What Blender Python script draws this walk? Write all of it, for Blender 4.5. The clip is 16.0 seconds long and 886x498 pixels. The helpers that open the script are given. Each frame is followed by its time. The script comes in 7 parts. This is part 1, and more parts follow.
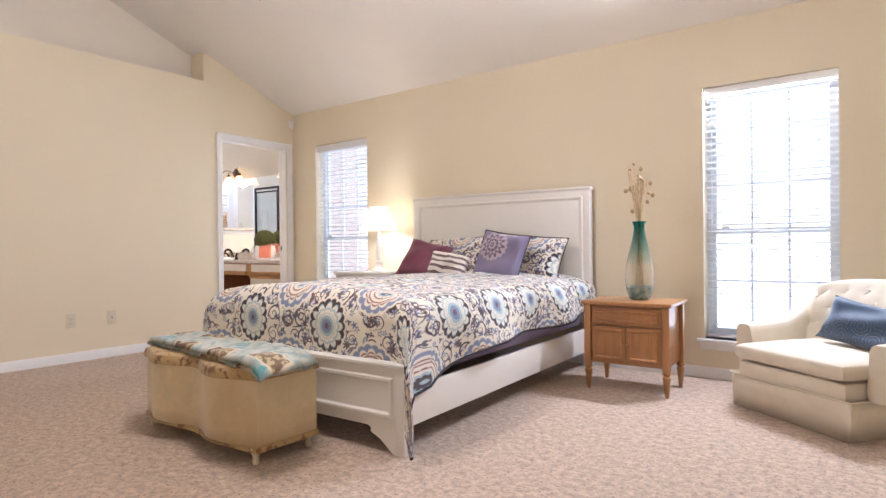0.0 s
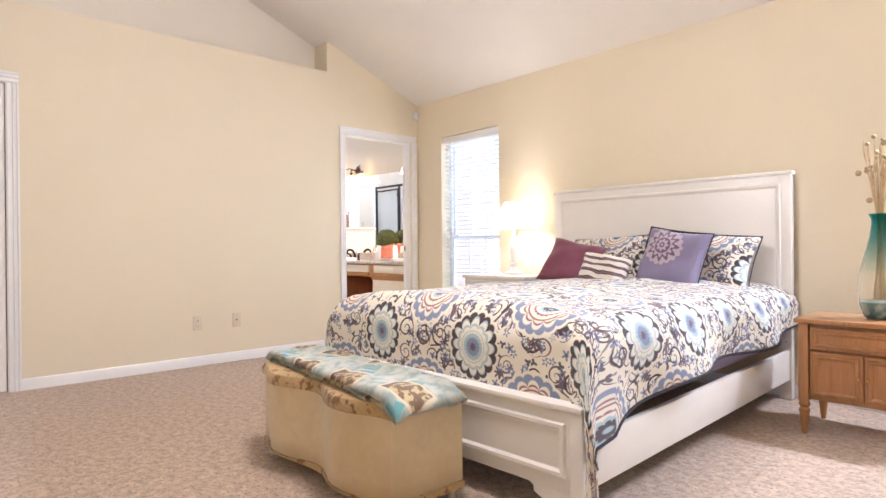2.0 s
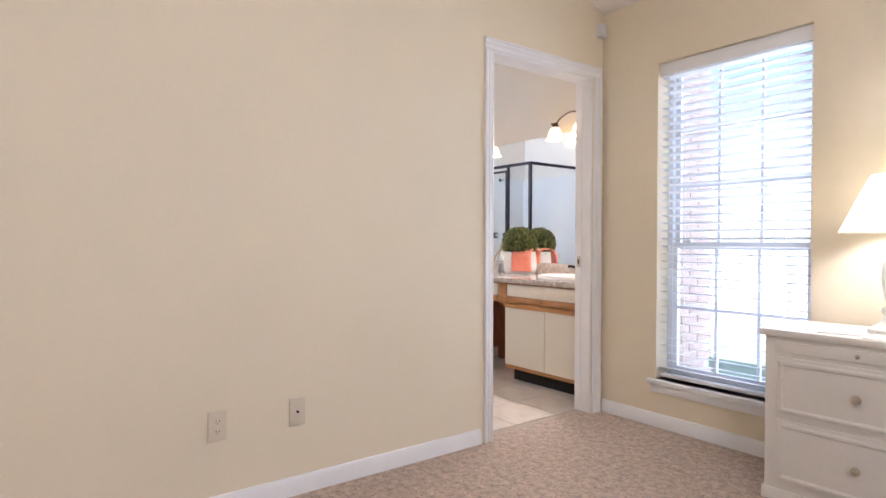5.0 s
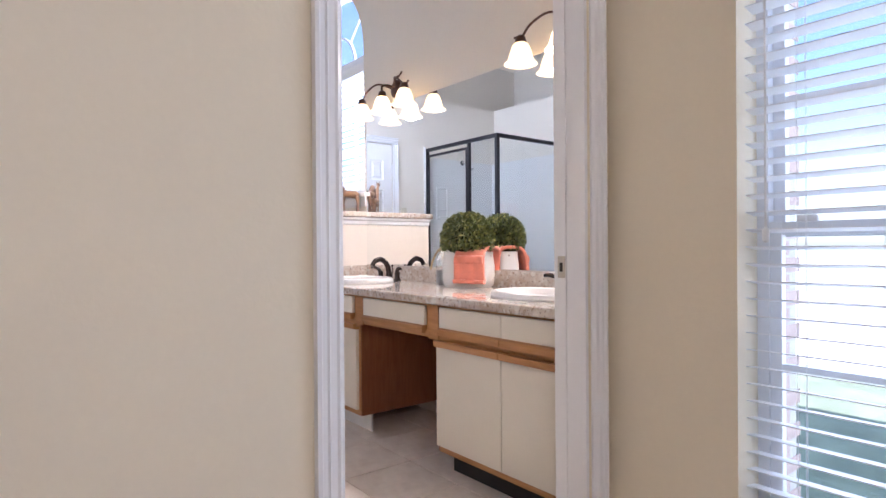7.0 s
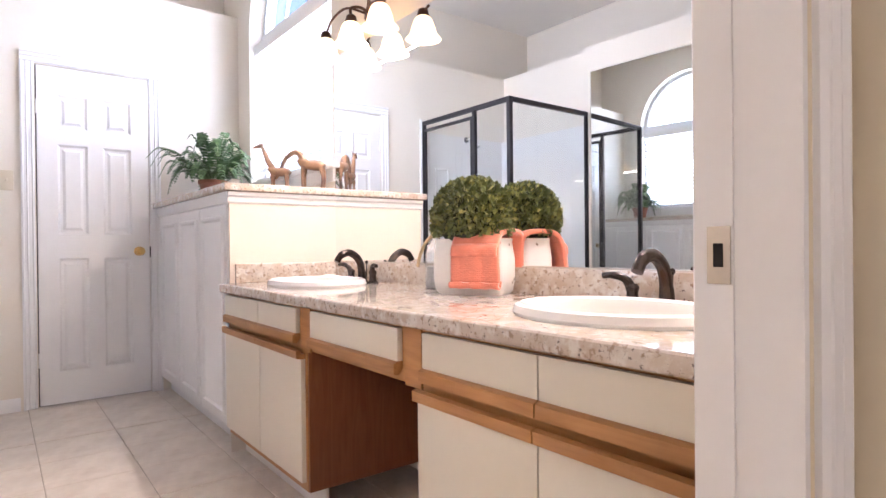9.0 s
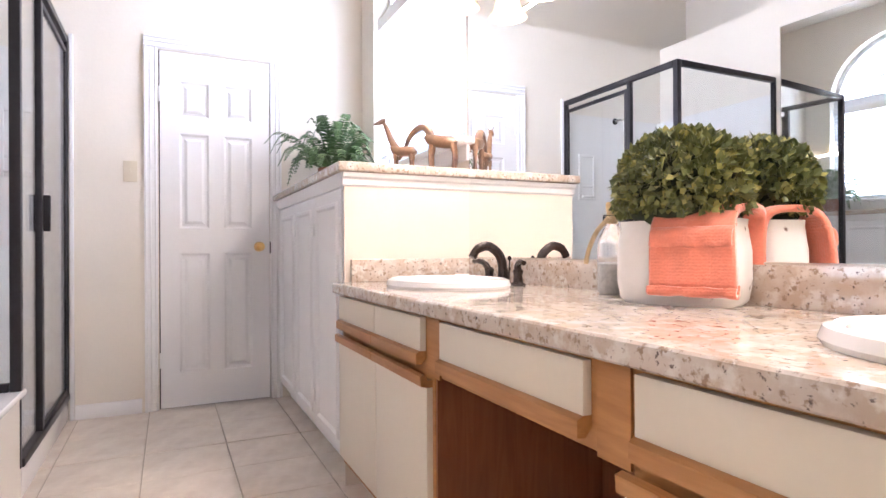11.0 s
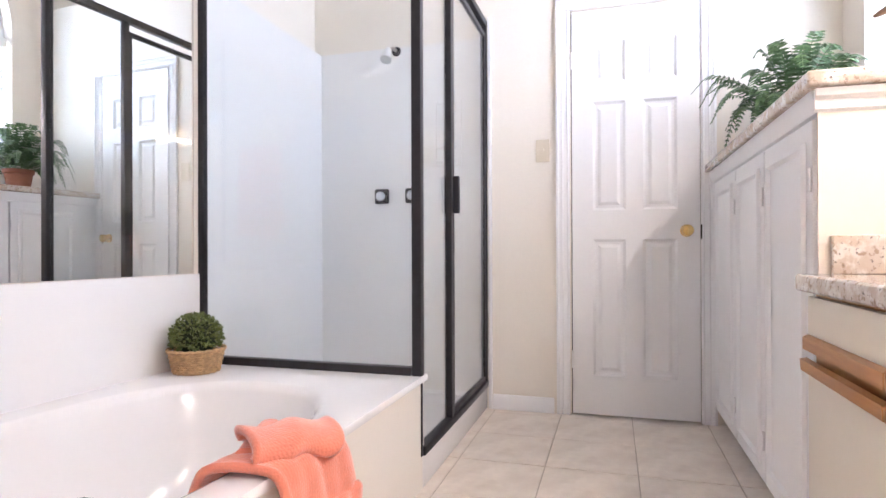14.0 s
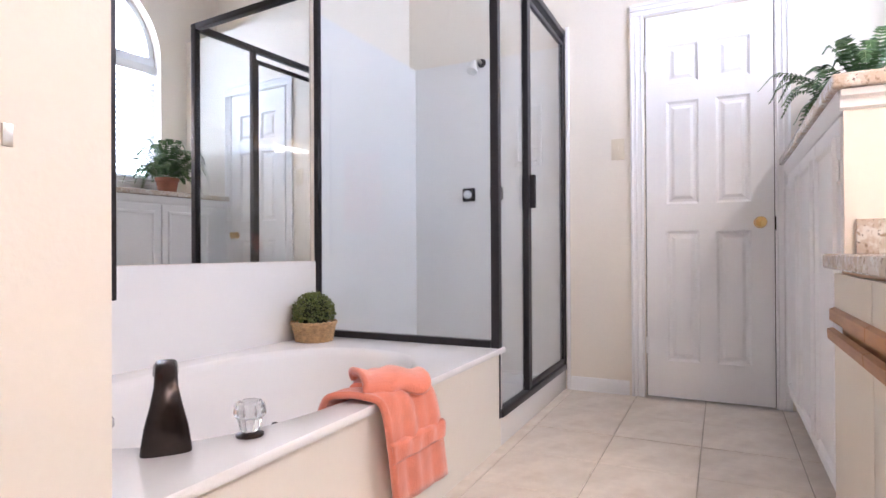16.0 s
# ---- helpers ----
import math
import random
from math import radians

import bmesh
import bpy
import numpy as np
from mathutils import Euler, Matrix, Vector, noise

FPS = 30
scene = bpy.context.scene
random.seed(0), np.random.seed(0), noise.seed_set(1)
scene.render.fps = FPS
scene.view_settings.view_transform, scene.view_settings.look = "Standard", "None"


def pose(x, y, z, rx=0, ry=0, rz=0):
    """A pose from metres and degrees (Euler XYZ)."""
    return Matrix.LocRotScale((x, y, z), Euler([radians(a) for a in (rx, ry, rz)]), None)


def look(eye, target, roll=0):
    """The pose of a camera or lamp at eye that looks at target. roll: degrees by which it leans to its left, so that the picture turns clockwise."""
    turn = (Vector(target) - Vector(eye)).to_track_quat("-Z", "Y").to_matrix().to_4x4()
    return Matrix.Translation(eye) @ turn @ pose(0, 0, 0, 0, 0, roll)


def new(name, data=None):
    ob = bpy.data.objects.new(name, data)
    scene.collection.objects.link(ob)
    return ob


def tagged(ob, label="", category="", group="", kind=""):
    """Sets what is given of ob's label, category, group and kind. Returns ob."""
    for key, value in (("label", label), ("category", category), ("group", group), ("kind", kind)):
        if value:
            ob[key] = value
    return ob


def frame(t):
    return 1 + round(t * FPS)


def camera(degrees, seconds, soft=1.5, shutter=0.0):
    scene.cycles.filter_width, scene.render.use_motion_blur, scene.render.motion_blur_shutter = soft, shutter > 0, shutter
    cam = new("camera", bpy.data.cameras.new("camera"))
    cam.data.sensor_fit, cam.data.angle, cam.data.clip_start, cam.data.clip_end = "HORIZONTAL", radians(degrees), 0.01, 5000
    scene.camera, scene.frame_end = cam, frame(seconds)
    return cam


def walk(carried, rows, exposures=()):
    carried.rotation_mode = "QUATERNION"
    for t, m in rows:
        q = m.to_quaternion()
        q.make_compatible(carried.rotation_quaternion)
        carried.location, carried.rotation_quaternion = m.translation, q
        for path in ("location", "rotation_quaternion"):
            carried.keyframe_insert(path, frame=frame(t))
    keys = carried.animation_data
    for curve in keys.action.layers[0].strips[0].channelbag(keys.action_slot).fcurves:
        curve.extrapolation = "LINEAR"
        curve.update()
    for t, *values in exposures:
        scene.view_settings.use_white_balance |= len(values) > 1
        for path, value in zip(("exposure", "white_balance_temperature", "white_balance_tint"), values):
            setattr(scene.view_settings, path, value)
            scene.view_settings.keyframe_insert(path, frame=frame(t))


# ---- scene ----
cam = camera(75.1, 16.0)
PATH = [
    (0, (-0.01, 0.682, 0.957), (-1.207, 2.284, 0.948), -0.6),
    (0.5, (-0.019, 0.738, 0.954), (-1.275, 2.296, 0.946), -0.6),
    (1, (-0.056, 0.812, 0.953), (-1.368, 2.321, 0.945), -0.7),
    (1.5, (-0.226, 0.907, 0.957), (-1.634, 2.328, 0.952), -0.6),
    (2, (-0.6, 1.03, 0.961), (-2.084, 2.371, 0.956), -0.5),
    (2.5, (-1.026, 1.199, 0.973), (-2.578, 2.46, 0.968), -0.3),
    (3, (-1.467, 1.298, 1.016), (-3.05, 2.52, 1.001), 0.1),
    (3.5, (-1.967, 1.446, 1.038), (-3.556, 2.661, 1.019), 0.1),
    (4, (-2.403, 1.588, 1.055), (-3.997, 2.796, 1.034), 0.0),
    (4.5, (-2.776, 1.892, 1.077), (-4.384, 3.081, 1.047), -0.2),
    (4.7, (-2.918, 2.005, 1.091), (-4.523, 3.198, 1.057), 0.1),
    (5.05, (-3.22, 2.085, 1.08), (-4.815, 3.285, 1.055), 0.1),
    (5.45, (-3.53, 2.335, 1.07), (-5.12, 3.545, 1.05), 0.0),
    (6.8, (-4.288, 3.466, 1.01), (-5.854, 4.71, 1.014), -0.4),
    (7, (-4.412, 3.572, 1.02), (-5.98, 4.813, 1.013), -0.4),
    (7.5, (-4.704, 3.818, 1.01), (-6.275, 5.056, 1.005), -0.5),
    (8, (-4.961, 4.055, 0.993), (-6.53, 5.296, 0.986), -0.3),
    (8.2, (-5.034, 4.124, 0.99), (-6.605, 5.362, 0.981), -0.4),
    (10.3, (-5.539, 4.465, 0.940), (-7.199, 5.581, 0.938), -0.3),
    (10.5, (-5.596, 4.495, 0.940), (-7.299, 5.545, 0.938), -0.2),
    (11, (-5.810, 4.548, 0.929), (-7.616, 5.408, 0.932), -0.3),
    (11.5, (-5.970, 4.559, 0.924), (-7.849, 5.246, 0.926), -0.2),
    (12, (-6.147, 4.593, 0.918), (-8.097, 5.034, 0.922), -0.2),
    (12.5, (-6.291, 4.628, 0.911), (-8.281, 4.833, 0.913), -0.2),
    (13, (-6.385, 4.645, 0.895), (-8.385, 4.594, 0.900), -0.2),
    (13.5, (-6.450, 4.681, 0.880), (-8.425, 4.373, 0.882), -0.2),
    (14, (-6.471, 4.708, 0.861), (-8.390, 4.142, 0.866), -0.2),
    (14.5, (-6.454, 4.772, 0.842), (-8.305, 4.014, 0.848), -0.3),
    (15, (-6.403, 4.816, 0.813), (-8.210, 3.960, 0.824), -0.3),
    (15.5, (-6.328, 4.866, 0.801), (-8.121, 3.979, 0.814), -0.3),
    (16, (-6.180, 4.879, 0.813), (-7.981, 4.008, 0.822), -0.3),
]
walk(cam, [(t, look(eye, target, roll)) for t, eye, target, roll in PATH],
     [(t, stops, kelvin, tint) for t, stops, kelvin, tint in ((0.0, 1.48, 5900, 21), (1.2, 1.68, 5900, 21), (2.5, 1.88, 5900, 20), (3.5, 1.8, 5800, 20), (4.7, 1.54, 5700, 21), (7.0, 1.18, 5450, 23), (8.2, 1.55, 5800, 26), (10.3, 1.48, 5950, 26), (11.5, 1.66, 5900, 25), (13.0, 1.73, 5850, 24), (14.5, 1.76, 5850, 23), (16.0, 1.5, 5800, 25))])

# ---- plan, metres ----
XW, XE, YN, YS = -5.5, 1.5, 5.09, -1.3          # bedroom
XB, XF, YM, YT, YQ = -5.62, -9.562, 5.736, 3.0, 3.105       # bathroom: door side, far wall, vanity wall, tub wall
ZC, SLOPE, RIDGE = 2.52, 0.403, 1.9             # bedroom eaves, pitch, start of the flat
ZLEDGE, ZB = 2.676, 3.35                         # plant ledge, bathroom ceiling
DECK, COUNTER, BAR = 0.412, 0.803, 1.278

# ---- light ----
world = bpy.data.worlds.new("world")
scene.world = world
world.use_nodes = True
wn = world.node_tree
sky = wn.nodes.new("ShaderNodeTexSky")
sky.sky_type, sky.sun_disc = "NISHITA", False
sky.sun_elevation, sky.sun_rotation = radians(48), radians(200)
wn.links.new(sky.outputs[0], wn.nodes["Background"].inputs[0])
wn.nodes["Background"].inputs[1].default_value = 0.15


def lamp(name, kind, m, energy, colour=(1, 1, 1), **more):
    data = bpy.data.lights.new(name, kind)
    data.energy, data.color = energy, colour
    for key, value in more.items():
        if key == "size":
            data.shape, data.size, data.size_y = "RECTANGLE", value[0], value[1]
        elif key == "radius":
            data.shadow_soft_size = value
        elif key == "angle":
            data.angle = value
    ob = new(name, data)
    ob.matrix_world = m
    return ob


lamp("sun", "SUN", look((0, 0, 8), (0.9, 2.6, 4.6)), 4.5, (1.0, 0.95, 0.88), angle=radians(0.6))
DAY = (0.86, 0.93, 1.0)
lamp("window_daylight", "AREA", look((-4.15, 6.25, 1.5), (-4.15, 0, 1.5)), 34, DAY, size=(2.4, 3.4))
lamp("window_daylight", "AREA", look((-0.58, 5.097, 2.040), (-0.58, 4.097, 1.55)), 28, DAY, size=(0.74, 0.045))
lamp("window_daylight", "AREA", look((-0.58, 6.25, 1.5), (-0.58, 0, 1.5)), 26, DAY, size=(2.6, 3.4))
lamp("window_daylight", "AREA", look((-8.69, 6.37, 2.15), (-8.69, 0, 2.15)), 92, DAY, size=(2.3, 2.3))


# ---- materials ----
def material(name, colour, rough=0.5, metal=0.0, vary=0.06, scale=6.0, fine=60.0, bump=0.0, bump_scale=200.0, spec=0.5,
             coat=0.0, sheen=0.0, second=None, second_scale=3.0, second_at=0.55, second_soft=0.1, transmission=0.0, emit=None, strength=0.0):
    """A surface with variation at two scales, in object space metres, and fine relief."""
    m = bpy.data.materials.new(name)
    m.use_nodes = True
    t, p = m.node_tree, m.node_tree.nodes["Principled BSDF"]
    put = lambda key, value: setattr_input(p, key, value)
    put("Roughness", rough), put("Metallic", metal), put("Specular IOR Level", spec)
    put("Coat Weight", coat), put("Sheen Weight", sheen), put("Transmission Weight", transmission)
    put("Base Color", (*colour, 1))
    where = t.nodes.new("ShaderNodeTexCoord").outputs["Object"]
    if vary:
        a, b = noise_node(t, where, scale, 3), noise_node(t, where, fine, 2)
        mix = t.nodes.new("ShaderNodeMath")
        mix.operation = "MULTIPLY_ADD"
        t.links.new(b, mix.inputs[0])
        mix.inputs[1].default_value = 0.5
        t.links.new(a, mix.inputs[2])
        ramp = t.nodes.new("ShaderNodeMapRange")
        t.links.new(mix.outputs[0], ramp.inputs[0])
        ramp.inputs[1].default_value, ramp.inputs[2].default_value = 0.45, 1.05
        ramp.inputs[3].default_value, ramp.inputs[4].default_value = 1 - vary, 1 + vary
        tint = t.nodes.new("ShaderNodeVectorMath")
        tint.operation = "SCALE"
        tint.inputs[0].default_value = colour
        t.links.new(ramp.outputs[0], tint.inputs["Scale"])
        out = tint.outputs[0]
        if second:
            n = noise_node(t, where, second_scale, 4)
            edge = t.nodes.new("ShaderNodeMapRange")
            t.links.new(n, edge.inputs[0])
            edge.inputs[1].default_value, edge.inputs[2].default_value = second_at - second_soft, second_at + second_soft
            blend = t.nodes.new("ShaderNodeMix")
            blend.data_type = "RGBA"
            t.links.new(edge.outputs[0], blend.inputs["Factor"])
            t.links.new(out, blend.inputs["A"])
            blend.inputs["B"].default_value = (*second, 1)
            out = blend.outputs["Result"]
        t.links.new(out, p.inputs["Base Color"])
    if bump:
        n = noise_node(t, where, bump_scale, 3)
        bp = t.nodes.new("ShaderNodeBump")
        bp.inputs["Strength"].default_value, bp.inputs["Distance"].default_value = bump, 0.004
        t.links.new(n, bp.inputs["Height"])
        t.links.new(bp.outputs[0], p.inputs["Normal"])
    if emit:
        put("Emission Color", (*emit, 1)), put("Emission Strength", strength)
    return m


def setattr_input(node, key, value):
    node.inputs[key].default_value = value


def noise_node(t, where, scale, detail):
    n = t.nodes.new("ShaderNodeTexNoise")
    t.links.new(where, n.inputs["Vector"])
    n.inputs["Scale"].default_value, n.inputs["Detail"].default_value = scale, detail
    return n.outputs["Fac"]


PAINT = material("cream_wall_paint", (0.79, 0.70, 0.53), 0.75, vary=0.025, scale=1.2, bump=0.12, bump_scale=90)
PAINT_BATH = material("pale_wall_paint", (0.80, 0.74, 0.645), 0.7, vary=0.025, scale=1.2, bump=0.12, bump_scale=90)
CEIL = material("ceiling_paint", (0.85, 0.81, 0.75), 0.85, vary=0.03, scale=1.5, bump=0.25, bump_scale=70)
TRIM = material("white_trim_paint", (0.84, 0.83, 0.82), 0.38, vary=0.02, scale=4, bump=0.03, bump_scale=40)


# ---- mesh helpers ----
def box(bm, x0, x1, y0, y1, z0, z1, bevel=0.0, seg=2):
    made = bmesh.ops.create_cube(bm, size=1, matrix=Matrix.Translation(((x0 + x1) / 2, (y0 + y1) / 2, (z0 + z1) / 2))
                                 @ Matrix.Diagonal((abs(x1 - x0), abs(y1 - y0), abs(z1 - z0), 1)))
    if bevel:
        edges = list({e for v in made["verts"] for e in v.link_edges})
        bmesh.ops.bevel(bm, geom=edges, offset=bevel, segments=seg, affect="EDGES", profile=0.6)
    return bm


def boxes(*items, bevel=0.0, seg=2):
    bm = bmesh.new()
    for it in items:
        box(bm, *it, bevel=bevel, seg=seg)
    return bm


def lathe(profile, seg=32, at=(0, 0, 0), cap=True):
    """A turned shape from (radius, height) pairs."""
    bm = bmesh.new()
    rings = []
    for r, z in profile:
        rings.append([bm.verts.new((at[0] + r * math.cos(2 * math.pi * k / seg), at[1] + r * math.sin(2 * math.pi * k / seg), at[2] + z)) for k in range(seg)])
    for a, b in zip(rings, rings[1:]):
        for k in range(seg):
            bm.faces.new((a[k], a[(k + 1) % seg], b[(k + 1) % seg], b[k]))
    if cap:
        bm.faces.new(list(reversed(rings[0])))
        bm.faces.new(rings[-1])
    return bm


def tube(points, radius, seg=10, cap=True):
    """A round bar along points; radius is a number or one per point."""
    bm = bmesh.new()
    pts = [Vector(p) for p in points]
    radii = radius if isinstance(radius, (list, tuple)) else [radius] * len(pts)
    rings, side = [], None
    for i, p in enumerate(pts):
        d = (pts[min(i + 1, len(pts) - 1)] - pts[max(i - 1, 0)]).normalized()
        side = (side - d * side.dot(d)).normalized() if side else d.orthogonal().normalized()
        up = d.cross(side)
        rings.append([bm.verts.new(p + radii[i] * (side * math.cos(2 * math.pi * k / seg) + up * math.sin(2 * math.pi * k / seg))) for k in range(seg)])
    for a, b in zip(rings, rings[1:]):
        for k in range(seg):
            bm.faces.new((a[k], a[(k + 1) % seg], b[(k + 1) % seg], b[k]))
    if cap:
        bm.faces.new(list(reversed(rings[0])))
        bm.faces.new(rings[-1])
    return bm


def curve_points(points, steps=8):
    """A smooth line through points."""
    pts = [Vector(p) for p in points]
    pts = [2 * pts[0] - pts[1]] + pts + [2 * pts[-1] - pts[-2]]
    out = []
    for a, b, c, d in zip(pts, pts[1:], pts[2:], pts[3:]):
        for k in range(steps):
            u = k / steps
            out.append(0.5 * (2 * b + (c - a) * u + (2 * a - 5 * b + 4 * c - d) * u * u + (3 * b - a - 3 * c + d) * u ** 3))
    return out + [pts[-2]]


def prism(outline, axis, lo, hi, bevel=0.0):
    """An outline in the two other axes, drawn out along an axis from lo to hi."""
    bm = bmesh.new()
    place = {"x": lambda a, b, c: (c, a, b), "y": lambda a, b, c: (a, c, b), "z": lambda a, b, c: (a, b, c)}[axis]
    low = [bm.verts.new(place(a, b, lo)) for a, b in outline]
    high = [bm.verts.new(place(a, b, hi)) for a, b in outline]
    bm.faces.new(low), bm.faces.new(high)
    for k in range(len(low)):
        bm.faces.new((low[k], low[(k + 1) % len(low)], high[(k + 1) % len(low)], high[k]))
    bmesh.ops.recalc_face_normals(bm, faces=bm.faces)
    if bevel:
        bmesh.ops.bevel(bm, geom=list(bm.edges), offset=bevel, segments=2, affect="EDGES", profile=0.6)
    return bm


def merge(*bms):
    out = bmesh.new()
    for bm in bms:
        me = bpy.data.meshes.new("tmp")
        bm.to_mesh(me), bm.free()
        out.from_mesh(me)
        bpy.data.meshes.remove(me)
    return out


def moved(bm, m):
    bmesh.ops.transform(bm, matrix=m, verts=bm.verts)
    return bm


def part(name, bm, mat, parent=None, label="", smooth=True):
    """One mesh object out of a bmesh, under a thing or a part."""
    me = bpy.data.meshes.new(name)
    bmesh.ops.recalc_face_normals(bm, faces=bm.faces)
    bm.to_mesh(me), bm.free()
    for m in mat if isinstance(mat, (list, tuple)) else [mat]:
        me.materials.append(m)
    ob = new(name, me)
    if smooth:
        me.shade_smooth()
        me.set_sharp_from_angle(angle=radians(40))
    if parent:
        ob.parent = parent
    if label:
        ob["label"] = label
    return ob


def thing(name, label, category, at=(0, 0, 0), turn=0.0, group=""):
    ob = new(name)
    ob.empty_display_size = 0.1
    ob.matrix_world = pose(*at, 0, 0, turn)
    return tagged(ob, label, category, group)


def structure(name, bm, mat, label="", category="", smooth=True):
    ob = part(name, bm, mat, smooth=smooth)
    return tagged(ob, label, category or name.split("_")[0], kind="structure")


# ---- the shell ----
def slope_z(y):
    return ZC + SLOPE * (YN - max(y, RIDGE))


# bedroom walls
T = 0.18
W1, W2, WZ, WZ2 = (-5.107, -4.295), (-0.98, -0.178), (0.28, 2.12), 2.065
structure("wall_north", boxes(
    (XW, W1[0], YN, YN + T, 0, 2.7), (W1[1], W2[0], YN, YN + T, 0, 2.7), (W2[1], XE, YN, YN + T, 0, 2.7),
    (*W1, YN, YN + T, 0, WZ[0]), (*W1, YN, YN + T, WZ[1], 2.7), (*W2, YN, YN + T, 0, WZ[0]), (*W2, YN, YN + T, WZ2, 2.7)),
    PAINT, "cream painted bedroom wall with two tall windows", "wall")
DA, DE = (4.152, 4.988, 2.11), (0.62, 1.456, 2.11)     # openings in the wall between the rooms
west = bmesh.new()
for y0, y1, z0, z1 in ((YS, DE[0], 0, 2.11), (DE[1], DA[0], 0, 2.11), (DA[1], YN, 0, 2.11), (YS, YN, 2.11, 2.68)):
    box(west, XB, XW, y0, y1, z0, z1)
west = merge(west, prism([(3.96, 2.68), (YN, 2.68), (YN, slope_z(YN) + 0.06), (3.96, slope_z(3.96) + 0.06)], "x", -5.73, XW))
structure("wall_west", west, PAINT, "cream painted wall with a plant ledge and door openings", "wall")
structure("wall_ledge", boxes((-5.85, -5.732, YS, YM, 2.60, 4.0)), PAINT_BATH, "pale painted wall set back above the plant ledge", "wall")
structure("wall_south", boxes((XW - 0.3, XE, YS - 0.15, YS, 0, 4.0)), PAINT, "cream painted bedroom wall", "wall")
structure("wall_east", boxes((XE, XE + 0.15, YS, YN + T, 0, 4.0)), PAINT, "cream painted bedroom wall", "wall")
structure("ceiling", merge(
    prism([(YN + T, ZC - SLOPE * T), (RIDGE, slope_z(RIDGE)), (RIDGE, slope_z(RIDGE) + 0.12), (YN + T, ZC - SLOPE * T + 0.12)], "x", -5.74, XE + 0.15),
    boxes((-5.74, XE + 0.15, YS - 0.15, RIDGE, slope_z(RIDGE), slope_z(RIDGE) + 0.12))), CEIL, "pale vaulted bedroom ceiling", "ceiling")

# bathroom walls
BW, BZ, BT = (-9.322, -8.062), 1.42, 2.45                # window: sides, sill, springing of the arch
RAD = (BW[1] - BW[0]) / 2
bn = boxes((XF - 0.4, BW[0], YM, YM + T, 0, ZB), (BW[1], XB + 0.12, YM, YM + T, 0, ZB), (*BW, YM, YM + T, 0, BZ))
arch = [(-(RAD) * math.cos(math.pi * k / 24) + (BW[0] + BW[1]) / 2, BT + RAD * math.sin(math.pi * k / 24)) for k in range(25)]
top = bmesh.new()
for (xa, za), (xb, zb) in zip(arch, arch[1:]):
    v = [top.verts.new(p) for p in ((xa, YM, za), (xb, YM, zb), (xb, YM, ZB), (xa, YM, ZB), (xa, YM + T, za), (xb, YM + T, zb), (xb, YM + T, ZB), (xa, YM + T, ZB))]
    for f in ((0, 1, 2, 3), (7, 6, 5, 4), (0, 4, 5, 1), (3, 2, 6, 7)):
        top.faces.new([v[k] for k in f])
bmesh.ops.remove_doubles(top, verts=top.verts, dist=1e-5)
structure("wall_vanity", merge(bn, top), PAINT_BATH, "pale painted bathroom wall with an arched window", "wall")
DB = (4.498, 5.128, 2.112)
structure("wall_far", boxes((XF - 0.12, XF, YT - 0.2, DB[0], 0, ZLEDGE), (XF - 0.12, XF, DB[1], YM, 0, ZLEDGE), (XF - 0.12, XF, DB[0], DB[1], DB[2], ZLEDGE),
                            (XF - 0.42, XF - 0.32, 2.2, YM, ZLEDGE - 0.1, ZB), (XF - 0.33, XF - 0.12, 2.2, YM, ZLEDGE - 0.1, ZLEDGE)),
          PAINT_BATH, "pale painted bathroom wall with a plant ledge", "wall")
XT, YP = -6.711, 4.10                                     # end of the tub alcove, partition beside the door
structure("wall_tub", boxes((XF - 0.12, XB, YT - 0.12, YT, 0, 2.59), (XF - 0.12, -5.851, YT - 0.12, YT, 2.59, ZLEDGE), (XF - 0.42, -5.851, 2.2, 2.32, ZLEDGE - 0.1, ZB), (XF - 0.42, -5.851, 2.31, YT - 0.12, ZLEDGE - 0.1, ZLEDGE)),
          PAINT_BATH, "pale painted wall behind the tub", "wall")
structure("wall_partition", boxes((XT, XB, YT, YP, 0, 2.59), (XT, -5.851, YT, YP, 2.59, ZB)), PAINT_BATH, "cream painted partition beside the tub", "wall")
structure("wall_bath_door", boxes((XB, XW - 0.001, YN + 0.01, YM, 0, ZB)),
          PAINT_BATH, "pale painted wall over the bathroom door", "wall")
structure("ceiling_bath", boxes((XF - 0.42, -5.851, 2.2, YM + T, ZB, ZB + 0.1)), CEIL, "pale bathroom ceiling", "ceiling")


# ---- node arithmetic for patterned cloth and stone ----
class N:
    """A value in a shader, with arithmetic."""

    def __init__(self, tree, socket):
        self.t, self.s = tree, socket

    def op(self, kind, *others):
        n = self.t.nodes.new("ShaderNodeMath")
        n.operation = kind
        for k, v in enumerate((self, *others)):
            if isinstance(v, N):
                self.t.links.new(v.s, n.inputs[k])
            else:
                n.inputs[k].default_value = v
        return N(self.t, n.outputs[0])

    def __add__(self, o): return self.op("ADD", o)
    def __sub__(self, o): return self.op("SUBTRACT", o)
    def __mul__(self, o): return self.op("MULTIPLY", o)
    def __truediv__(self, o): return self.op("DIVIDE", o)

    def below(self, o, soft):
        """1 where the value is under o, 0 above, with a soft edge."""
        n = self.t.nodes.new("ShaderNodeMapRange")
        d = self - o
        self.t.links.new(d.s, n.inputs[0])
        n.inputs[1].default_value, n.inputs[2].default_value = -soft, soft
        n.inputs[3].default_value, n.inputs[4].default_value = 1, 0
        return N(self.t, n.outputs[0])


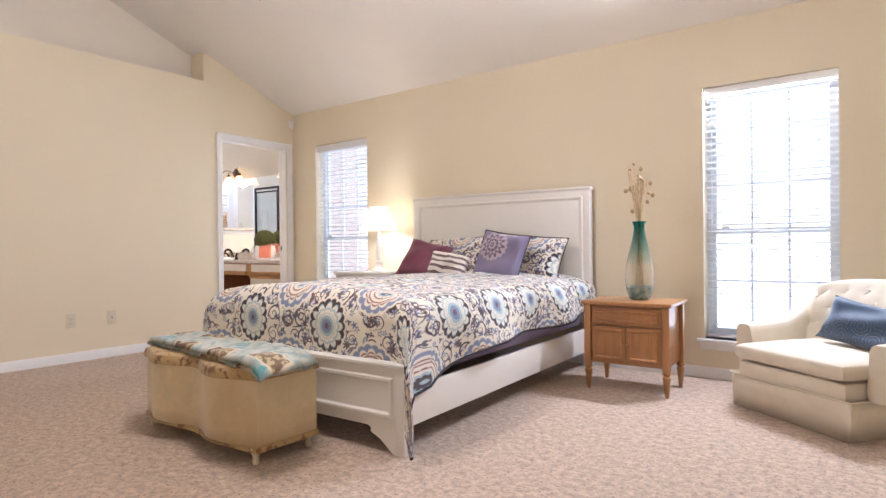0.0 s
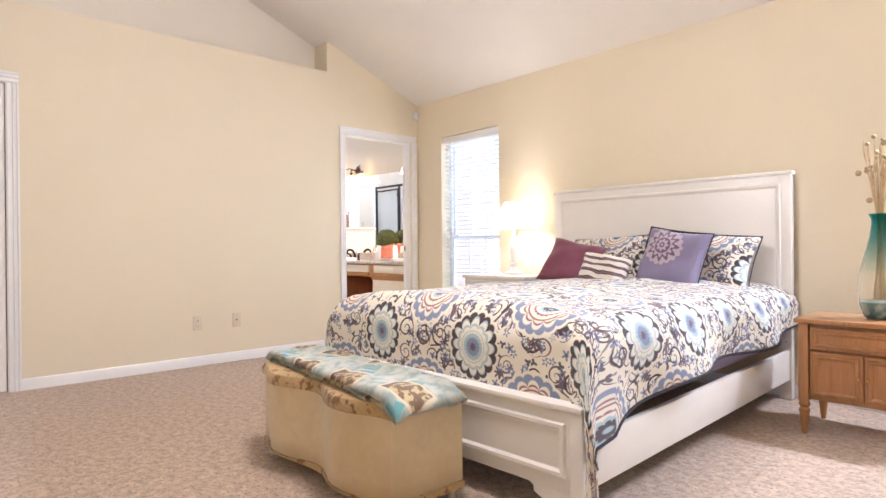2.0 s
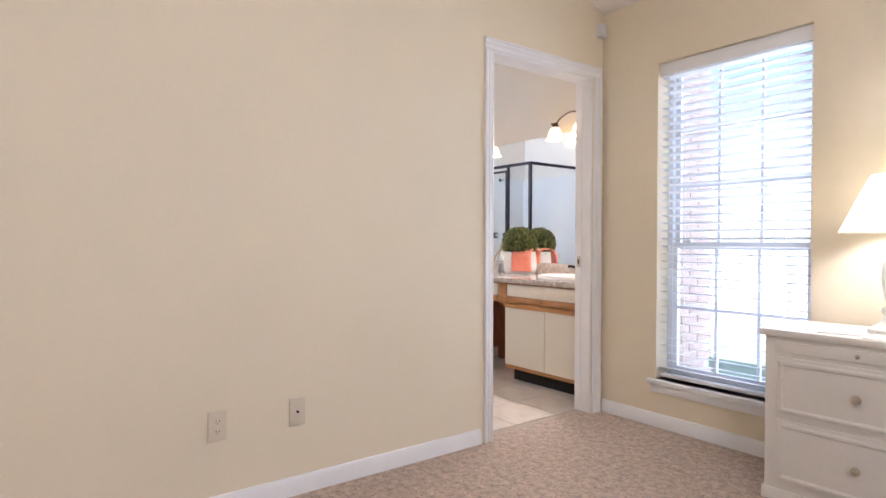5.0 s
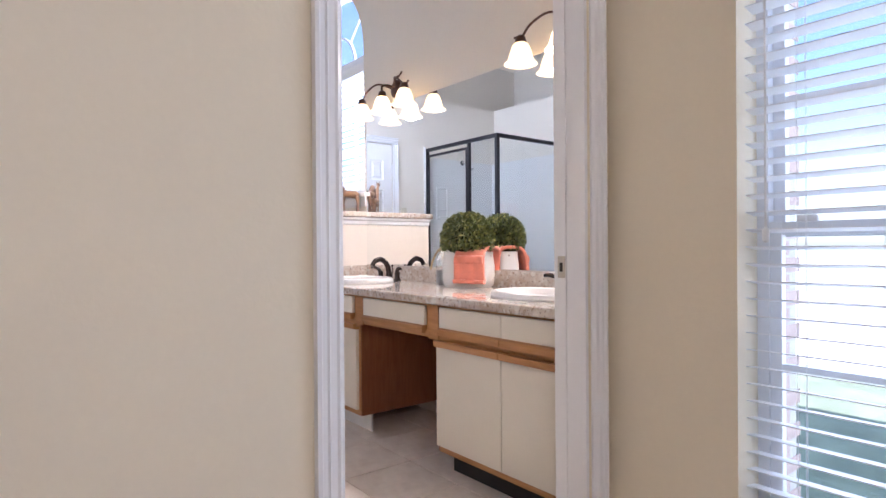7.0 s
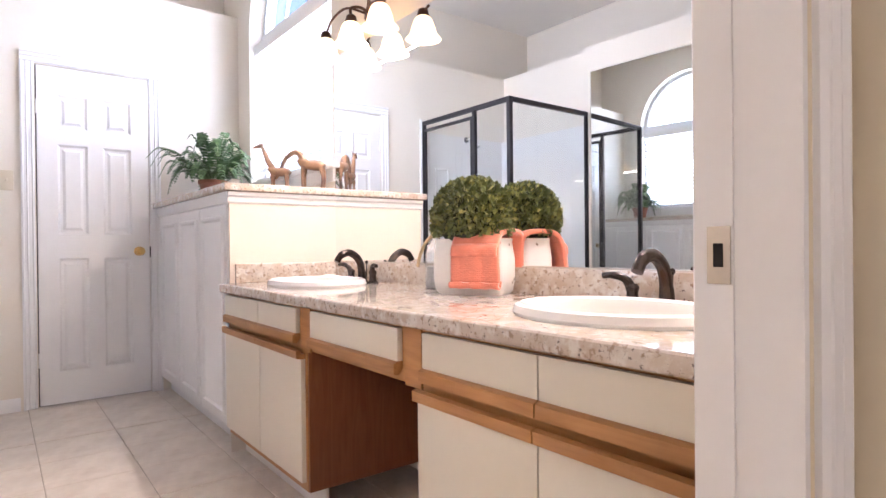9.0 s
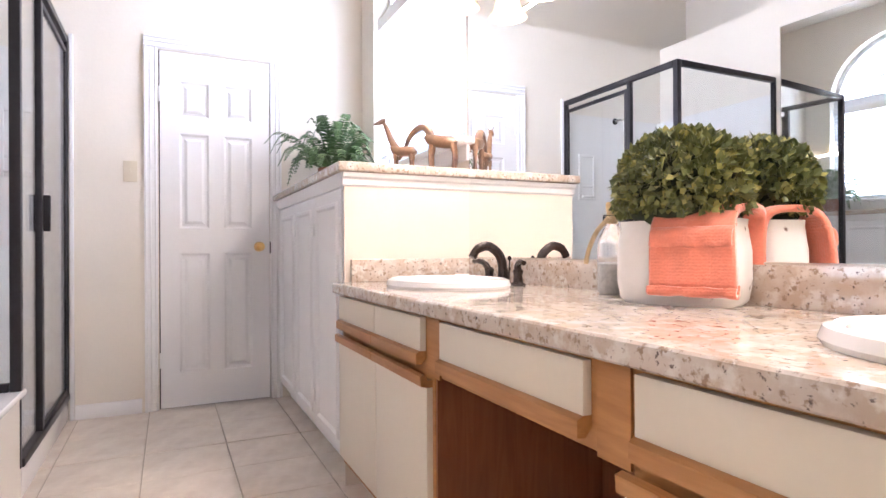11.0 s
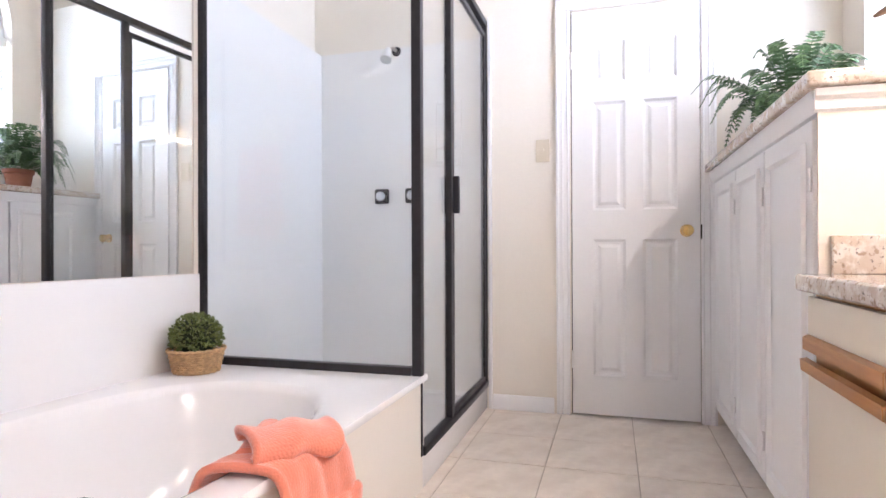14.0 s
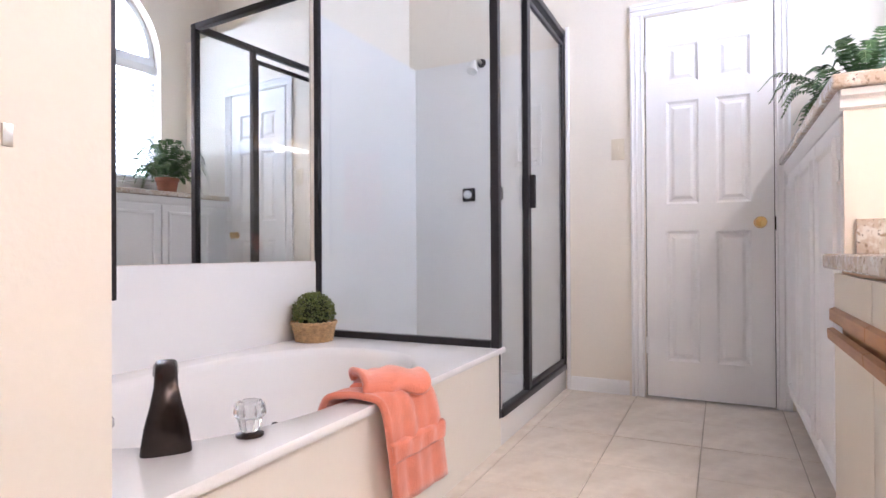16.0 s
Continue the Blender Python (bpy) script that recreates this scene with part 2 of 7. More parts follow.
def paint_over(t, under, colour, mask):
    n = t.nodes.new("ShaderNodeMix")
    n.data_type = "RGBA"
    t.links.new(mask.s, n.inputs["Factor"])
    if isinstance(under, tuple):
        n.inputs["A"].default_value = (*under, 1)
    else:
        t.links.new(under, n.inputs["A"])
    if isinstance(colour, tuple):
        n.inputs["B"].default_value = (*colour, 1)
    else:
        t.links.new(colour, n.inputs["B"])
    return n.outputs["Result"]


def start_material(name, rough, sheen=0.0, coat=0.0):
    m = bpy.data.materials.new(name)
    m.use_nodes = True
    t = m.node_tree
    p = t.nodes["Principled BSDF"]
    p.inputs["Roughness"].default_value, p.inputs["Sheen Weight"].default_value, p.inputs["Coat Weight"].default_value = rough, sheen, coat
    return m, t, p


def coords(t, kind, wobble=0.0, wobble_scale=8.0):
    out = t.nodes.new("ShaderNodeTexCoord").outputs[kind]
    if wobble:
        n = t.nodes.new("ShaderNodeTexNoise")
        n.inputs["Scale"].default_value = wobble_scale
        t.links.new(out, n.inputs["Vector"])
        a = t.nodes.new("ShaderNodeVectorMath")
        a.operation = "MULTIPLY_ADD"
        t.links.new(n.outputs["Color"], a.inputs[0])
        a.inputs[1].default_value = (wobble,) * 3
        t.links.new(out, a.inputs[2])
        out = a.outputs[0]
    s = t.nodes.new("ShaderNodeSeparateXYZ")
    t.links.new(out, s.inputs[0])
    return out, N(t, s.outputs[0]), N(t, s.outputs[1]), N(t, s.outputs[2])


def weave(t, p, scale=900.0, strength=0.25, distance=0.001):
    n = t.nodes.new("ShaderNodeTexNoise")
    n.inputs["Scale"].default_value, n.inputs["Detail"].default_value = scale, 2
    t.links.new(t.nodes.new("ShaderNodeTexCoord").outputs["Object"], n.inputs["Vector"])
    b = t.nodes.new("ShaderNodeBump")
    b.inputs["Strength"].default_value, b.inputs["Distance"].default_value = strength, distance
    t.links.new(n.outputs["Fac"], b.inputs["Height"])
    t.links.new(b.outputs[0], p.inputs["Normal"])


def polar(u, v, cx, cy):
    x, y = u - cx, v - cy
    return (x * x + y * y).op("SQRT"), y.op("ARCTAN2", x)


def suzani_cloth(name):
    """Cream cotton printed with large round flowers, scrolls and small blossoms, in UV metres."""
    m, t, p = start_material(name, 0.85, sheen=0.2)
    vec, u, v, _ = coords(t, "UV")
    CREAM, DARK, PLUM, BLUE, PALE, RED, GREY = (0.76, 0.70, 0.58), (0.05, 0.028, 0.032), (0.14, 0.085, 0.11), (0.21, 0.25, 0.37), (0.36, 0.48, 0.52), (0.26, 0.09, 0.09), (0.11, 0.095, 0.12)
    col = CREAM
    # scrolls: contour lines of a slow noise, thick and thin
    for seed, c, width, scale in ((0.0, PLUM, 0.017, 6.0), (3.7, DARK, 0.013, 5.2), (9.1, GREY, 0.008, 8.0)):
        n = t.nodes.new("ShaderNodeTexNoise")
        n.noise_dimensions = "4D"
        n.inputs["W"].default_value, n.inputs["Scale"].default_value, n.inputs["Detail"].default_value = seed, scale, 0.6
        t.links.new(vec, n.inputs["Vector"])
        line = (N(t, n.outputs["Fac"]) - 0.5).op("ABSOLUTE").below(width, 0.003)
        g = t.nodes.new("ShaderNodeTexNoise")
        g.noise_dimensions = "4D"
        g.inputs["W"].default_value, g.inputs["Scale"].default_value = seed + 1.3, 13.0
        t.links.new(vec, g.inputs["Vector"])
        col = paint_over(t, col, c, line * (N(t, g.outputs["Fac"])).below(0.47, 0.01))
    # small leaves and blossoms on a scattered grid
    for seed, scale, petals, size, c, heart in ((0.0, 13.0, 5, 0.27, BLUE, PLUM), (4.0, 8.5, 7, 0.23, PLUM, GREY), (8.0, 8.0, 0, 0.40, DARK, DARK), (5.5, 10.0, 0, 0.40, PLUM, PLUM), (6.4, 17.0, 3, 0.27, GREY, GREY), (2.2, 15.0, 5, 0.25, BLUE, CREAM)):
        shift = t.nodes.new("ShaderNodeVectorMath")
        shift.operation = "ADD"
        t.links.new(vec, shift.inputs[0])
        shift.inputs[1].default_value = (seed, seed * 0.7, 0)
        vo = t.nodes.new("ShaderNodeTexVoronoi")
        vo.voronoi_dimensions = "2D"
        vo.inputs["Scale"].default_value, vo.inputs["Randomness"].default_value = scale, 0.7
        t.links.new(shift.outputs[0], vo.inputs["Vector"])
        diff = t.nodes.new("ShaderNodeVectorMath")
        diff.operation = "SUBTRACT"
        t.links.new(shift.outputs[0], diff.inputs[0])
        t.links.new(vo.outputs["Position"], diff.inputs[1])
        sep = t.nodes.new("ShaderNodeSeparateXYZ")
        t.links.new(diff.outputs[0], sep.inputs[0])
        dx, dy = N(t, sep.outputs[0]), N(t, sep.outputs[1])
        turn = t.nodes.new("ShaderNodeSeparateColor")
        t.links.new(vo.outputs["Color"], turn.inputs[0])
        ang = dy.op("ARCTAN2", dx) + N(t, turn.outputs[0]) * 6.28
        rr = (dx * dx + dy * dy).op("SQRT") * scale
        edge = ((ang * petals).op("COSINE") * 0.35 + 0.72) * size
        keep = N(t, turn.outputs[1]).below(0.62, 0.01)
        if not petals:
            # curling tendrils: one and a half turns of a spiral that swells outwards
            q = ang / 6.2832 + rr * 4.2
            curl = (q - q.op("FLOOR") - 0.5).op("ABSOLUTE")
            col = paint_over(t, col, c, (curl - rr * 0.36).below(0.04, 0.02) * rr.below(size, 0.02) * keep)
            continue
        flower = (rr - edge).below(0.0, 0.02) * keep
        col = paint_over(t, col, c, flower)
        col = paint_over(t, col, heart, rr.below(size * 0.3, 0.02) * keep)
    # large medallions in staggered rows
    W, H = 0.60, 0.44

    def lobes(a, n, amp, mean):
        """A scalloped edge of n round lobes."""
        return (a * (n / 2)).op("COSINE").op("ABSOLUTE").op("POWER", 0.55) * amp + mean
    for kind, ox, oy in (("blue", -0.24, 0.15), ("dark", 0.06, -0.07)):
        def cell(a, off, size):
            q = (a + (40 * size - off)) / size
            return (q - q.op("FLOOR") - 0.5) * size
        x, y = cell(u, ox, W), cell(v, oy, H)
        r, a = (x * x + y * y).op("SQRT"), y.op("ARCTAN2", x)
        if kind == "dark":
            rings = ((lobes(a, 18, 0.012, 0.136), CREAM), (lobes(a, 18, 0.014, 0.122), DARK), (lobes(a, 12, 0.040, 0.082), PALE), (lobes(a, 12, 0.038, 0.077), CREAM), (lobes(a, 12, 0.018, 0.078), PALE), (lobes(a, 12, 0.013, 0.072), CREAM),
                     (lobes(a, 2, 0.0, 0.074), CREAM), (lobes(a, 2, 0.0, 0.067), PALE), (lobes(a, 2, 0.0, 0.063), CREAM), (lobes(a, 20, 0.006, 0.050), PALE), (lobes(a, 16, 0.007, 0.032), BLUE), (lobes(a, 8, 0.010, 0.008), PLUM))
        else:
            rings = ((lobes(a, 18, 0.010, 0.146), CREAM), (lobes(a, 18, 0.015, 0.128), BLUE), (lobes(a, 12, 0.030, 0.092), CREAM), (lobes(a, 12, 0.018, 0.088), RED), (lobes(a, 12, 0.012, 0.086), CREAM), (lobes(a, 2, 0.0, 0.088), RED), (lobes(a, 2, 0.0, 0.081), CREAM),
                     (lobes(a, 20, 0.008, 0.058), RED), (lobes(a, 2, 0.0, 0.056), CREAM), (lobes(a, 14, 0.010, 0.036), PALE), (lobes(a, 12, 0.010, 0.022), DARK), (lobes(a, 2, 0.0, 0.010), PALE))
        for edge, c in rings:
            col = paint_over(t, col, c, (r - edge).below(0.0, 0.0025))
    t.links.new(col, p.inputs["Base Color"])
    weave(t, p, 700, 0.3)
    return m


def quilt_cloth(name):
    """Patchwork of blue-green, brown and cream prints."""
    m, t, p = start_material(name, 0.9, sheen=0.2)
    vec, u, v, _ = coords(t, "UV")
    n1 = t.nodes.new("ShaderNodeTexNoise")
    n1.inputs["Scale"].default_value, n1.inputs["Detail"].default_value = 22, 5
    t.links.new(vec, n1.inputs["Vector"])
    mott = N(t, n1.outputs["Fac"])
    col = paint_over(t, (0.26, 0.33, 0.31), (0.45, 0.47, 0.41), mott.below(0.52, 0.08))

    def tri(a, size):
        q = a / size
        return ((q - q.op("FLOOR")) - 0.5).op("ABSOLUTE")
    d1, d2 = u + v * 0.55, v - u * 0.55
    stripe = tri(d1, 0.30).below(0.12, 0.01)
    col = paint_over(t, col, (0.13, 0.33, 0.34), stripe * tri(d2, 0.21).below(0.13, 0.01) * mott.below(0.55, 0.02))
    col = paint_over(t, col, (0.04, 0.20, 0.42), stripe * tri(d2 + 0.06, 0.21).below(0.04, 0.01))
    fu, fv = tri(u + v * 0.35 + 0.02, 0.33), tri(v + 0.05 - u * 0.12, 0.26)
    box_ = fu.op("MAXIMUM", fv * 1.15)
    col = paint_over(t, col, (0.58, 0.50, 0.34), box_.below(0.30, 0.008))
    n2 = t.nodes.new("ShaderNodeTexNoise")
    n2.inputs["Scale"].default_value, n2.inputs["Detail"].default_value = 38, 4
    t.links.new(vec, n2.inputs["Vector"])
    brown = paint_over(t, (0.17, 0.10, 0.05), (0.46, 0.36, 0.20), N(t, n2.outputs["Fac"]).below(0.48, 0.03))
    col = paint_over(t, col, brown, box_.below(0.255, 0.008))
    col = paint_over(t, col, (0.11, 0.055, 0.03), box_.below(0.255, 0.008) * ((u + v * 0.35 + 0.02) / 0.33 - ((u + v * 0.35 + 0.02) / 0.33).op("FLOOR")).below(0.33, 0.01))
    t.links.new(col, p.inputs["Base Color"])
    weave(t, p, 420, 0.5, 0.002)
    return m


def wood(name, dark, light, rough=0.35, scale=1.0, axis=2, coat=0.1):
    m, t, p = start_material(name, rough, coat=coat)
    vec = t.nodes.new("ShaderNodeTexCoord").outputs["Object"]
    mp = t.nodes.new("ShaderNodeMapping")
    s = [26 * scale] * 3
    s[axis] = 2.2 * scale
    mp.inputs["Scale"].default_value = s
    t.links.new(vec, mp.inputs["Vector"])
    n = t.nodes.new("ShaderNodeTexNoise")
    n.inputs["Scale"].default_value, n.inputs["Detail"].default_value, n.inputs["Distortion"].default_value = 1.6, 6, 1.2
    t.links.new(mp.outputs[0], n.inputs["Vector"])
    col = paint_over(t, light, dark, N(t, n.outputs["Fac"]).below(0.5, 0.22))
    n2 = t.nodes.new("ShaderNodeTexNoise")
    n2.inputs["Scale"].default_value = 3.0
    t.links.new(vec, n2.inputs["Vector"])
    mixed = paint_over(t, col, tuple(0.7 * c for c in dark), N(t, n2.outputs["Fac"]).below(0.38, 0.12) * 0.5)
    t.links.new(mixed, p.inputs["Base Color"])
    b = t.nodes.new("ShaderNodeBump")
    b.inputs["Strength"].default_value, b.inputs["Distance"].default_value = 0.12, 0.001
    t.links.new(n.outputs["Fac"], b.inputs["Height"])
    t.links.new(b.outputs[0], p.inputs["Normal"])
    return m


def granite(name):
    m, t, p = start_material(name, 0.07)
    vec = t.nodes.new("ShaderNodeTexCoord").outputs["Object"]

    def fac(scale, detail, rough=0.6):
        n = t.nodes.new("ShaderNodeTexNoise")
        n.inputs["Scale"].default_value, n.inputs["Detail"].default_value, n.inputs["Roughness"].default_value = scale, detail, rough
        t.links.new(vec, n.inputs["Vector"])
        return N(t, n.outputs["Fac"])
    col = paint_over(t, (0.60, 0.53, 0.46), (0.52, 0.42, 0.33), fac(11, 6).below(0.50, 0.08))
    col = paint_over(t, col, (0.68, 0.64, 0.58), fac(24, 5).below(0.45, 0.05))
    col = paint_over(t, col, (0.34, 0.25, 0.18), fac(62, 5).below(0.395, 0.04))
    col = paint_over(t, col, (0.15, 0.12, 0.11), fac(80, 4).below(0.35, 0.03))
    t.links.new(col, p.inputs["Base Color"])
    return m


CARPET = material("speckled_carpet", (0.50, 0.38, 0.285), 0.97, vary=0.40, scale=28, fine=130, bump=0.9, bump_scale=150, second=(0.24, 0.15, 0.105), second_scale=70, second_at=0.615, second_soft=0.06, sheen=0.2)
TILE = material("stone_look_tile", (0.79, 0.70, 0.60), 0.28, vary=0.12, scale=5, fine=30, bump=0.04, bump_scale=25, second=(0.66, 0.56, 0.46), second_scale=9, second_at=0.56, second_soft=0.16)
GROUT = material("tile_grout", (0.50, 0.42, 0.34), 0.9, vary=0.1, scale=30)
DUVET = suzani_cloth("suzani_print_cotton")
QUILT = quilt_cloth("patchwork_quilt")
GRANITE = granite("beige_granite")
OAK = wood("honey_oak", (0.38, 0.165, 0.05), (0.55, 0.275, 0.095), 0.4, axis=0)
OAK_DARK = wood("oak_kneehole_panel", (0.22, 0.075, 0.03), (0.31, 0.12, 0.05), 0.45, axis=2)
MAPLE = wood("warm_maple", (0.33, 0.14, 0.048), (0.46, 0.225, 0.085), 0.32, axis=2, coat=0.3)
WHITE_WOOD = material("white_lacquered_wood", (0.80, 0.77, 0.72), 0.35, vary=0.03, scale=3, bump=0.02, bump_scale=30)
WHITE_CAB = material("white_cabinet_paint", (0.84, 0.835, 0.825), 0.4, vary=0.03, scale=3, bump=0.04, bump_scale=50)
CREAM_LAM = material("cream_laminate", (0.76, 0.70, 0.58), 0.42, vary=0.02, scale=3)
BLACK_FRAME = material("dark_bronze_aluminium", (0.035, 0.032, 0.035), 0.38, 0.6, vary=0.15, scale=9)
BRONZE = material("oil_rubbed_bronze", (0.045, 0.034, 0.030), 0.26, 0.8, vary=0.2, scale=20)
RUST_IRON = material("bronzed_iron", (0.10, 0.05, 0.035), 0.42, 0.6, vary=0.25, scale=25)
BRASS = material("polished_brass", (0.75, 0.52, 0.22), 0.22, 1.0, vary=0.05, scale=9)
NICKEL = material("brushed_nickel", (0.55, 0.50, 0.43), 0.3, 1.0, vary=0.06, scale=30)
PORCELAIN = material("white_porcelain", (0.84, 0.83, 0.82), 0.08, vary=0.01, scale=2)
ACRYLIC = material("white_tub_acrylic", (0.82, 0.80, 0.78), 0.10, vary=0.012, scale=2)
SHOWER = material("white_shower_panel", (0.83, 0.82, 0.80), 0.18, vary=0.012, scale=2)
PLATE = material("ivory_plastic", (0.68, 0.60, 0.46), 0.4, vary=0.02)
WHITE_PLASTIC = material("white_plastic", (0.8, 0.79, 0.77), 0.4, vary=0.02)
VINYL = material("white_window_vinyl", (0.80, 0.82, 0.85), 0.4, vary=0.02, scale=5)
SLAT = material("white_blind_slat", (0.84, 0.84, 0.84), 0.45, vary=0.02, scale=5)
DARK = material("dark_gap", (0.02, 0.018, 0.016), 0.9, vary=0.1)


def glass(name, colour=(1, 1, 1), rough=0.0, ior=1.45):
    m, t, p = start_material(name, rough)
    p.inputs["Base Color"].default_value = (*colour, 1)
    p.inputs["Transmission Weight"].default_value, p.inputs["IOR"].default_value = 1.0, ior
    return m


def thin_glass(name, gloss=0.05, tint=(0.96, 0.98, 0.98)):
    """A clear pane: straight through, with a faint reflection."""
    m = bpy.data.materials.new(name)
    m.use_nodes = True
    t = m.node_tree
    t.nodes.clear()
    out, mix, clear, shine, fr = (t.nodes.new("ShaderNode" + k) for k in ("OutputMaterial", "MixShader", "BsdfTransparent", "BsdfGlossy", "LayerWeight"))
    clear.inputs[0].default_value = (*tint, 1)
    shine.inputs["Roughness"].default_value = 0.01
    k = N(t, fr.outputs["Facing"])
    k = (k * k * k * k * k) * 0.85 + gloss
    t.links.new(k.s, mix.inputs[0])
    t.links.new(clear.outputs[0], mix.inputs[1])
    t.links.new(shine.outputs[0], mix.inputs[2])
    t.links.new(mix.outputs[0], out.inputs[0])
    return m


PANE = thin_glass("window_pane", 0.02)
SHOWER_GLASS = thin_glass("shower_pane", 0.045, (0.96, 0.975, 0.98))
MIRROR = material("silvered_mirror", (0.90, 0.92, 0.92), 0.0, 1.0, vary=0)
CRYSTAL = glass("clear_crystal", (0.98, 0.98, 0.98), 0.22, 1.45)

# ---- floors, trim, doors and windows ----
structure("floor_carpet", boxes((-5.56, XE, YS, YN, -0.1, 0.0)), CARPET, "speckled beige-pink carpet", "carpet")
floor_bath = structure("floor_bath", boxes((XF - 0.12, -5.56, YT, YM, -0.1, -0.004)), GROUT, "beige stone-look floor tiles", "floor")
BASE = [(0, 0), (0.014, 0), (0.014, 0.062), (0.006, 0.078), (0, 0.08)]


def baseboard(x0, x1, y0, y1):
    """A skirting along a wall; the profile leans off the wall on the room's side."""
    if y0 == y1:
        bm = prism([(y0 - d, z) for d, z in BASE], "x", x0, x1)
    else:
        bm = prism([(x0 + d, z) for d, z in BASE], "y", y0, y1)
    return structure("baseboard", bm, TRIM, "white painted baseboard", "baseboard")


baseboard(XW, XW, YS, DE[0] - 0.07), baseboard(XW, XW, DE[1] + 0.075, DA[0] - 0.08)
baseboard(XW + 0.015, XE, YN, YN)
baseboard(XF, XF, 4.08, DB[0] - 0.09)


def casing(name, axis, wall, side, a0, a1, top, width=0.075, depth=0.018):
    """A moulded frame round an opening, on one face of a wall."""
    prof = [(0, 0), (width, 0), (width, depth), (width * 0.86, depth * 1.1), (width * 0.78, depth * 0.75), (width * 0.60, depth * 0.68), (width * 0.54, depth * 0.92), (width * 0.46, depth * 0.58), (width * 0.22, depth * 0.52), (width * 0.14, depth * 0.76), (0, depth * 0.42)]
    bms = []
    for edge, sign in ((a0, -1), (a1, 1)):
        bms.append(prism([(edge + sign * u, wall + side * d) if axis == "y" else (edge + sign * u, wall + side * d) for u, d in prof], "z", 0, top + width * 0.0))
    head = bmesh.new()
    lo = [head.verts.new((a0 - width * 1.0, wall + side * d, top + u)) for u, d in prof]
    hi = [head.verts.new((a1 + width * 1.0, wall + side * d, top + u)) for u, d in prof]
    head.faces.new(lo), head.faces.new(hi)
    for k in range(len(lo)):
        head.faces.new((lo[k], lo[(k + 1) % len(lo)], hi[(k + 1) % len(lo)], hi[k]))
    bm = merge(*bms, head)
    if axis == "y":      # opening runs along y: swap the axes
        for v in bm.verts:
            v.co = (v.co.y, v.co.x, v.co.z)
    return structure(name, bm, TRIM, "white moulded door casing", "door casing")


casing("door_casing", "y", XW, 1, DA[0] + 0.004, DA[1] + 0.012, DA[2] + 0.0, 0.062)
casing("door_casing", "y", XB, -1, DA[0], DA[1], DA[2], 0.06)
casing("door_casing", "y", XW, 1, DE[0], DE[1], DE[2])
casing("door_casing", "y", XF, 1, DB[0] - 0.006, DB[1] - 0.002, DB[2] + 0.004, 0.07)

# the jamb of the pocket door, with its slot and strike
structure("jamb", boxes((XB, XW, DA[0] - 0.001, DA[0] + 0.012, 0, DA[2]), (XB, -5.5745, DA[1] - 0.012, DA[1] + 0.001, 0, DA[2]), (-5.546, XW, DA[1] - 0.012, DA[1] + 0.001, 0, DA[2]),
                        (-5.575, -5.545, DA[1] - 0.008, DA[1] + 0.001, 0, DA[2]), (XB, XW, DA[0], DA[1], DA[2] - 0.012, DA[2] + 0.001)),
          TRIM, "white painted door jamb", "jamb")
structure("jamb_slot", boxes((-5.576, -5.546, DA[0] + 0.0125, DA[0] + 0.014, 0.0, DA[2] - 0.012)), DARK, "dark slot of a pocket door", "door slot")
strike = thing("strike_plate", "small worn brass strike plate on the white jamb", "strike plate", (-5.59, DA[1] - 0.0125, 0.955))
part("plate", boxes((-0.014, 0.014, -0.003, 0.0, -0.034, 0.034), bevel=0.001), NICKEL, strike)
part("latch_hole", boxes((-0.006, 0.006, -0.0036, -0.0032, -0.014, 0.014)), DARK, strike)


def panel_door(name, label, width, height, thick=0.035):
    """A six-panel door, hinged edge at the origin, running along +y, its face towards +x."""
    d = thing(name, label, "door")
    bm = bmesh.new()
    st, rails = 0.105 * width / 0.62, (0.0, 0.20, 0.905, 1.055, 1.615, 1.715, 1.925, height)
    mid = width / 2
    xs = (0, st, mid - 0.042, mid + 0.042, width - st, width)
    for k in range(3):
        box(bm, 0, thick, xs[2 * k], xs[2 * k + 1], 0, height)
    for k in range(4):
        for a, b in ((1, 2), (3, 4)):
            box(bm, 0, thick, xs[a], xs[b], rails[2 * k], rails[2 * k + 1])
    part("door_leaf", bm, TRIM, d, smooth=False)
    for k in range(3):
        for a, b in ((1, 2), (3, 4)):
            y0, y1, z0, z1 = xs[a], xs[b], rails[2 * k + 1], rails[2 * k + 2]
            pb = bmesh.new()
            rings = []
            for inset, x in ((0.0, thick - 0.001), (0.013, thick - 0.012), (0.026, thick - 0.012), (0.042, thick - 0.003)):
                rings.append([pb.verts.new((x, y, z)) for y, z in ((y0 + inset, z0 + inset), (y1 - inset, z0 + inset), (y1 - inset, z1 - inset), (y0 + inset, z1 - inset))])
            back = [pb.verts.new((0.004, y, z)) for y, z in ((y0, z0), (y1, z0), (y1, z1), (y0, z1))]
            rings.insert(0, back)
            for r0, r1 in zip(rings, rings[1:]):
                for j in range(4):
                    pb.faces.new((r0[j], r0[(j + 1) % 4], r1[(j + 1) % 4], r1[j]))
            pb.faces.new(rings[-1]), pb.faces.new(list(reversed(back)))
            part("door_panel", pb, TRIM, d, smooth=False)
    return d


def door_knob(parent, y, z, x=0.035):
    k = part("door_knob", moved(lathe([(0.031, 0), (0.031, 0.006), (0.012, 0.010), (0.011, 0.028), (0.024, 0.036), (0.029, 0.048), (0.026, 0.060), (0.012, 0.066)], 24), pose(x, y, z, 0, 90, 0)), BRASS, parent, "polished brass knob")
    return k


def hinge(parent, z):
    part("hinge", boxes((0.030, 0.044, -0.006, 0.010, z - 0.045, z + 0.045), bevel=0.003), TRIM, parent, "white painted hinge")


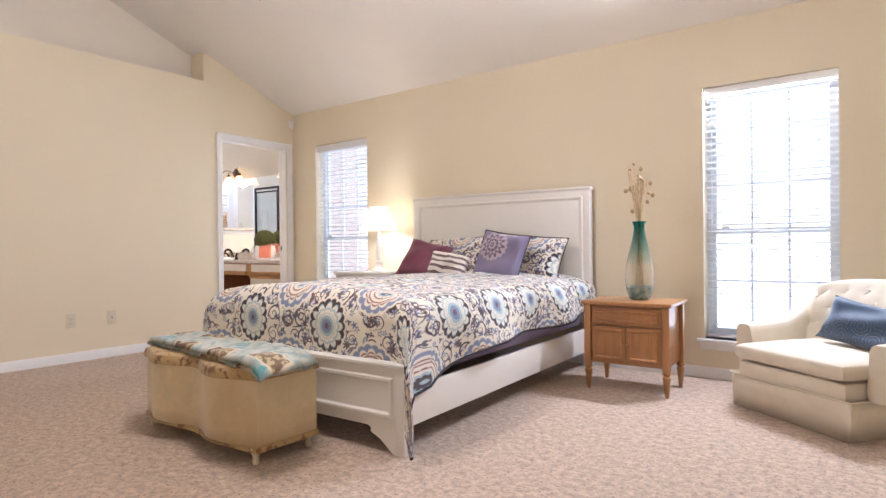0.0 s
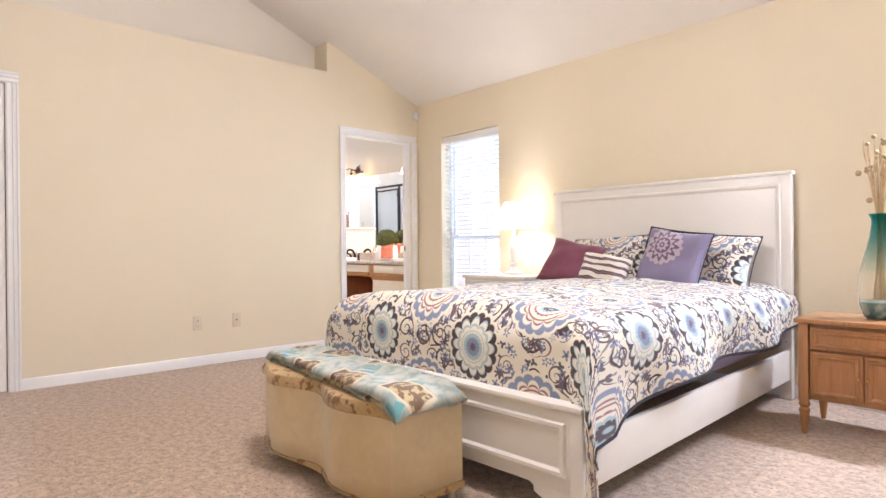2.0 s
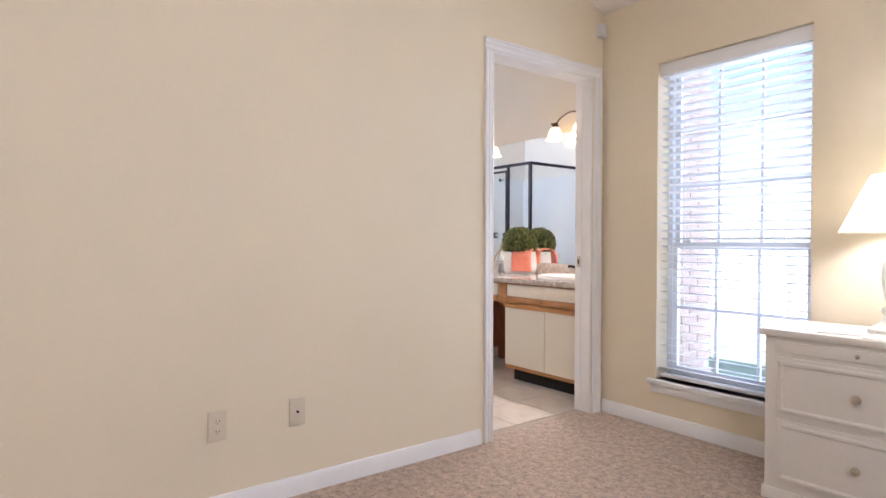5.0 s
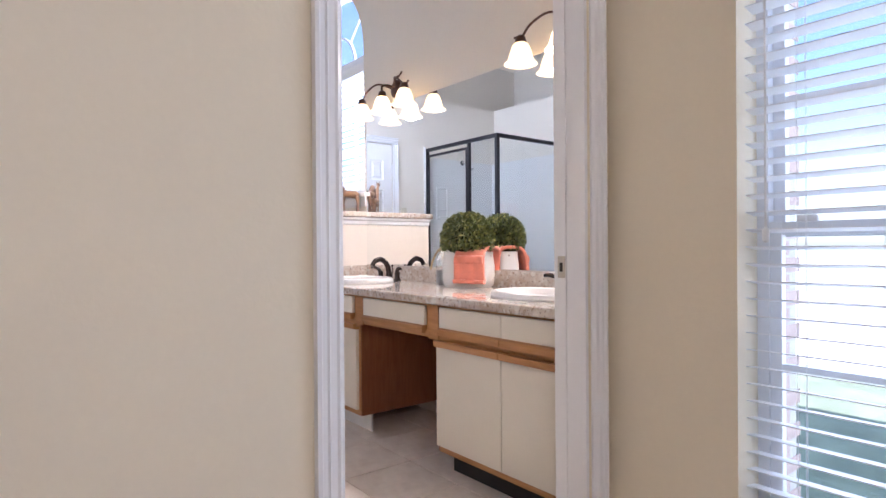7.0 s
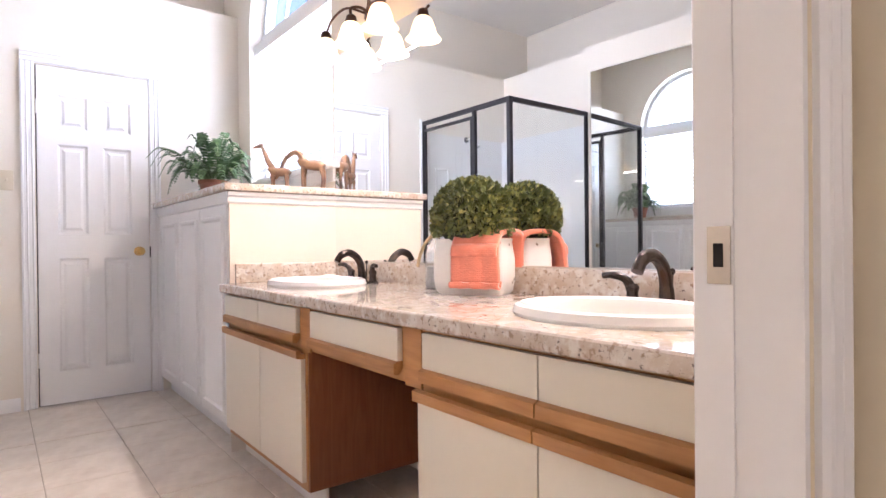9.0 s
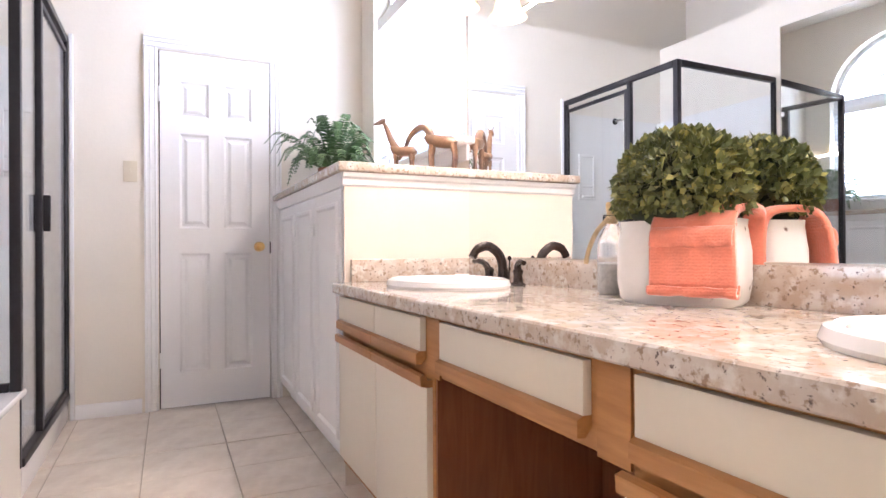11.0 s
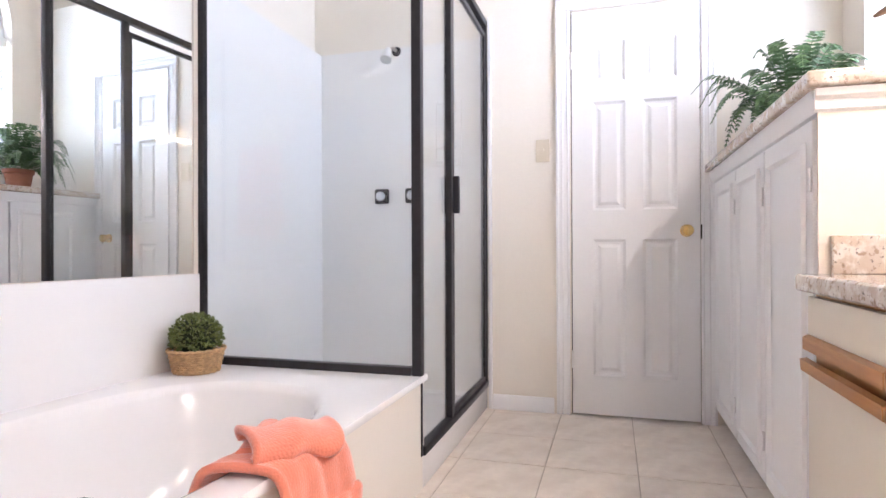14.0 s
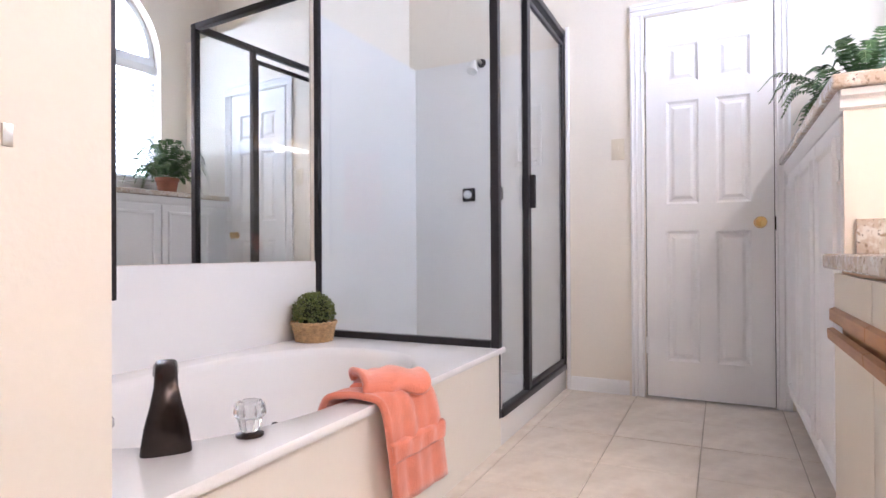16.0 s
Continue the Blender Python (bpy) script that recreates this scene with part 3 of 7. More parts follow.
d = panel_door("panel_door", "closed white six-panel closet door with a brass knob", DB[1] - DB[0] - 0.012, 2.095)
d.matrix_world = pose(XF - 0.028, DB[0] + 0.006, 0.010)
door_knob(d, DB[1] - DB[0] - 0.075, 0.945)
for z in (0.28, 1.84):
    hinge(d, z)
part("latch", boxes((0.03, 0.038, DB[1] - DB[0] - 0.012, DB[1] - DB[0] - 0.004, 0.905, 0.975)), DARK, d, "dark latch plate in the gap")
structure("door_gap", boxes((XF - 0.035, XF - 0.03, DB[0] - 0.02, DB[1] + 0.02, 0, DB[2] + 0.02)), DARK, "dark gap round the closet door", "door gap")
e = panel_door("panel_door", "closed white six-panel bedroom door with a brass knob", DE[1] - DE[0] - 0.01, 2.10)
e.matrix_world = pose(XW - 0.045, DE[0] + 0.005, 0.006)
door_knob(e, DE[1] - DE[0] - 0.078, 0.945)
structure("door_gap", boxes((XW - 0.055, XW - 0.05, DE[0] - 0.02, DE[1] + 0.02, 0, DE[2] + 0.02)), DARK, "dark gap round the bedroom door", "door gap")


def sash_window(name, x0, x1, z0, z1, wall, rail):
    """A double-hung window set in the wall: three panes wide, three rows over two."""
    w = tagged(new(name), "white vinyl double-hung window with a grid of panes", "window", kind="structure")
    y = wall + 0.115
    part("window_frame", boxes((x0, x0 + 0.03, y, y + 0.06, z0, z1), (x1 - 0.03, x1, y, y + 0.06, z0, z1), (x0 + 0.03, x1 - 0.03, y, y + 0.06, z0, z0 + 0.03), (x0 + 0.03, x1 - 0.03, y, y + 0.06, z1 - 0.03, z1)), VINYL, w)
    for lo, hi, rows, off in ((z0 + 0.03, rail + 0.02, 2, 0.004), (rail - 0.02, z1 - 0.03, 3, 0.03)):
        a, b = x0 + 0.03, x1 - 0.03
        s = part("sash", boxes((a, a + 0.03, y + off, y + off + 0.025, lo, hi), (b - 0.03, b, y + off, y + off + 0.025, lo, hi), (a + 0.03, b - 0.03, y + off, y + off + 0.025, lo, lo + 0.04), (a + 0.03, b - 0.03, y + off, y + off + 0.025, hi - 0.035, hi), bevel=0.002), VINYL, w)
        ga, gb, gl, gh = a + 0.03, b - 0.03, lo + 0.04, hi - 0.035
        for k in (1, 2):
            xm = ga + (gb - ga) * k / 3
            part("muntin", boxes((xm - 0.008, xm + 0.008, y + off + 0.002, y + off + 0.022, gl, gh)), VINYL, s)
        for k in range(1, rows):
            zm = gl + (gh - gl) * k / rows
            part("muntin", boxes((ga, gb, y + off + 0.003, y + off + 0.021, zm - 0.008, zm + 0.008)), VINYL, s)
        for i in range(3):
            for j in range(rows):
                pn = part("pane", boxes((ga + (gb - ga) * i / 3, ga + (gb - ga) * (i + 1) / 3, y + off + 0.010, y + off + 0.013, gl + (gh - gl) * j / rows, gl + (gh - gl) * (j + 1) / rows)), PANE, s)
                pn.visible_shadow = False
    part("sash_lock", boxes((x0 + 0.10, x0 + 0.15, y - 0.012, y + 0.006, rail + 0.018, rail + 0.036), bevel=0.004), WHITE_PLASTIC, w)
    sill = structure("window_sill", merge(boxes((x0 - 0.045, x1 + 0.045, wall - 0.035, wall + 0.115, z0 - 0.026, z0), bevel=0.006), boxes((x0 - 0.03, x1 + 0.03, wall - 0.016, wall - 0.001, z0 - 0.075, z0 - 0.026), bevel=0.004)), TRIM, "white painted window sill", "window sill")
    return w


def blind(x0, x1, z0, z1, y, tilt, label, pitch=0.0445):
    """A blind of wide slats, tilted open."""
    b = thing("window_blind", label, "blind", group="window blinds")
    part("valance", boxes((x0 + 0.004, x1 - 0.004, y - 0.034, y - 0.026, z1 - 0.075, z1 - 0.004), bevel=0.003), SLAT, b)
    part("head_rail", boxes((x0 + 0.008, x1 - 0.008, y - 0.024, y + 0.024, z1 - 0.045, z1 - 0.004)), SLAT, b)
    mesh = None
    z = z1 - 0.085
    while z > z0 + 0.05:
        if mesh is None:
            s = part("slat", moved(boxes((x0 + 0.008, x1 - 0.008, -0.025, 0.025, -0.0013, 0.0013)), pose(0, 0, 0, tilt, 0, 0)), SLAT, b)
            mesh = s.data
        else:
            s = new("slat", mesh)
            s.parent = b
        s.location = (0, y, z)
        z -= pitch
    part("bottom_rail", boxes((x0 + 0.008, x1 - 0.008, y - 0.024, y + 0.024, z0 + 0.012, z0 + 0.030), bevel=0.003), SLAT, b)
    for xx in (x0 + 0.13, x1 - 0.13):
        part("ladder_cord", merge(*(tube([(xx + dx, y + dy, z0 + 0.03), (xx + dx, y + dy, z1 - 0.05)], 0.0008, 5) for dx, dy in ((0, -0.026), (0, 0.026), (0.012, 0.0)))), SLAT, b)
    return b


sash_window("window_1", *W1, *WZ, YN, 1.06)
sash_window("window_2", W2[0], W2[1], WZ[0], WZ2, YN, 1.045)
blind(*W1, *WZ, YN + 0.055, -9, "white slatted blind lowered over a tall window, slats open")
blind(*W2, WZ[0], WZ2, YN + 0.055, -9, "white slatted blind lowered over a tall window, slats open")
wand = thing("blind_wand", "thin white tilt wand hanging beside the blind", "blind wand")
part("wand", tube([(W1[0] + 0.06, YN + 0.024, 2.03), (W1[0] + 0.06, YN + 0.024, 1.06)], 0.003, 6), WHITE_PLASTIC, wand)
part("tassel", lathe([(0.003, 0.0), (0.009, -0.01), (0.008, -0.035), (0.003, -0.04)], 10, (W1[0] + 0.06, YN + 0.024, 1.065)), WHITE_PLASTIC, wand)

# outside
GRASS = material("lawn_grass", (0.30, 0.34, 0.22), 0.95, vary=0.35, scale=3, fine=40, bump=0.8, bump_scale=60)
PATHWAY = material("concrete_path", (0.60, 0.58, 0.55), 0.85, vary=0.08, scale=4)
BRICK = material("red_brick", (0.42, 0.31, 0.265), 0.85, vary=0.25, scale=9, fine=80, bump=0.4, bump_scale=60)
MORTAR = material("brick_mortar", (0.5, 0.46, 0.42), 0.95, vary=0.1, scale=20)
tagged(part("ground", boxes((-400, 400, YN + T + 0.004, 800, -0.45, -0.30)), GRASS), "green mown lawn outside", "lawn", kind="structure")
tagged(part("pavement", boxes((-390, 390, 10.5, 700.0, -0.31, -0.285)), PATHWAY), "wide pale concrete drive behind the house", "drive", kind="structure")
brick_wall = structure("wall_brick", boxes((-5.60, -5.36, YN + T + 0.001, 6.15, -0.3, 3.2)), MORTAR, "red brick outer wall beside the window", "brick wall")


# ---- bed ----
def pillow(name, label, w, h, d, mat, m, category="pillow", trim=None, seam=0.004):
    """A stuffed cushion: width x, height z, plump in y, with pinched corners."""
    p = thing(name, label, category)
    bm = bmesh.new()
    nx, nz = 18, 18
    grid = {}
    rnd = random.Random(name + label)
    ph = [rnd.uniform(0, 6.28) for _ in range(4)]
    for side in (-1, 1):
        for i in range(nx + 1):
            for j in range(nz + 1):
                u, v = 2 * i / nx - 1, 2 * j / nz - 1
                if side == 1 and (i in (0, nx) or j in (0, nz)):
                    grid[side, i, j] = grid[-1, i, j]
                    continue
                puff = max(0.0, (1 - u ** 4) * (1 - v ** 4)) ** 0.5
                pinch = 1 - 0.10 * (1 - v * v) * abs(u) ** 3
                pinch2 = 1 - 0.10 * (1 - u * u) * abs(v) ** 3
                ripple = 0.010 * math.sin(5 * u + ph[0] + 2 * v) * puff + 0.008 * math.sin(6 * v + ph[1] - 3 * u) * puff
                grid[side, i, j] = bm.verts.new((u * w / 2 * pinch, side * d / 2 * puff + ripple, h / 2 + v * h / 2 * pinch2))
    uv = bm.loops.layers.uv.new("UVMap")
    for side in (-1, 1):
        for i in range(nx):
            for j in range(nz):
                f = bm.faces.new([grid[side, a, b] for a, b in ((i, j), (i + 1, j), (i + 1, j + 1), (i, j + 1))])
                for loop in f.loops:
                    loop[uv].uv = (loop.vert.co.x, loop.vert.co.z)
    body = part("cushion", bm, mat, p)
    rim = [(-w / 2, 0, 0), (w / 2, 0, 0), (w / 2, 0, h), (-w / 2, 0, h)]
    if trim:
        pts = []
        for (x0, _, z0), (x1, _, z1) in zip(rim, rim[1:] + rim[:1]):
            for k in range(8):
                u = k / 8
                bow = 0.05 * math.sin(math.pi * u) ** 1 * 0.9
                x, z = x0 + (x1 - x0) * u, z0 + (z1 - z0) * u
                x, z = x * (1 - (bow if x0 == x1 else 0)), h / 2 + (z - h / 2) * (1 - (bow if z0 == z1 else 0))
                pts.append((x, 0, z))
        part("piping", tube(pts + [pts[0]], seam, 6, cap=False), trim, p, "dark piping")
    p.matrix_world = m
    return p


bed = thing("bed", "white painted panelled wooden bed with a high headboard", "bed", (-2.583, 2.630, 0), 2.0)
BWID, BLEN = 1.74, 2.40


def framed_panel(x0, x1, z0, z1, y, thick, border, inset=0.012):
    """A board with a raised moulded border and sunk field, its face towards -y."""
    bm = boxes((x0, x1, y, y + thick, z0, z1), bevel=0.004)
    fx0, fx1, fz0, fz1 = x0 + border, x1 - border, z0 + border, z1 - border
    ring = bmesh.new()
    loops = []
    for off, yy in ((0.0, y - 0.001), (0.006, y - 0.011), (0.018, y - 0.011), (0.028, y - 0.001), (0.034, y - 0.001)):
        loops.append([ring.verts.new((x, yy, z)) for x, z in ((fx0 + off, fz0 + off), (fx1 - off, fz0 + off), (fx1 - off, fz1 - off), (fx0 + off, fz1 - off))])
    for a, b in zip(loops, loops[1:]):
        for j in range(4):
            ring.faces.new((a[j], a[(j + 1) % 4], b[(j + 1) % 4], b[j]))
    return merge(bm, ring)


part("headboard", merge(framed_panel(-BWID / 2, BWID / 2, 0.35, 1.40, BLEN - 0.06, 0.05, 0.055), boxes((-BWID / 2 - 0.012, BWID / 2 + 0.012, BLEN - 0.075, BLEN, 1.395, 1.418), bevel=0.006)), WHITE_WOOD, bed)
for sx in (-1, 1):
    part("headboard_post", boxes((sx * BWID / 2 - (0.07 if sx > 0 else 0), sx * BWID / 2 + (0 if sx > 0 else 0.07), BLEN - 0.062, BLEN - 0.002, 0, 1.395), bevel=0.005), WHITE_WOOD, bed)
part("footboard", merge(framed_panel(-BWID / 2 + 0.02, BWID / 2 - 0.02, 0.115, 0.405, 0.0, 0.045, 0.05), boxes((-BWID / 2, BWID / 2, -0.012, 0.057, 0.398, 0.418), bevel=0.006)), WHITE_WOOD, bed)
for sx in (-1, 1):
    a, b = (BWID / 2 - 0.05, BWID / 2) if sx > 0 else (-BWID / 2, -BWID / 2 + 0.05)
    part("foot_post", boxes((a, b, -0.006, 0.052, 0, 0.40), bevel=0.005), WHITE_WOOD, bed)
    c = sx * (BWID / 2 - 0.05)
    part("foot_bracket", prism([(c, 0.0), (c, 0.125), (c - sx * 0.20, 0.125), (c - sx * 0.16, 0.105), (c - sx * 0.16, 0.085), (c - sx * 0.10, 0.06), (c - sx * 0.05, 0.02), (c - sx * 0.02, 0.0)], "y", 0.002, 0.035), WHITE_WOOD, bed)
    part("side_rail", boxes((sx * (BWID / 2 - 0.025) - 0.0125, sx * (BWID / 2 - 0.025) + 0.0125, 0.05, BLEN - 0.06, 0.125, 0.305), bevel=0.004), WHITE_WOOD, bed)
for z in (0.24, 0.29, 0.36):
    part("bolt_cap", moved(lathe([(0.007, 0), (0.006, 0.003)], 12), pose(BWID / 2 - 0.03, BLEN - 0.0625, z, 90, 0, 0)), NICKEL, bed)

PURPLE = material("plain_lavender_sheet", (0.32, 0.28, 0.46), 0.85, vary=0.06, scale=8, bump=0.2, bump_scale=40, sheen=0.2)
mat_ = thing("mattress", "mattress in a lavender fitted sheet on the bed", "mattress", (-2.583, 2.630, 0), 2.0)
part("mattress_body", boxes((-0.70, 0.80, 0.10, BLEN - 0.07, 0.315, 0.655), bevel=0.05, seg=4), PURPLE, mat_)


def duvet():
    """A quilted cover over the mattress, hanging at both sides and tucked behind the footboard, with soft folds."""
    d = thing("duvet", "cream duvet printed with dark and blue round flowers", "duvet", (-2.583, 2.630, 0), 2.0)
    bm = bmesh.new()
    uv = bm.loops.layers.uv.new("UVMap")
    half, top = 0.835, 0.700
    nu, nv = 110, 80
    grid = []
    for j in range(nv + 1):
        v = j / nv
        row = []
        for i in range(nu + 1):
            a = (i / nu * 2 - 1)
            # arc length across: the top, a round shoulder, then the drop
            drop = 0.33 + 0.24 * max(0, 1 - v * 2.3) ** 2 if a > 0 else 0.36
            drop += 0.015 * math.sin(9 * v + 1.3 * a)
            half = 0.835 if a > 0 else 0.695
            drop -= 0.07 * v if a > 0 else 0.0
            s = a * (half + drop)
            over = abs(s) - (half - 0.05)
            ln = v * 2.66 - 0.30          # along the bed from the foot's hanging edge
            sx = 1 if s > 0 else -1
            if over <= 0:
                x, z = s, top
            elif over < 0.157:
                q = over / 0.10
                x, z = sx * (half - 0.05 + 0.10 * math.sin(q)), top - 0.10 * (1 - math.cos(q))
            else:
                hang = over - 0.157
                flare = (0.030 * math.sin(7.5 * v * 2.4 + 0.8 * sx) + 0.018 * math.sin(17 * v + sx)) * min(1, hang / 0.18)
                x, z = sx * (half + 0.05 + 0.02 * hang + flare + 0.012), top - 0.10 - hang
            crown = 0.050 * (1 - min(1, abs(s) / half) ** 2.2)
            if ln < 0.10:
                q = max(0.0, 0.10 - ln)
                if q < 0.157:
                    y, dz = 0.155 - 0.10 * math.sin(q / 0.10), 0.10 * (1 - math.cos(q / 0.10))
                else:
                    y, dz = 0.055 + 0.008 * math.sin(11 * s), 0.10 + (q - 0.157)
                out = max(0, (abs(s) - (half - 0.05)))
                if out > 0:            # the free corner swings round the post
                    y = y - 0.02 - 0.09 * min(1, out / 0.30) if sx > 0 else y
                    dz = dz * max(0.0, 1 - out / 0.25) + (0.16 * min(1, q / 0.2) * min(1, out / 0.35) if sx > 0 else 0)
                z -= dz
                crown *= max(0, 1 - q / 0.10)
            else:
                y = ln + 0.055
            puff = 0.010 * noise.noise((s * 4.5, ln * 4.5, 0.3)) + 0.012 * noise.noise((s * 1.7, ln * 1.7, 5.0))
            row.append((bm.verts.new((x + (puff if over > 0 else 0) * sx, y, max(z + crown + (puff if over <= 0.1 else 0), 0.03))), s, ln))
        grid.append(row)
    for r0, r1 in zip(grid, grid[1:]):
        for c in range(nu):
            quad = (r0[c], r0[c + 1], r1[c + 1], r1[c])
            f = bm.faces.new([q[0] for q in quad])
            for loop, q in zip(f.loops, quad):
                loop[uv].uv = (q[1] + 0.04, q[2] + 0.25)
    hems = [[row[k][0].co.copy() for row in grid] for k in (0, nu)]
    cover = part("cover", bm, DUVET, d)
    for hem in hems:
        part("binding", tube(hem, 0.007, 8), BINDING, d, "narrow dark binding")
    so = cover.modifiers.new("thick", "SOLIDIFY")
    so.thickness, so.offset = 0.012, -1
    return d


BINDING = material("dark_binding", (0.03, 0.025, 0.035), 0.8, vary=0.1)
duvet()
BURG = material("burgundy_pleated_cloth", (0.17, 0.038, 0.065), 0.7, vary=0.12, scale=14, bump=0.35, bump_scale=30, sheen=0.3)


def zebra():
    m, t, p = start_material("zebra_stripe_cloth", 0.85, sheen=0.2)
    vec, u, v, _ = coords(t, "UV", 0.05, 9.0)
    q = v / 0.047
    band = ((q - q.op("FLOOR")) - 0.5).op("ABSOLUTE")
    col = paint_over(t, (0.68, 0.62, 0.54), (0.045, 0.03, 0.035), band.below(0.21, 0.02))
    col = paint_over(t, col, (0.24, 0.14, 0.15), band.below(0.07, 0.02))
    t.links.new(col, p.inputs["Base Color"])
    weave(t, p, 500, 0.3)
    return m


def medallion_cloth():
    m, t, p = start_material("lavender_medallion_cloth", 0.8, sheen=0.25)
    vec, u, v, _ = coords(t, "UV")
    x, y = u + 0.045, v - 0.275
    r, a = (x * x + y * y).op("SQRT"), y.op("ARCTAN2", x)
    col = (0.205, 0.175, 0.27)
    LIL, PL = (0.42, 0.35, 0.40), (0.13, 0.085, 0.13)
    for edge, c in (((a * 18).op("COSINE") * 0.006 + 0.118, LIL), ((a * 12).op("COSINE") * 0.016 + 0.088, PL), ((a * 12).op("COSINE") * 0.010 + 0.068, LIL),
                    ((a * 0).op("COSINE") * 0.0 + 0.052, PL), ((a * 8).op("COSINE") * 0.006 + 0.036, LIL), ((a * 0).op("COSINE") * 0.0 + 0.018, PL), ((a * 0).op("COSINE") * 0.0 + 0.008, LIL)):
        col = paint_over(t, col, c, (r - edge).below(0.0, 0.003))
    t.links.new(col, p.inputs["Base Color"])
    weave(t, p, 500, 0.3)
    return m


pillow("pillow_sham", "cream pillow sham with dark flower print and dark piping", 0.66, 0.40, 0.17, DUVET, pose(-2.27, 4.70, 0.675, -24, 5, 0), trim=BINDING)
pillow("pillow_sham", "cream pillow sham with dark flower print and dark piping", 0.66, 0.40, 0.17, DUVET, pose(-2.93, 4.72, 0.675, -28, -3, 4), trim=BINDING)
pillow("throw_pillow", "lavender throw pillow with a pale round medallion", 0.41, 0.41, 0.15, medallion_cloth(), pose(-2.325, 4.40, 0.675, -20, 8, -2), trim=BINDING)
pillow("throw_pillow", "burgundy throw pillow with fine pleats", 0.41, 0.39, 0.15, BURG, pose(-3.13, 4.46, 0.68, -36, 12, 12))
pillow("throw_pillow", "small oblong pillow with wavy zebra stripes", 0.34, 0.24, 0.13, zebra(), pose(-2.67, 4.24, 0.69, -24, 8, 6))

# ---- bench with a quilt ----
BENCH = material("tan_velvet", (0.74, 0.60, 0.37), 0.7, vary=0.10, scale=5, fine=30, second=(0.52, 0.36, 0.18), second_scale=2.5, second_at=0.62, second_soft=0.16, sheen=0.5)
FLORAL = material("tan_floral_piping", (0.50, 0.35, 0.16), 0.8, vary=0.15, scale=30, second=(0.24, 0.12, 0.05), second_scale=30, second_at=0.56, second_soft=0.04, sheen=0.2)
bench = thing("storage_bench", "tan velvet serpentine storage bench on short cream legs", "bench", (-2.68, 2.385, 0), -1.2)


def serpentine(u):
    return -0.165 - 0.07 * (0.5 - 0.5 * math.cos(4 * math.pi * u))


def bench_outline(grow=0.0, steps=32):
    front = [(-0.505 - grow + (1.01 + 2 * grow) * k / steps, serpentine(k / steps) - grow) for k in range(steps + 1)]
    return front + [(0.505 + grow, 0.165 + grow), (-0.505 - grow, 0.165 + grow)]


def bench_solid(grow, z0, z1, wave=0.0, round_=0.0):
    bm = bmesh.new()
    out = bench_outline(grow)
    rings = [(z0, 0), (z1 - round_, 0)] + ([(z1 - round_ * 0.3, -round_ * 0.3), (z1, -round_)] if round_ else [])
    loops = []
    for z, g in rings:
        o = bench_outline(grow + g)
        loops.append([bm.verts.new((x, y, z - (wave * math.cos(2 * math.pi * (x + 0.505) / 1.01 * 2) if z == z0 else 0))) for x, y in o])
    for a, b in zip(loops, loops[1:]):
        for k in range(len(a)):
            bm.faces.new((a[k], a[(k + 1) % len(a)], b[(k + 1) % len(a)], b[k]))
    bm.faces.new(loops[0]), bm.faces.new(loops[-1])
    return bm


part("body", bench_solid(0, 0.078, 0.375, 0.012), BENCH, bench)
part("base_trim", bench_solid(0.006, 0.068, 0.082, 0.012), FLORAL, bench)
part("lid", bench_solid(0.012, 0.377, 0.432, 0, 0.03), FLORAL, bench, "padded lid in tan floral cloth")
LEG = material("antique_cream_wood", (0.66, 0.58, 0.44), 0.5, vary=0.12, scale=20)
for x, y in ((-0.47, -0.15), (0.47, -0.15), (-0.47, 0.14), (0.47, 0.14)):
    part("leg", lathe([(0.013, 0), (0.016, 0.012), (0.012, 0.03), (0.024, 0.058), (0.028, 0.075)], 16, (x, y, 0)), LEG, bench)
# the velvet turns browner towards the base, its edge broken by noise
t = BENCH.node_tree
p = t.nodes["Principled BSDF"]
plain_tan = p.inputs["Base Color"].links[0].from_socket
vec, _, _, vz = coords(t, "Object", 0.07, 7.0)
t.links.new(paint_over(t, plain_tan, (0.34, 0.20, 0.085), vz.below(0.125, 0.05) * 0.75), p.inputs["Base Color"])
quilt = thing("folded_quilt", "folded blue-green and brown patchwork quilt on the bench", "quilt", (-2.66, 2.385, 0.432), -1.2)


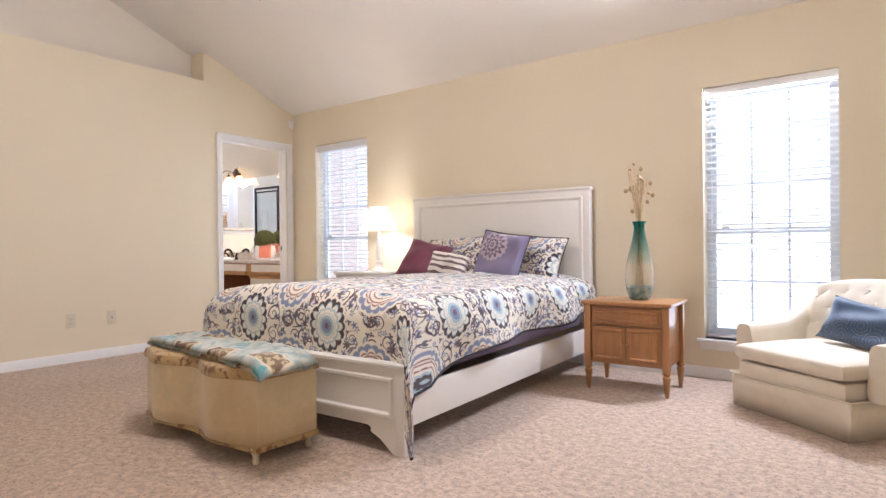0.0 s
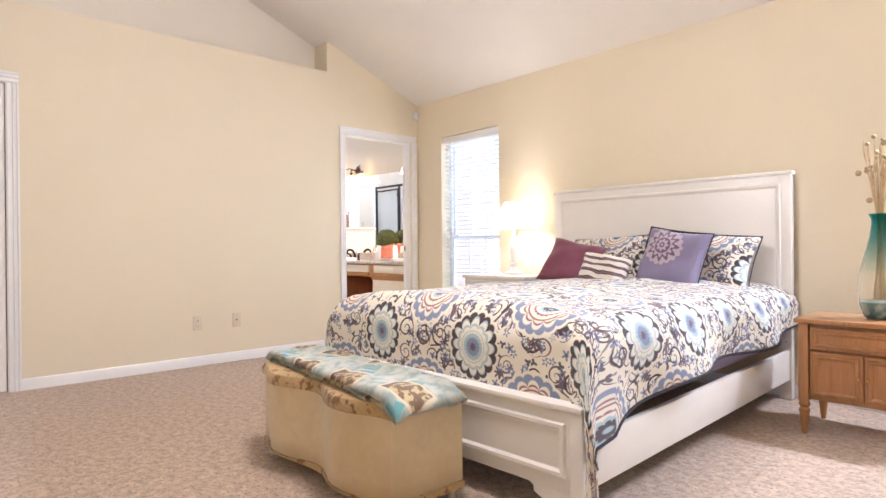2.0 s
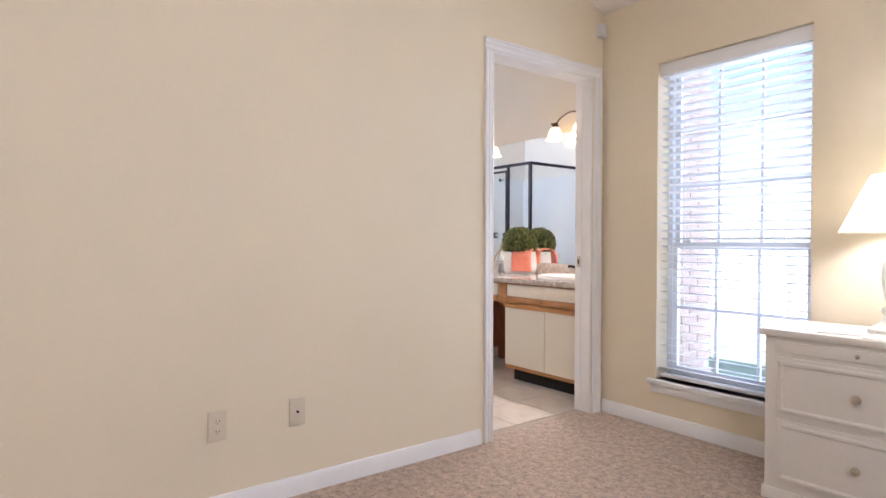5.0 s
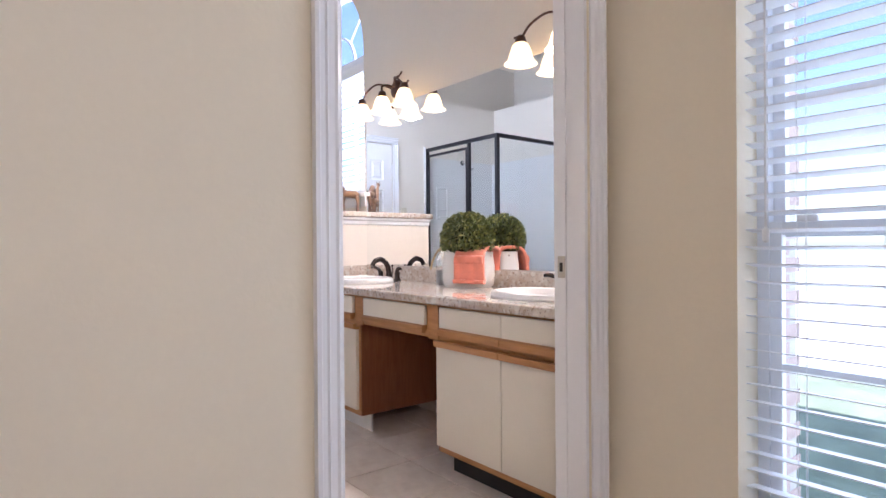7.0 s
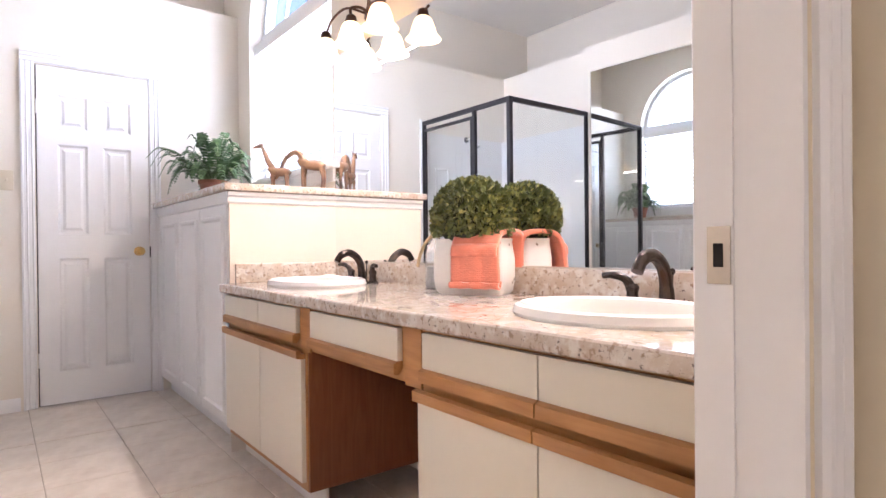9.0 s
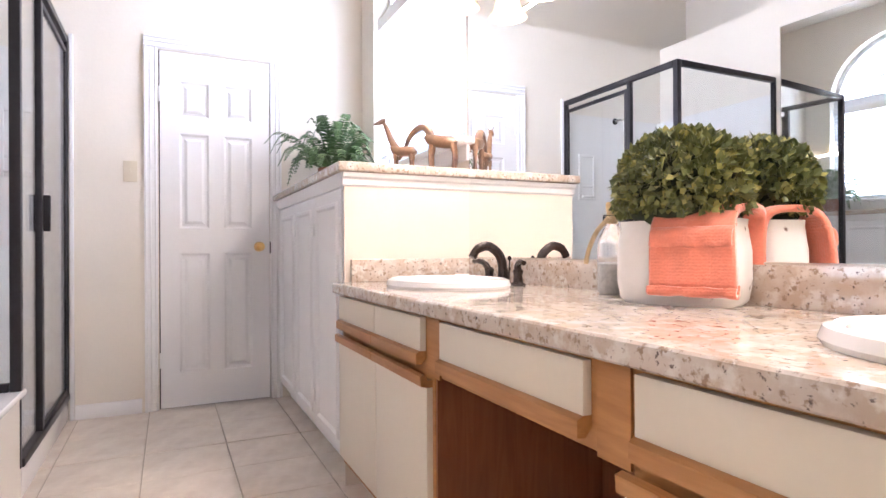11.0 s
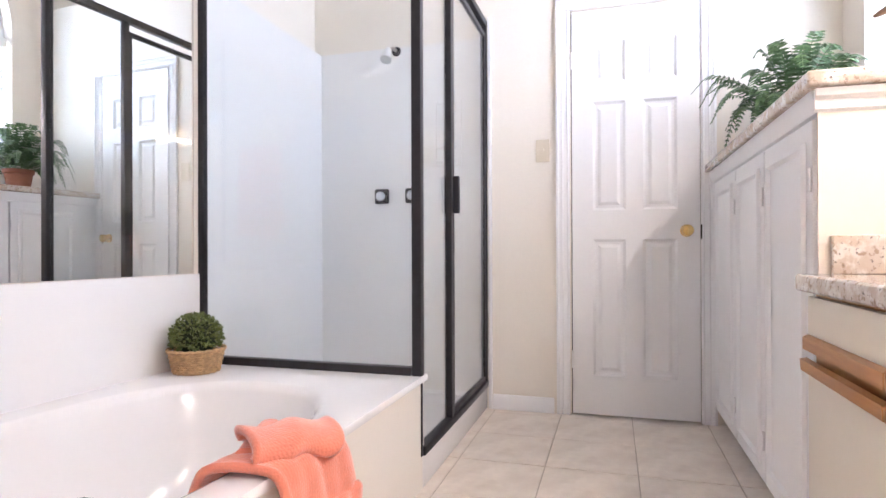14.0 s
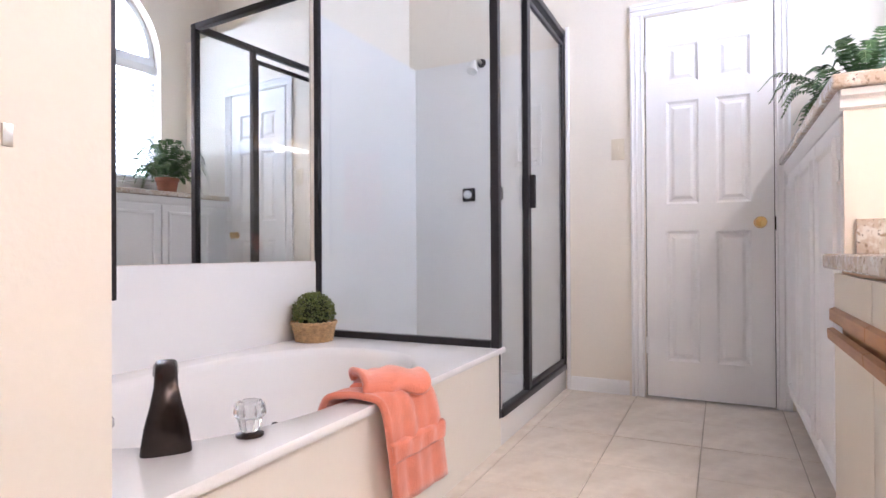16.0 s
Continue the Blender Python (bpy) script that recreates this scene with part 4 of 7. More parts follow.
def quilt_layer(name, z0, thick, inset, seed):
    """One fold of the quilt: deeper at one end, drooping past the bench's front edge."""
    bm = bmesh.new()
    uv = bm.loops.layers.uv.new("UVMap")
    rows, nu, nv = [], 72, 36
    for j in range(nv + 1):
        r = []
        for i in range(nu + 1):
            u, v = i / nu * 2 - 1, j / nv * 2 - 1
            x = 0.02 + u * (0.585 - inset) + 0.012 * noise.noise((v * 2, seed, 1.0))
            near = -0.150 - 0.040 * (u + 1) + inset * 0.4 + 0.010 * noise.noise((u * 4, seed, 3.0))
            far = 0.125 - 0.02 * (u + 1) - inset
            y = near + (far - near) * (v + 1) / 2
            lump = 0.016 * noise.noise((x * 5, y * 7, 2.0 + seed)) + 0.010 * noise.noise((x * 14, y * 12, 4.0 + seed))
            edge = max(0.0, (1 - abs(u) ** 14) * (1 - abs(v) ** 10)) ** 0.5
            past = max(0.0, serpentine((u + 1) / 2) - 0.012 - y) + max(0.0, abs(x) - 0.515)
            z = z0 + 0.006 + (thick + lump) * edge - past * 0.38
            r.append((bm.verts.new((x, y, z)), x, y))
        rows.append(r)
    for a_, b_ in zip(rows, rows[1:]):
        for k in range(nu):
            quad = (a_[k], a_[k + 1], b_[k + 1], b_[k])
            f = bm.faces.new([q[0] for q in quad])
            for loop, q in zip(f.loops, quad):
                loop[uv].uv = (q[1] + 0.06 * seed, q[2] + 0.04 * seed)
    ob = part(name, bm, QUILT, quilt)
    so_ = ob.modifiers.new("thick", "SOLIDIFY")
    so_.thickness, so_.offset = 0.014, -1


quilt_layer("quilt_fold", 0.004, 0.012, 0.02, 1.0)
quilt_layer("quilt_top", 0.022, 0.026, 0.0, 0.0)

# ---- nightstand of warm wood, vase ----
ns = thing("nightstand", "warm brown wooden nightstand with a drawer and two doors", "nightstand", (-1.30, 4.545, 0), 1.5)
part("top", boxes((-0.292, 0.292, -0.215, 0.215, 0.563, 0.586), bevel=0.007), MAPLE, ns)
part("body", boxes((-0.25, 0.25, -0.17, 0.185, 0.175, 0.5635), bevel=0.003), MAPLE, ns)
for x in (-0.252, 0.252):
    for y, nm in ((-0.178, "leg"), (0.178, "leg")):
        part(nm, merge(boxes((x - 0.022, x + 0.022, y - 0.022, y + 0.022, 0.165, 0.562), bevel=0.003),
                       lathe([(0.011, 0), (0.014, 0.02), (0.022, 0.10), (0.026, 0.125), (0.017, 0.135), (0.027, 0.148), (0.022, 0.17)], 20, (x, y, 0))), MAPLE, ns)


def raised(x0, x1, z0, z1, y):
    bm = boxes((x0, x1, y - 0.012, y + 0.004, z0, z1), bevel=0.002)
    loops = []
    for off, yy in ((0.012, y - 0.0125), (0.018, y - 0.020), (0.026, y - 0.020), (0.034, y - 0.0125)):
        loops.append([bm.verts.new((x, yy, z)) for x, z in ((x0 + off, z0 + off), (x1 - off, z0 + off), (x1 - off, z1 - off), (x0 + off, z1 - off))])
    for a, b in zip(loops, loops[1:]):
        for j in range(4):
            bm.faces.new((a[j], a[(j + 1) % 4], b[(j + 1) % 4], b[j]))
    return bm


part("drawer", raised(-0.222, 0.222, 0.435, 0.54, -0.176), MAPLE, ns)
for a, b in ((-0.222, -0.003), (0.003, 0.222)):
    dd = part("door", raised(a, b, 0.195, 0.42, -0.176), MAPLE, ns)
    kx = -0.018 if a < -0.1 else 0.018
    part("knob", moved(lathe([(0.004, 0), (0.004, 0.01), (0.009, 0.016), (0.006, 0.024)], 12), pose(kx, -0.190, 0.315, 90, 0, 0)), BRASS, dd)

vase = thing("glass_vase", "tall teal and clear art glass vase on the nightstand", "vase", (-1.27, 4.57, 0.586))
m, t, p = start_material("teal_fading_glass", 0.04)
vec, _, _, vz = coords(t, "Object")
grad = (vz.below(0.36, 0.14))
n = t.nodes.new("ShaderNodeTexNoise")
n.inputs["Scale"].default_value = 26
t.links.new(vec, n.inputs["Vector"])
col = paint_over(t, (0.05, 0.42, 0.42), (0.93, 0.93, 0.90), grad)
col = paint_over(t, col, (0.50, 0.66, 0.64), vz.below(0.085, 0.02) * N(t, n.outputs["Fac"]).below(0.52, 0.05))
t.links.new(col, p.inputs["Base Color"])
p.inputs["Transmission Weight"].default_value, p.inputs["IOR"].default_value = 0.97, 1.25
prof = [(0.055, 0), (0.068, 0.012), (0.088, 0.07), (0.094, 0.14), (0.088, 0.22), (0.066, 0.32), (0.044, 0.41), (0.035, 0.47), (0.036, 0.50), (0.048, 0.525)]
part("vase_body", lathe(prof + [(r - 0.004, z) for r, z in reversed(prof[1:])], 40), m, vase)
part("pebbles", lathe([(0.05, 0.008), (0.062, 0.015), (0.080, 0.06), (0.082, 0.085), (0.04, 0.095)], 24), material("clear_glass_pebbles", (0.52, 0.66, 0.62), 0.2, vary=0.35, scale=60, fine=90, bump=1.0, bump_scale=80), vase)
REED = material("dried_reed", (0.56, 0.42, 0.24), 0.9, vary=0.25, scale=40)
SEED = material("dried_seed_head", (0.42, 0.30, 0.17), 0.9, vary=0.3, scale=60)
reeds = thing("dried_stems", "dried tan stems with seed heads standing in the vase", "dried flowers", (-1.27, 4.57, 0.60))
rnd = random.Random(5)
for k in range(26):
    a, r1 = rnd.uniform(0, 6.28), rnd.uniform(0.01, 0.075)
    top_ = rnd.uniform(0.70, 0.90)
    base = (0.03 * math.cos(a + 2), 0.03 * math.sin(a + 2), 0.03)
    pts = curve_points([base, (0.012 * math.cos(a), 0.012 * math.sin(a), 0.48), (r1 * 0.6 * math.cos(a), r1 * 0.6 * math.sin(a), 0.66), (r1 * math.cos(a), r1 * math.sin(a), top_)], 4)
    part("stem", tube(pts, rnd.choice((0.0012, 0.0018, 0.0035)), 5), REED, reeds)
    if k % 2 == 0:
        hb = bmesh.new()
        bmesh.ops.create_icosphere(hb, subdivisions=1, radius=rnd.uniform(0.008, 0.014))
        part("seed_head", moved(hb, Matrix.Translation(pts[-1])), SEED, reeds)
    else:
        part("plume", tube([pts[-3], pts[-2], pts[-1], pts[-1] + Vector((0, 0, 0.03))], [0.002, 0.006, 0.005, 0.001], 6), REED, reeds)
for dx, dz in ((-0.085, 0.72), (0.08, 0.76), (0.095, 0.68), (-0.04, 0.58), (0.02, 0.86), (0.06, 0.64)):
    hb = bmesh.new()
    bmesh.ops.create_uvsphere(hb, u_segments=10, v_segments=6, radius=0.015)
    part("seed_head", moved(hb, pose(dx, -0.01, dz) @ Matrix.Diagonal((1, 0.5, 1, 1))), SEED, reeds)

# ---- white nightstand and table lamp ----
n2 = thing("nightstand", "white painted nightstand with three drawers beside the window", "nightstand", (-3.965, 4.835, 0), 1.5)
part("body", boxes((-0.335, 0.335, -0.195, 0.21, 0.03, 0.69), bevel=0.004), WHITE_WOOD, n2)
part("top", boxes((-0.352, 0.352, -0.215, 0.215, 0.69, 0.718), bevel=0.006), WHITE_WOOD, n2)
part("plinth", boxes((-0.345, 0.345, -0.205, 0.21, 0.0, 0.05), bevel=0.004), WHITE_WOOD, n2)
for z0, z1, kr in ((0.625, 0.67, 0.008), (0.365, 0.605, 0.018), (0.085, 0.345, 0.018)):
    dw = part("drawer", raised(-0.29, 0.29, z0, z1, -0.1965) if z1 - z0 > 0.1 else boxes((-0.29, 0.29, -0.207, -0.19, z0, z1), bevel=0.003), WHITE_WOOD, n2)
    part("knob", moved(lathe([(kr * 0.5, 0), (kr * 0.4, kr * 0.6), (kr, kr), (kr * 0.8, kr * 1.5), (kr * 0.3, kr * 1.7)], 18), pose(0, -0.206, (z0 + z1) / 2, 90, 0, 0)), NICKEL, dw, "round pewter knob")
lampt = thing("table_lamp", "white turned table lamp with a lit cream shade", "lamp", (-3.915, 4.86, 0.718))
part("base", lathe([(0.082, 0), (0.082, 0.018), (0.07, 0.026), (0.055, 0.034), (0.036, 0.05), (0.028, 0.075), (0.038, 0.085), (0.036, 0.10), (0.022, 0.112), (0.030, 0.15), (0.040, 0.22), (0.036, 0.27), (0.022, 0.31), (0.026, 0.325), (0.014, 0.34), (0.012, 0.40)], 32), WHITE_WOOD, lampt)
m, t, p = start_material("cream_lamp_shade", 0.9)
p.inputs["Base Color"].default_value = (0.88, 0.86, 0.78, 1)
tr = t.nodes.new("ShaderNodeBsdfTranslucent")
tr.inputs[0].default_value = (0.92, 0.89, 0.80, 1)
mx = t.nodes.new("ShaderNodeMixShader")
mx.inputs[0].default_value = 0.6
t.links.new(p.outputs[0], mx.inputs[1]), t.links.new(tr.outputs[0], mx.inputs[2])
t.links.new(mx.outputs[0], t.nodes["Material Output"].inputs[0])
part("shade", lathe([(0.184, 0.402), (0.182, 0.408), (0.126, 0.53), (0.076, 0.632), (0.073, 0.632), (0.123, 0.53), (0.179, 0.408), (0.184, 0.402)], 48, cap=False), m, lampt)
bulb = bmesh.new()
bmesh.ops.create_uvsphere(bulb, u_segments=16, v_segments=10, radius=0.028)
part("bulb", moved(bulb, pose(0, 0, 0.47)), material("lit_bulb", (1, 1, 1), emit=(1.0, 0.88, 0.68), strength=10, vary=0), lampt)
lamp("table_lamp_bulb", "POINT", pose(-3.915, 4.86, 1.225), 4.5, (1.0, 0.96, 0.89), radius=0.06)
mag = thing("magazine", "small stack of papers on the white nightstand", "papers", (-4.05, 4.72, 0.718), 12)
part("sheets", boxes((-0.07, 0.07, -0.05, 0.05, 0, 0.006), bevel=0.001), WHITE_PLASTIC, mag)
doily = thing("table_runner", "flat white cloth on the white nightstand", "cloth", (-3.80, 4.80, 0.718), 4)
part("cloth", boxes((-0.16, 0.16, -0.16, 0.14, 0, 0.003), bevel=0.001), WHITE_PLASTIC, doily)

# ---- armchair ----
CHAIR = material("ivory_upholstery", (0.70, 0.62, 0.49), 0.9, vary=0.07, scale=7, fine=120, bump=0.35, bump_scale=180, sheen=0.2)
ch = thing("armchair", "ivory upholstered skirted armchair with a tufted back", "armchair", (-0.165, 4.465, 0), -37.5)


def soft_box(x0, x1, y0, y1, z0, z1, r, puff=0.0):
    bm = boxes((x0, x1, y0, y1, z0, z1))
    bmesh.ops.subdivide_edges(bm, edges=list(bm.edges), cuts=8, use_grid_fill=True)
    cx, cy, cz, hx, hy, hz = (x0 + x1) / 2, (y0 + y1) / 2, (z0 + z1) / 2, (x1 - x0) / 2, (y1 - y0) / 2, (z1 - z0) / 2
    for v in bm.verts:
        d = Vector((v.co.x - cx, v.co.y - cy, v.co.z - cz))
        inner = Vector((max(-hx + r, min(hx - r, d.x)), max(-hy + r, min(hy - r, d.y)), max(-hz + r, min(hz - r, d.z))))
        out = d - inner
        if out.length > 1e-6:
            inner += out.normalized() * r
        u, w = d.x / hx, d.y / hy
        if abs(d.z) > hz - 1e-4:
            inner.z += math.copysign(puff * (1 - u * u) * (1 - w * w), d.z)
        v.co = inner + Vector((cx, cy, cz))
    return bm


part("seat_deck", soft_box(-0.335, 0.335, -0.36, 0.34, 0.18, 0.29, 0.03), CHAIR, ch)
part("seat_cushion", soft_box(-0.345, 0.345, -0.385, 0.24, 0.288, 0.385, 0.04, 0.015), CHAIR, ch)
for k in (-1, 1):
    arm = bmesh.new()
    rings = []
    for i in range(15):
        u = i / 14
        y = -0.24 + 0.58 * u
        h = 0.475 + 0.03 * u + 0.19 * max(0, (u - 0.45) / 0.55) ** 1.6
        ring = []
        for q in range(14):
            a = 2 * math.pi * q / 14
            px, pz = math.cos(a), math.sin(a)
            hh = (h - 0.20) / 2
            sx = math.copysign(abs(px) ** 0.5, px) * 0.058
            sz = math.copysign(abs(pz) ** 0.45, pz) * hh
            ring.append(arm.verts.new((k * 0.395 + sx + k * 0.015 * (sz > 0), y, 0.20 + hh + sz)))
        rings.append(ring)
    for a_, b_ in zip(rings, rings[1:]):
        for q in range(14):
            arm.faces.new((a_[q], a_[(q + 1) % 14], b_[(q + 1) % 14], b_[q]))
    arm.faces.new(rings[0]), arm.faces.new(rings[-1])
    part("arm", arm, CHAIR, ch)
bk = bmesh.new()
nxx, nzz = 40, 26
rows = []
for j in range(nzz + 1):
    row = []
    for i in range(nxx + 1):
        u, v = 2 * i / nxx - 1, j / nzz
        tuft = 0
        for r_ in range(3):
            for c_ in range(6):
                du, dv = (u - (-0.9 + 0.36 * c_ + (0.18 if r_ % 2 else 0))) * 0.33, (v - (0.42 + 0.2 * r_)) * 0.42
                tuft -= 0.022 * math.exp(-(du * du + dv * dv) / 0.0008)
        x = u * 0.37
        z = 0.32 + v * (0.385 - 0.04 * u * u)
        y = 0.30 + 0.10 * v - 0.10 * abs(u) ** 3 - 0.035 * math.sin(math.pi * v) - tuft
        row.append(bk.verts.new((x, y, z)))
    rows.append(row)
for a_, b_ in zip(rows, rows[1:]):
    for i in range(nxx):
        bk.faces.new((a_[i], a_[i + 1], b_[i + 1], b_[i]))
back = part("backrest", bk, CHAIR, ch, "button-tufted back")
so = back.modifiers.new("thick", "SOLIDIFY")
so.thickness, so.offset = 0.09, -1
sk = bmesh.new()
per = [(-0.365, 0.33), (-0.365, -0.365), (0.365, -0.365), (0.365, 0.33)]
pts, tot = [], 0
for (xa, ya), (xb, yb) in zip(per, per[1:]):
    for k in range(30):
        pts.append((xa + (xb - xa) * k / 30, ya + (yb - ya) * k / 30, (yb - ya, xa - xb), k / 30))
pts.append((*per[-1], (0, 0), 1))
loops = []
for z, g in ((0.205, 0.0), (0.12, 0.014), (0.006, 0.040)):
    row = []
    for x, y, (nx_, ny_), u in pts:
        ln = math.hypot(nx_, ny_) or 1
        pleat = 0.034 * math.exp(-((min(u, 1 - u)) / 0.035) ** 2) * (0.205 - z) / 0.2
        row.append(sk.verts.new((x - nx_ / ln * -1 * (g - pleat) * -1, y - ny_ / ln * -1 * (g - pleat) * -1, z + 0.012 * math.exp(-(min(u, 1 - u) / 0.05) ** 2) * (z < 0.01))))
    loops.append(row)
for a_, b_ in zip(loops, loops[1:]):
    for i in range(len(a_) - 1):
        sk.faces.new((a_[i], a_[i + 1], b_[i + 1], b_[i]))
skirt = part("skirt", sk, CHAIR, ch)
so = skirt.modifiers.new("thick", "SOLIDIFY")
so.thickness = 0.006
part("welt", tube([(-0.372, 0.33, 0.205), (-0.372, -0.372, 0.205), (0.372, -0.372, 0.205), (0.372, 0.33, 0.205)], 0.005, 6), CHAIR, ch)


def blue_cloth():
    m, t, p = start_material("blue_embroidered_cloth", 0.55, sheen=0.3)
    vec, u, v, _ = coords(t, "UV", 0.03, 7.0)
    vo = t.nodes.new("ShaderNodeTexVoronoi")
    vo.voronoi_dimensions, vo.feature = "2D", "F1"
    vo.inputs["Scale"].default_value = 9
    t.links.new(vec, vo.inputs["Vector"])
    dd = N(t, vo.outputs["Distance"])
    rings = ((dd * 22).op("SINE")).op("ABSOLUTE").below(0.12, 0.04) * v.below(0.15, 0.06)
    col = paint_over(t, (0.012, 0.045, 0.10), (0.30, 0.25, 0.24), rings)
    t.links.new(col, p.inputs["Base Color"])
    weave(t, p, 500, 0.3)
    return m


pillow("lumbar_pillow", "dark blue lumbar pillow with pale embroidery on the armchair", 0.52, 0.26, 0.13, blue_cloth(), pose(-0.075, 4.40, 0.392, -26, 8, -37.5))

# ---- small wall fittings ----
for y, label in ((2.713, "ivory duplex outlet plate low on the wall"), (3.043, "ivory cable plate low on the wall")):
    o = thing("wall_plate", label, "outlet", (XW, y, 0.354), group="wall plates")
    part("plate", boxes((0, 0.006, -0.036, 0.036, -0.060, 0.060), bevel=0.002), PLATE, o)
    if y < 2.9:
        for z in (-0.02, 0.02):
            rc = part("receptacle", boxes((0.006, 0.008, -0.015, 0.015, z - 0.014, z + 0.014), bevel=0.0008), PLATE, o)
            part("slots", boxes((0.008, 0.0086, -0.007, -0.005, z - 0.004, z + 0.006), (0.008, 0.0086, 0.005, 0.007, z - 0.004, z + 0.006), (0.008, 0.0086, -0.002, 0.002, z - 0.010, z - 0.006)), DARK, rc)
    else:
        part("jack", moved(lathe([(0.006, 0), (0.005, 0.006)], 12), pose(0.006, 0, 0, 0, 90, 0)), DARK, o)
det = thing("alarm_sensor", "small white alarm sensor in the corner", "sensor", (XW + 0.022, 5.05, 2.405))
part("housing", boxes((-0.022, 0.022, -0.026, 0.026, -0.042, 0.042), bevel=0.008, seg=3), WHITE_PLASTIC, det)
part("lens", boxes((0.010, 0.0225, -0.0265, 0.0, -0.03, 0.0), bevel=0.004), SLAT, det)

# ---- bathroom: arched window ----
XC = (BW[0] + BW[1]) / 2
bw = tagged(new("window_3"), "white arched window with a sunburst over a grid of panes", "window", kind="structure")
yw = YM + 0.10


def arch_band(r0, r1, y0, y1, a0=0.0, a1=math.pi, steps=28):
    bm = bmesh.new()
    rings = []
    for k in range(steps + 1):
        a = a0 + (a1 - a0) * k / steps
        c, s_ = math.cos(a), math.sin(a)
        rings.append([bm.verts.new((XC + r * c, y, BT + r * s_)) for r, y in ((r0, y0), (r1, y0), (r1, y1), (r0, y1))])
    for p_, q_ in zip(rings, rings[1:]):
        for j in range(4):
            bm.faces.new((p_[j], p_[(j + 1) % 4], q_[(j + 1) % 4], q_[j]))
    bm.faces.new(rings[0]), bm.faces.new(list(reversed(rings[-1])))
    return bm


part("arch_frame", arch_band(RAD - 0.045, RAD, yw, yw + 0.06), VINYL, bw)
part("transom", boxes((BW[0], BW[1], yw - 0.012, yw + 0.06, BT - 0.05, BT + 0.03), bevel=0.003), VINYL, bw)
part("window_frame", boxes((BW[0], BW[0] + 0.045, yw, yw + 0.06, BZ, BT - 0.05), (BW[1] - 0.045, BW[1], yw, yw + 0.06, BZ, BT - 0.05), (BW[0] + 0.045, BW[1] - 0.045, yw, yw + 0.06, BZ, BZ + 0.05)), VINYL, bw)
part("muntin", arch_band(0.28, 0.296, yw + 0.02, yw + 0.04, steps=20), VINYL, bw)
for a in (45, 90, 135):
    c, s_ = math.cos(radians(a)), math.sin(radians(a))
    part("muntin", tube([(XC + 0.29 * c, yw + 0.03, BT + 0.29 * s_), (XC + (RAD - 0.04) * c, yw + 0.03, BT + (RAD - 0.04) * s_)], 0.008, 6), VINYL, bw)
gx0, gx1 = BW[0] + 0.045, BW[1] - 0.045
for k in (1, 2, 3):
    part("muntin", boxes((gx0 + (gx1 - gx0) * k / 4 - 0.008, gx0 + (gx1 - gx0) * k / 4 + 0.008, yw + 0.02, yw + 0.04, BZ + 0.05, BT - 0.05)), VINYL, bw)
for k in (1, 2):
    zz = BZ + 0.05 + (BT - BZ - 0.10) * k / 3
    part("muntin", boxes((gx0, gx1, yw + 0.021, yw + 0.039, zz - 0.008, zz + 0.008)), VINYL, bw)
for i in range(4):
    for j in range(3):
        w_, h_ = (gx1 - gx0) / 4, (BT - BZ - 0.10) / 3
        pn = part("pane", boxes((gx0 + i * w_, gx0 + (i + 1) * w_, yw + 0.029, yw + 0.032, BZ + 0.05 + j * h_, BZ + 0.05 + (j + 1) * h_)), PANE, bw)
        pn.visible_shadow = False
for k in range(4):
    pn = part("pane", arch_band(0.29, RAD - 0.045, yw + 0.029, yw + 0.032, k * math.pi / 4, (k + 1) * math.pi / 4, 8), PANE, bw)
    pn.visible_shadow = False
pn = part("pane", arch_band(0.001, 0.28, yw + 0.029, yw + 0.032, steps=16), PANE, bw)
pn.visible_shadow = False
structure("window_sill", merge(boxes((BW[0] - 0.05, BW[1] + 0.05, YM - 0.03, YM + 0.10, BZ - 0.028, BZ), bevel=0.005), boxes((BW[0] - 0.03, BW[1] + 0.03, YM - 0.014, YM - 0.001, BZ - 0.10, BZ - 0.028), bevel=0.003)), TRIM, "white painted window sill", "window sill")
blind(BW[0] + 0.02, BW[1] - 0.02, BZ, BT - 0.055, YM + 0.055, -9, "white slatted blind lowered under the arched window, slats open")

# ---- linen cabinet under the window ----
TX0, TX1, TY = XF + 0.001, -8.032, 5.169
tower = thing("linen_cabinet", "white painted low linen cabinet with three doors", "cabinet")
part("body", boxes((TX0, TX1, TY + 0.018, YM - 0.001, 0.10, BAR - 0.04)), WHITE_CAB, tower, smooth=False)
part("toe_kick", boxes((TX0, TX1 - 0.002, TY + 0.08, TY + 0.09, 0.0, 0.10)), WHITE_CAB, tower)
part("side_panel", boxes((TX1, TX1 + 0.006, TY + 0.004, YM - 0.001, 0.0, BAR - 0.095)), material("peach_cream_paint", (0.80, 0.72, 0.62), 0.6, vary=0.02, scale=3), tower, "cream painted end panel")
part("crown", prism([(TY + 0.02, BAR - 0.095), (TY + 0.008, BAR - 0.09), (TY - 0.004, BAR - 0.06), (TY - 0.008, BAR - 0.04), (TY + 0.02, BAR - 0.04)], "x", TX0, TX1), WHITE_CAB, tower)
part("crown", prism([(TX1 + 0.0061, BAR - 0.095), (TX1 + 0.012, BAR - 0.088), (TX1 + 0.012, BAR - 0.066), (TX1 + 0.022, BAR - 0.058), (TX1 + 0.024, BAR - 0.041), (TX1 + 0.0061, BAR - 0.041)][::-1], "y", TY - 0.004, YM - 0.002) , WHITE_CAB, tower, "white moulding")
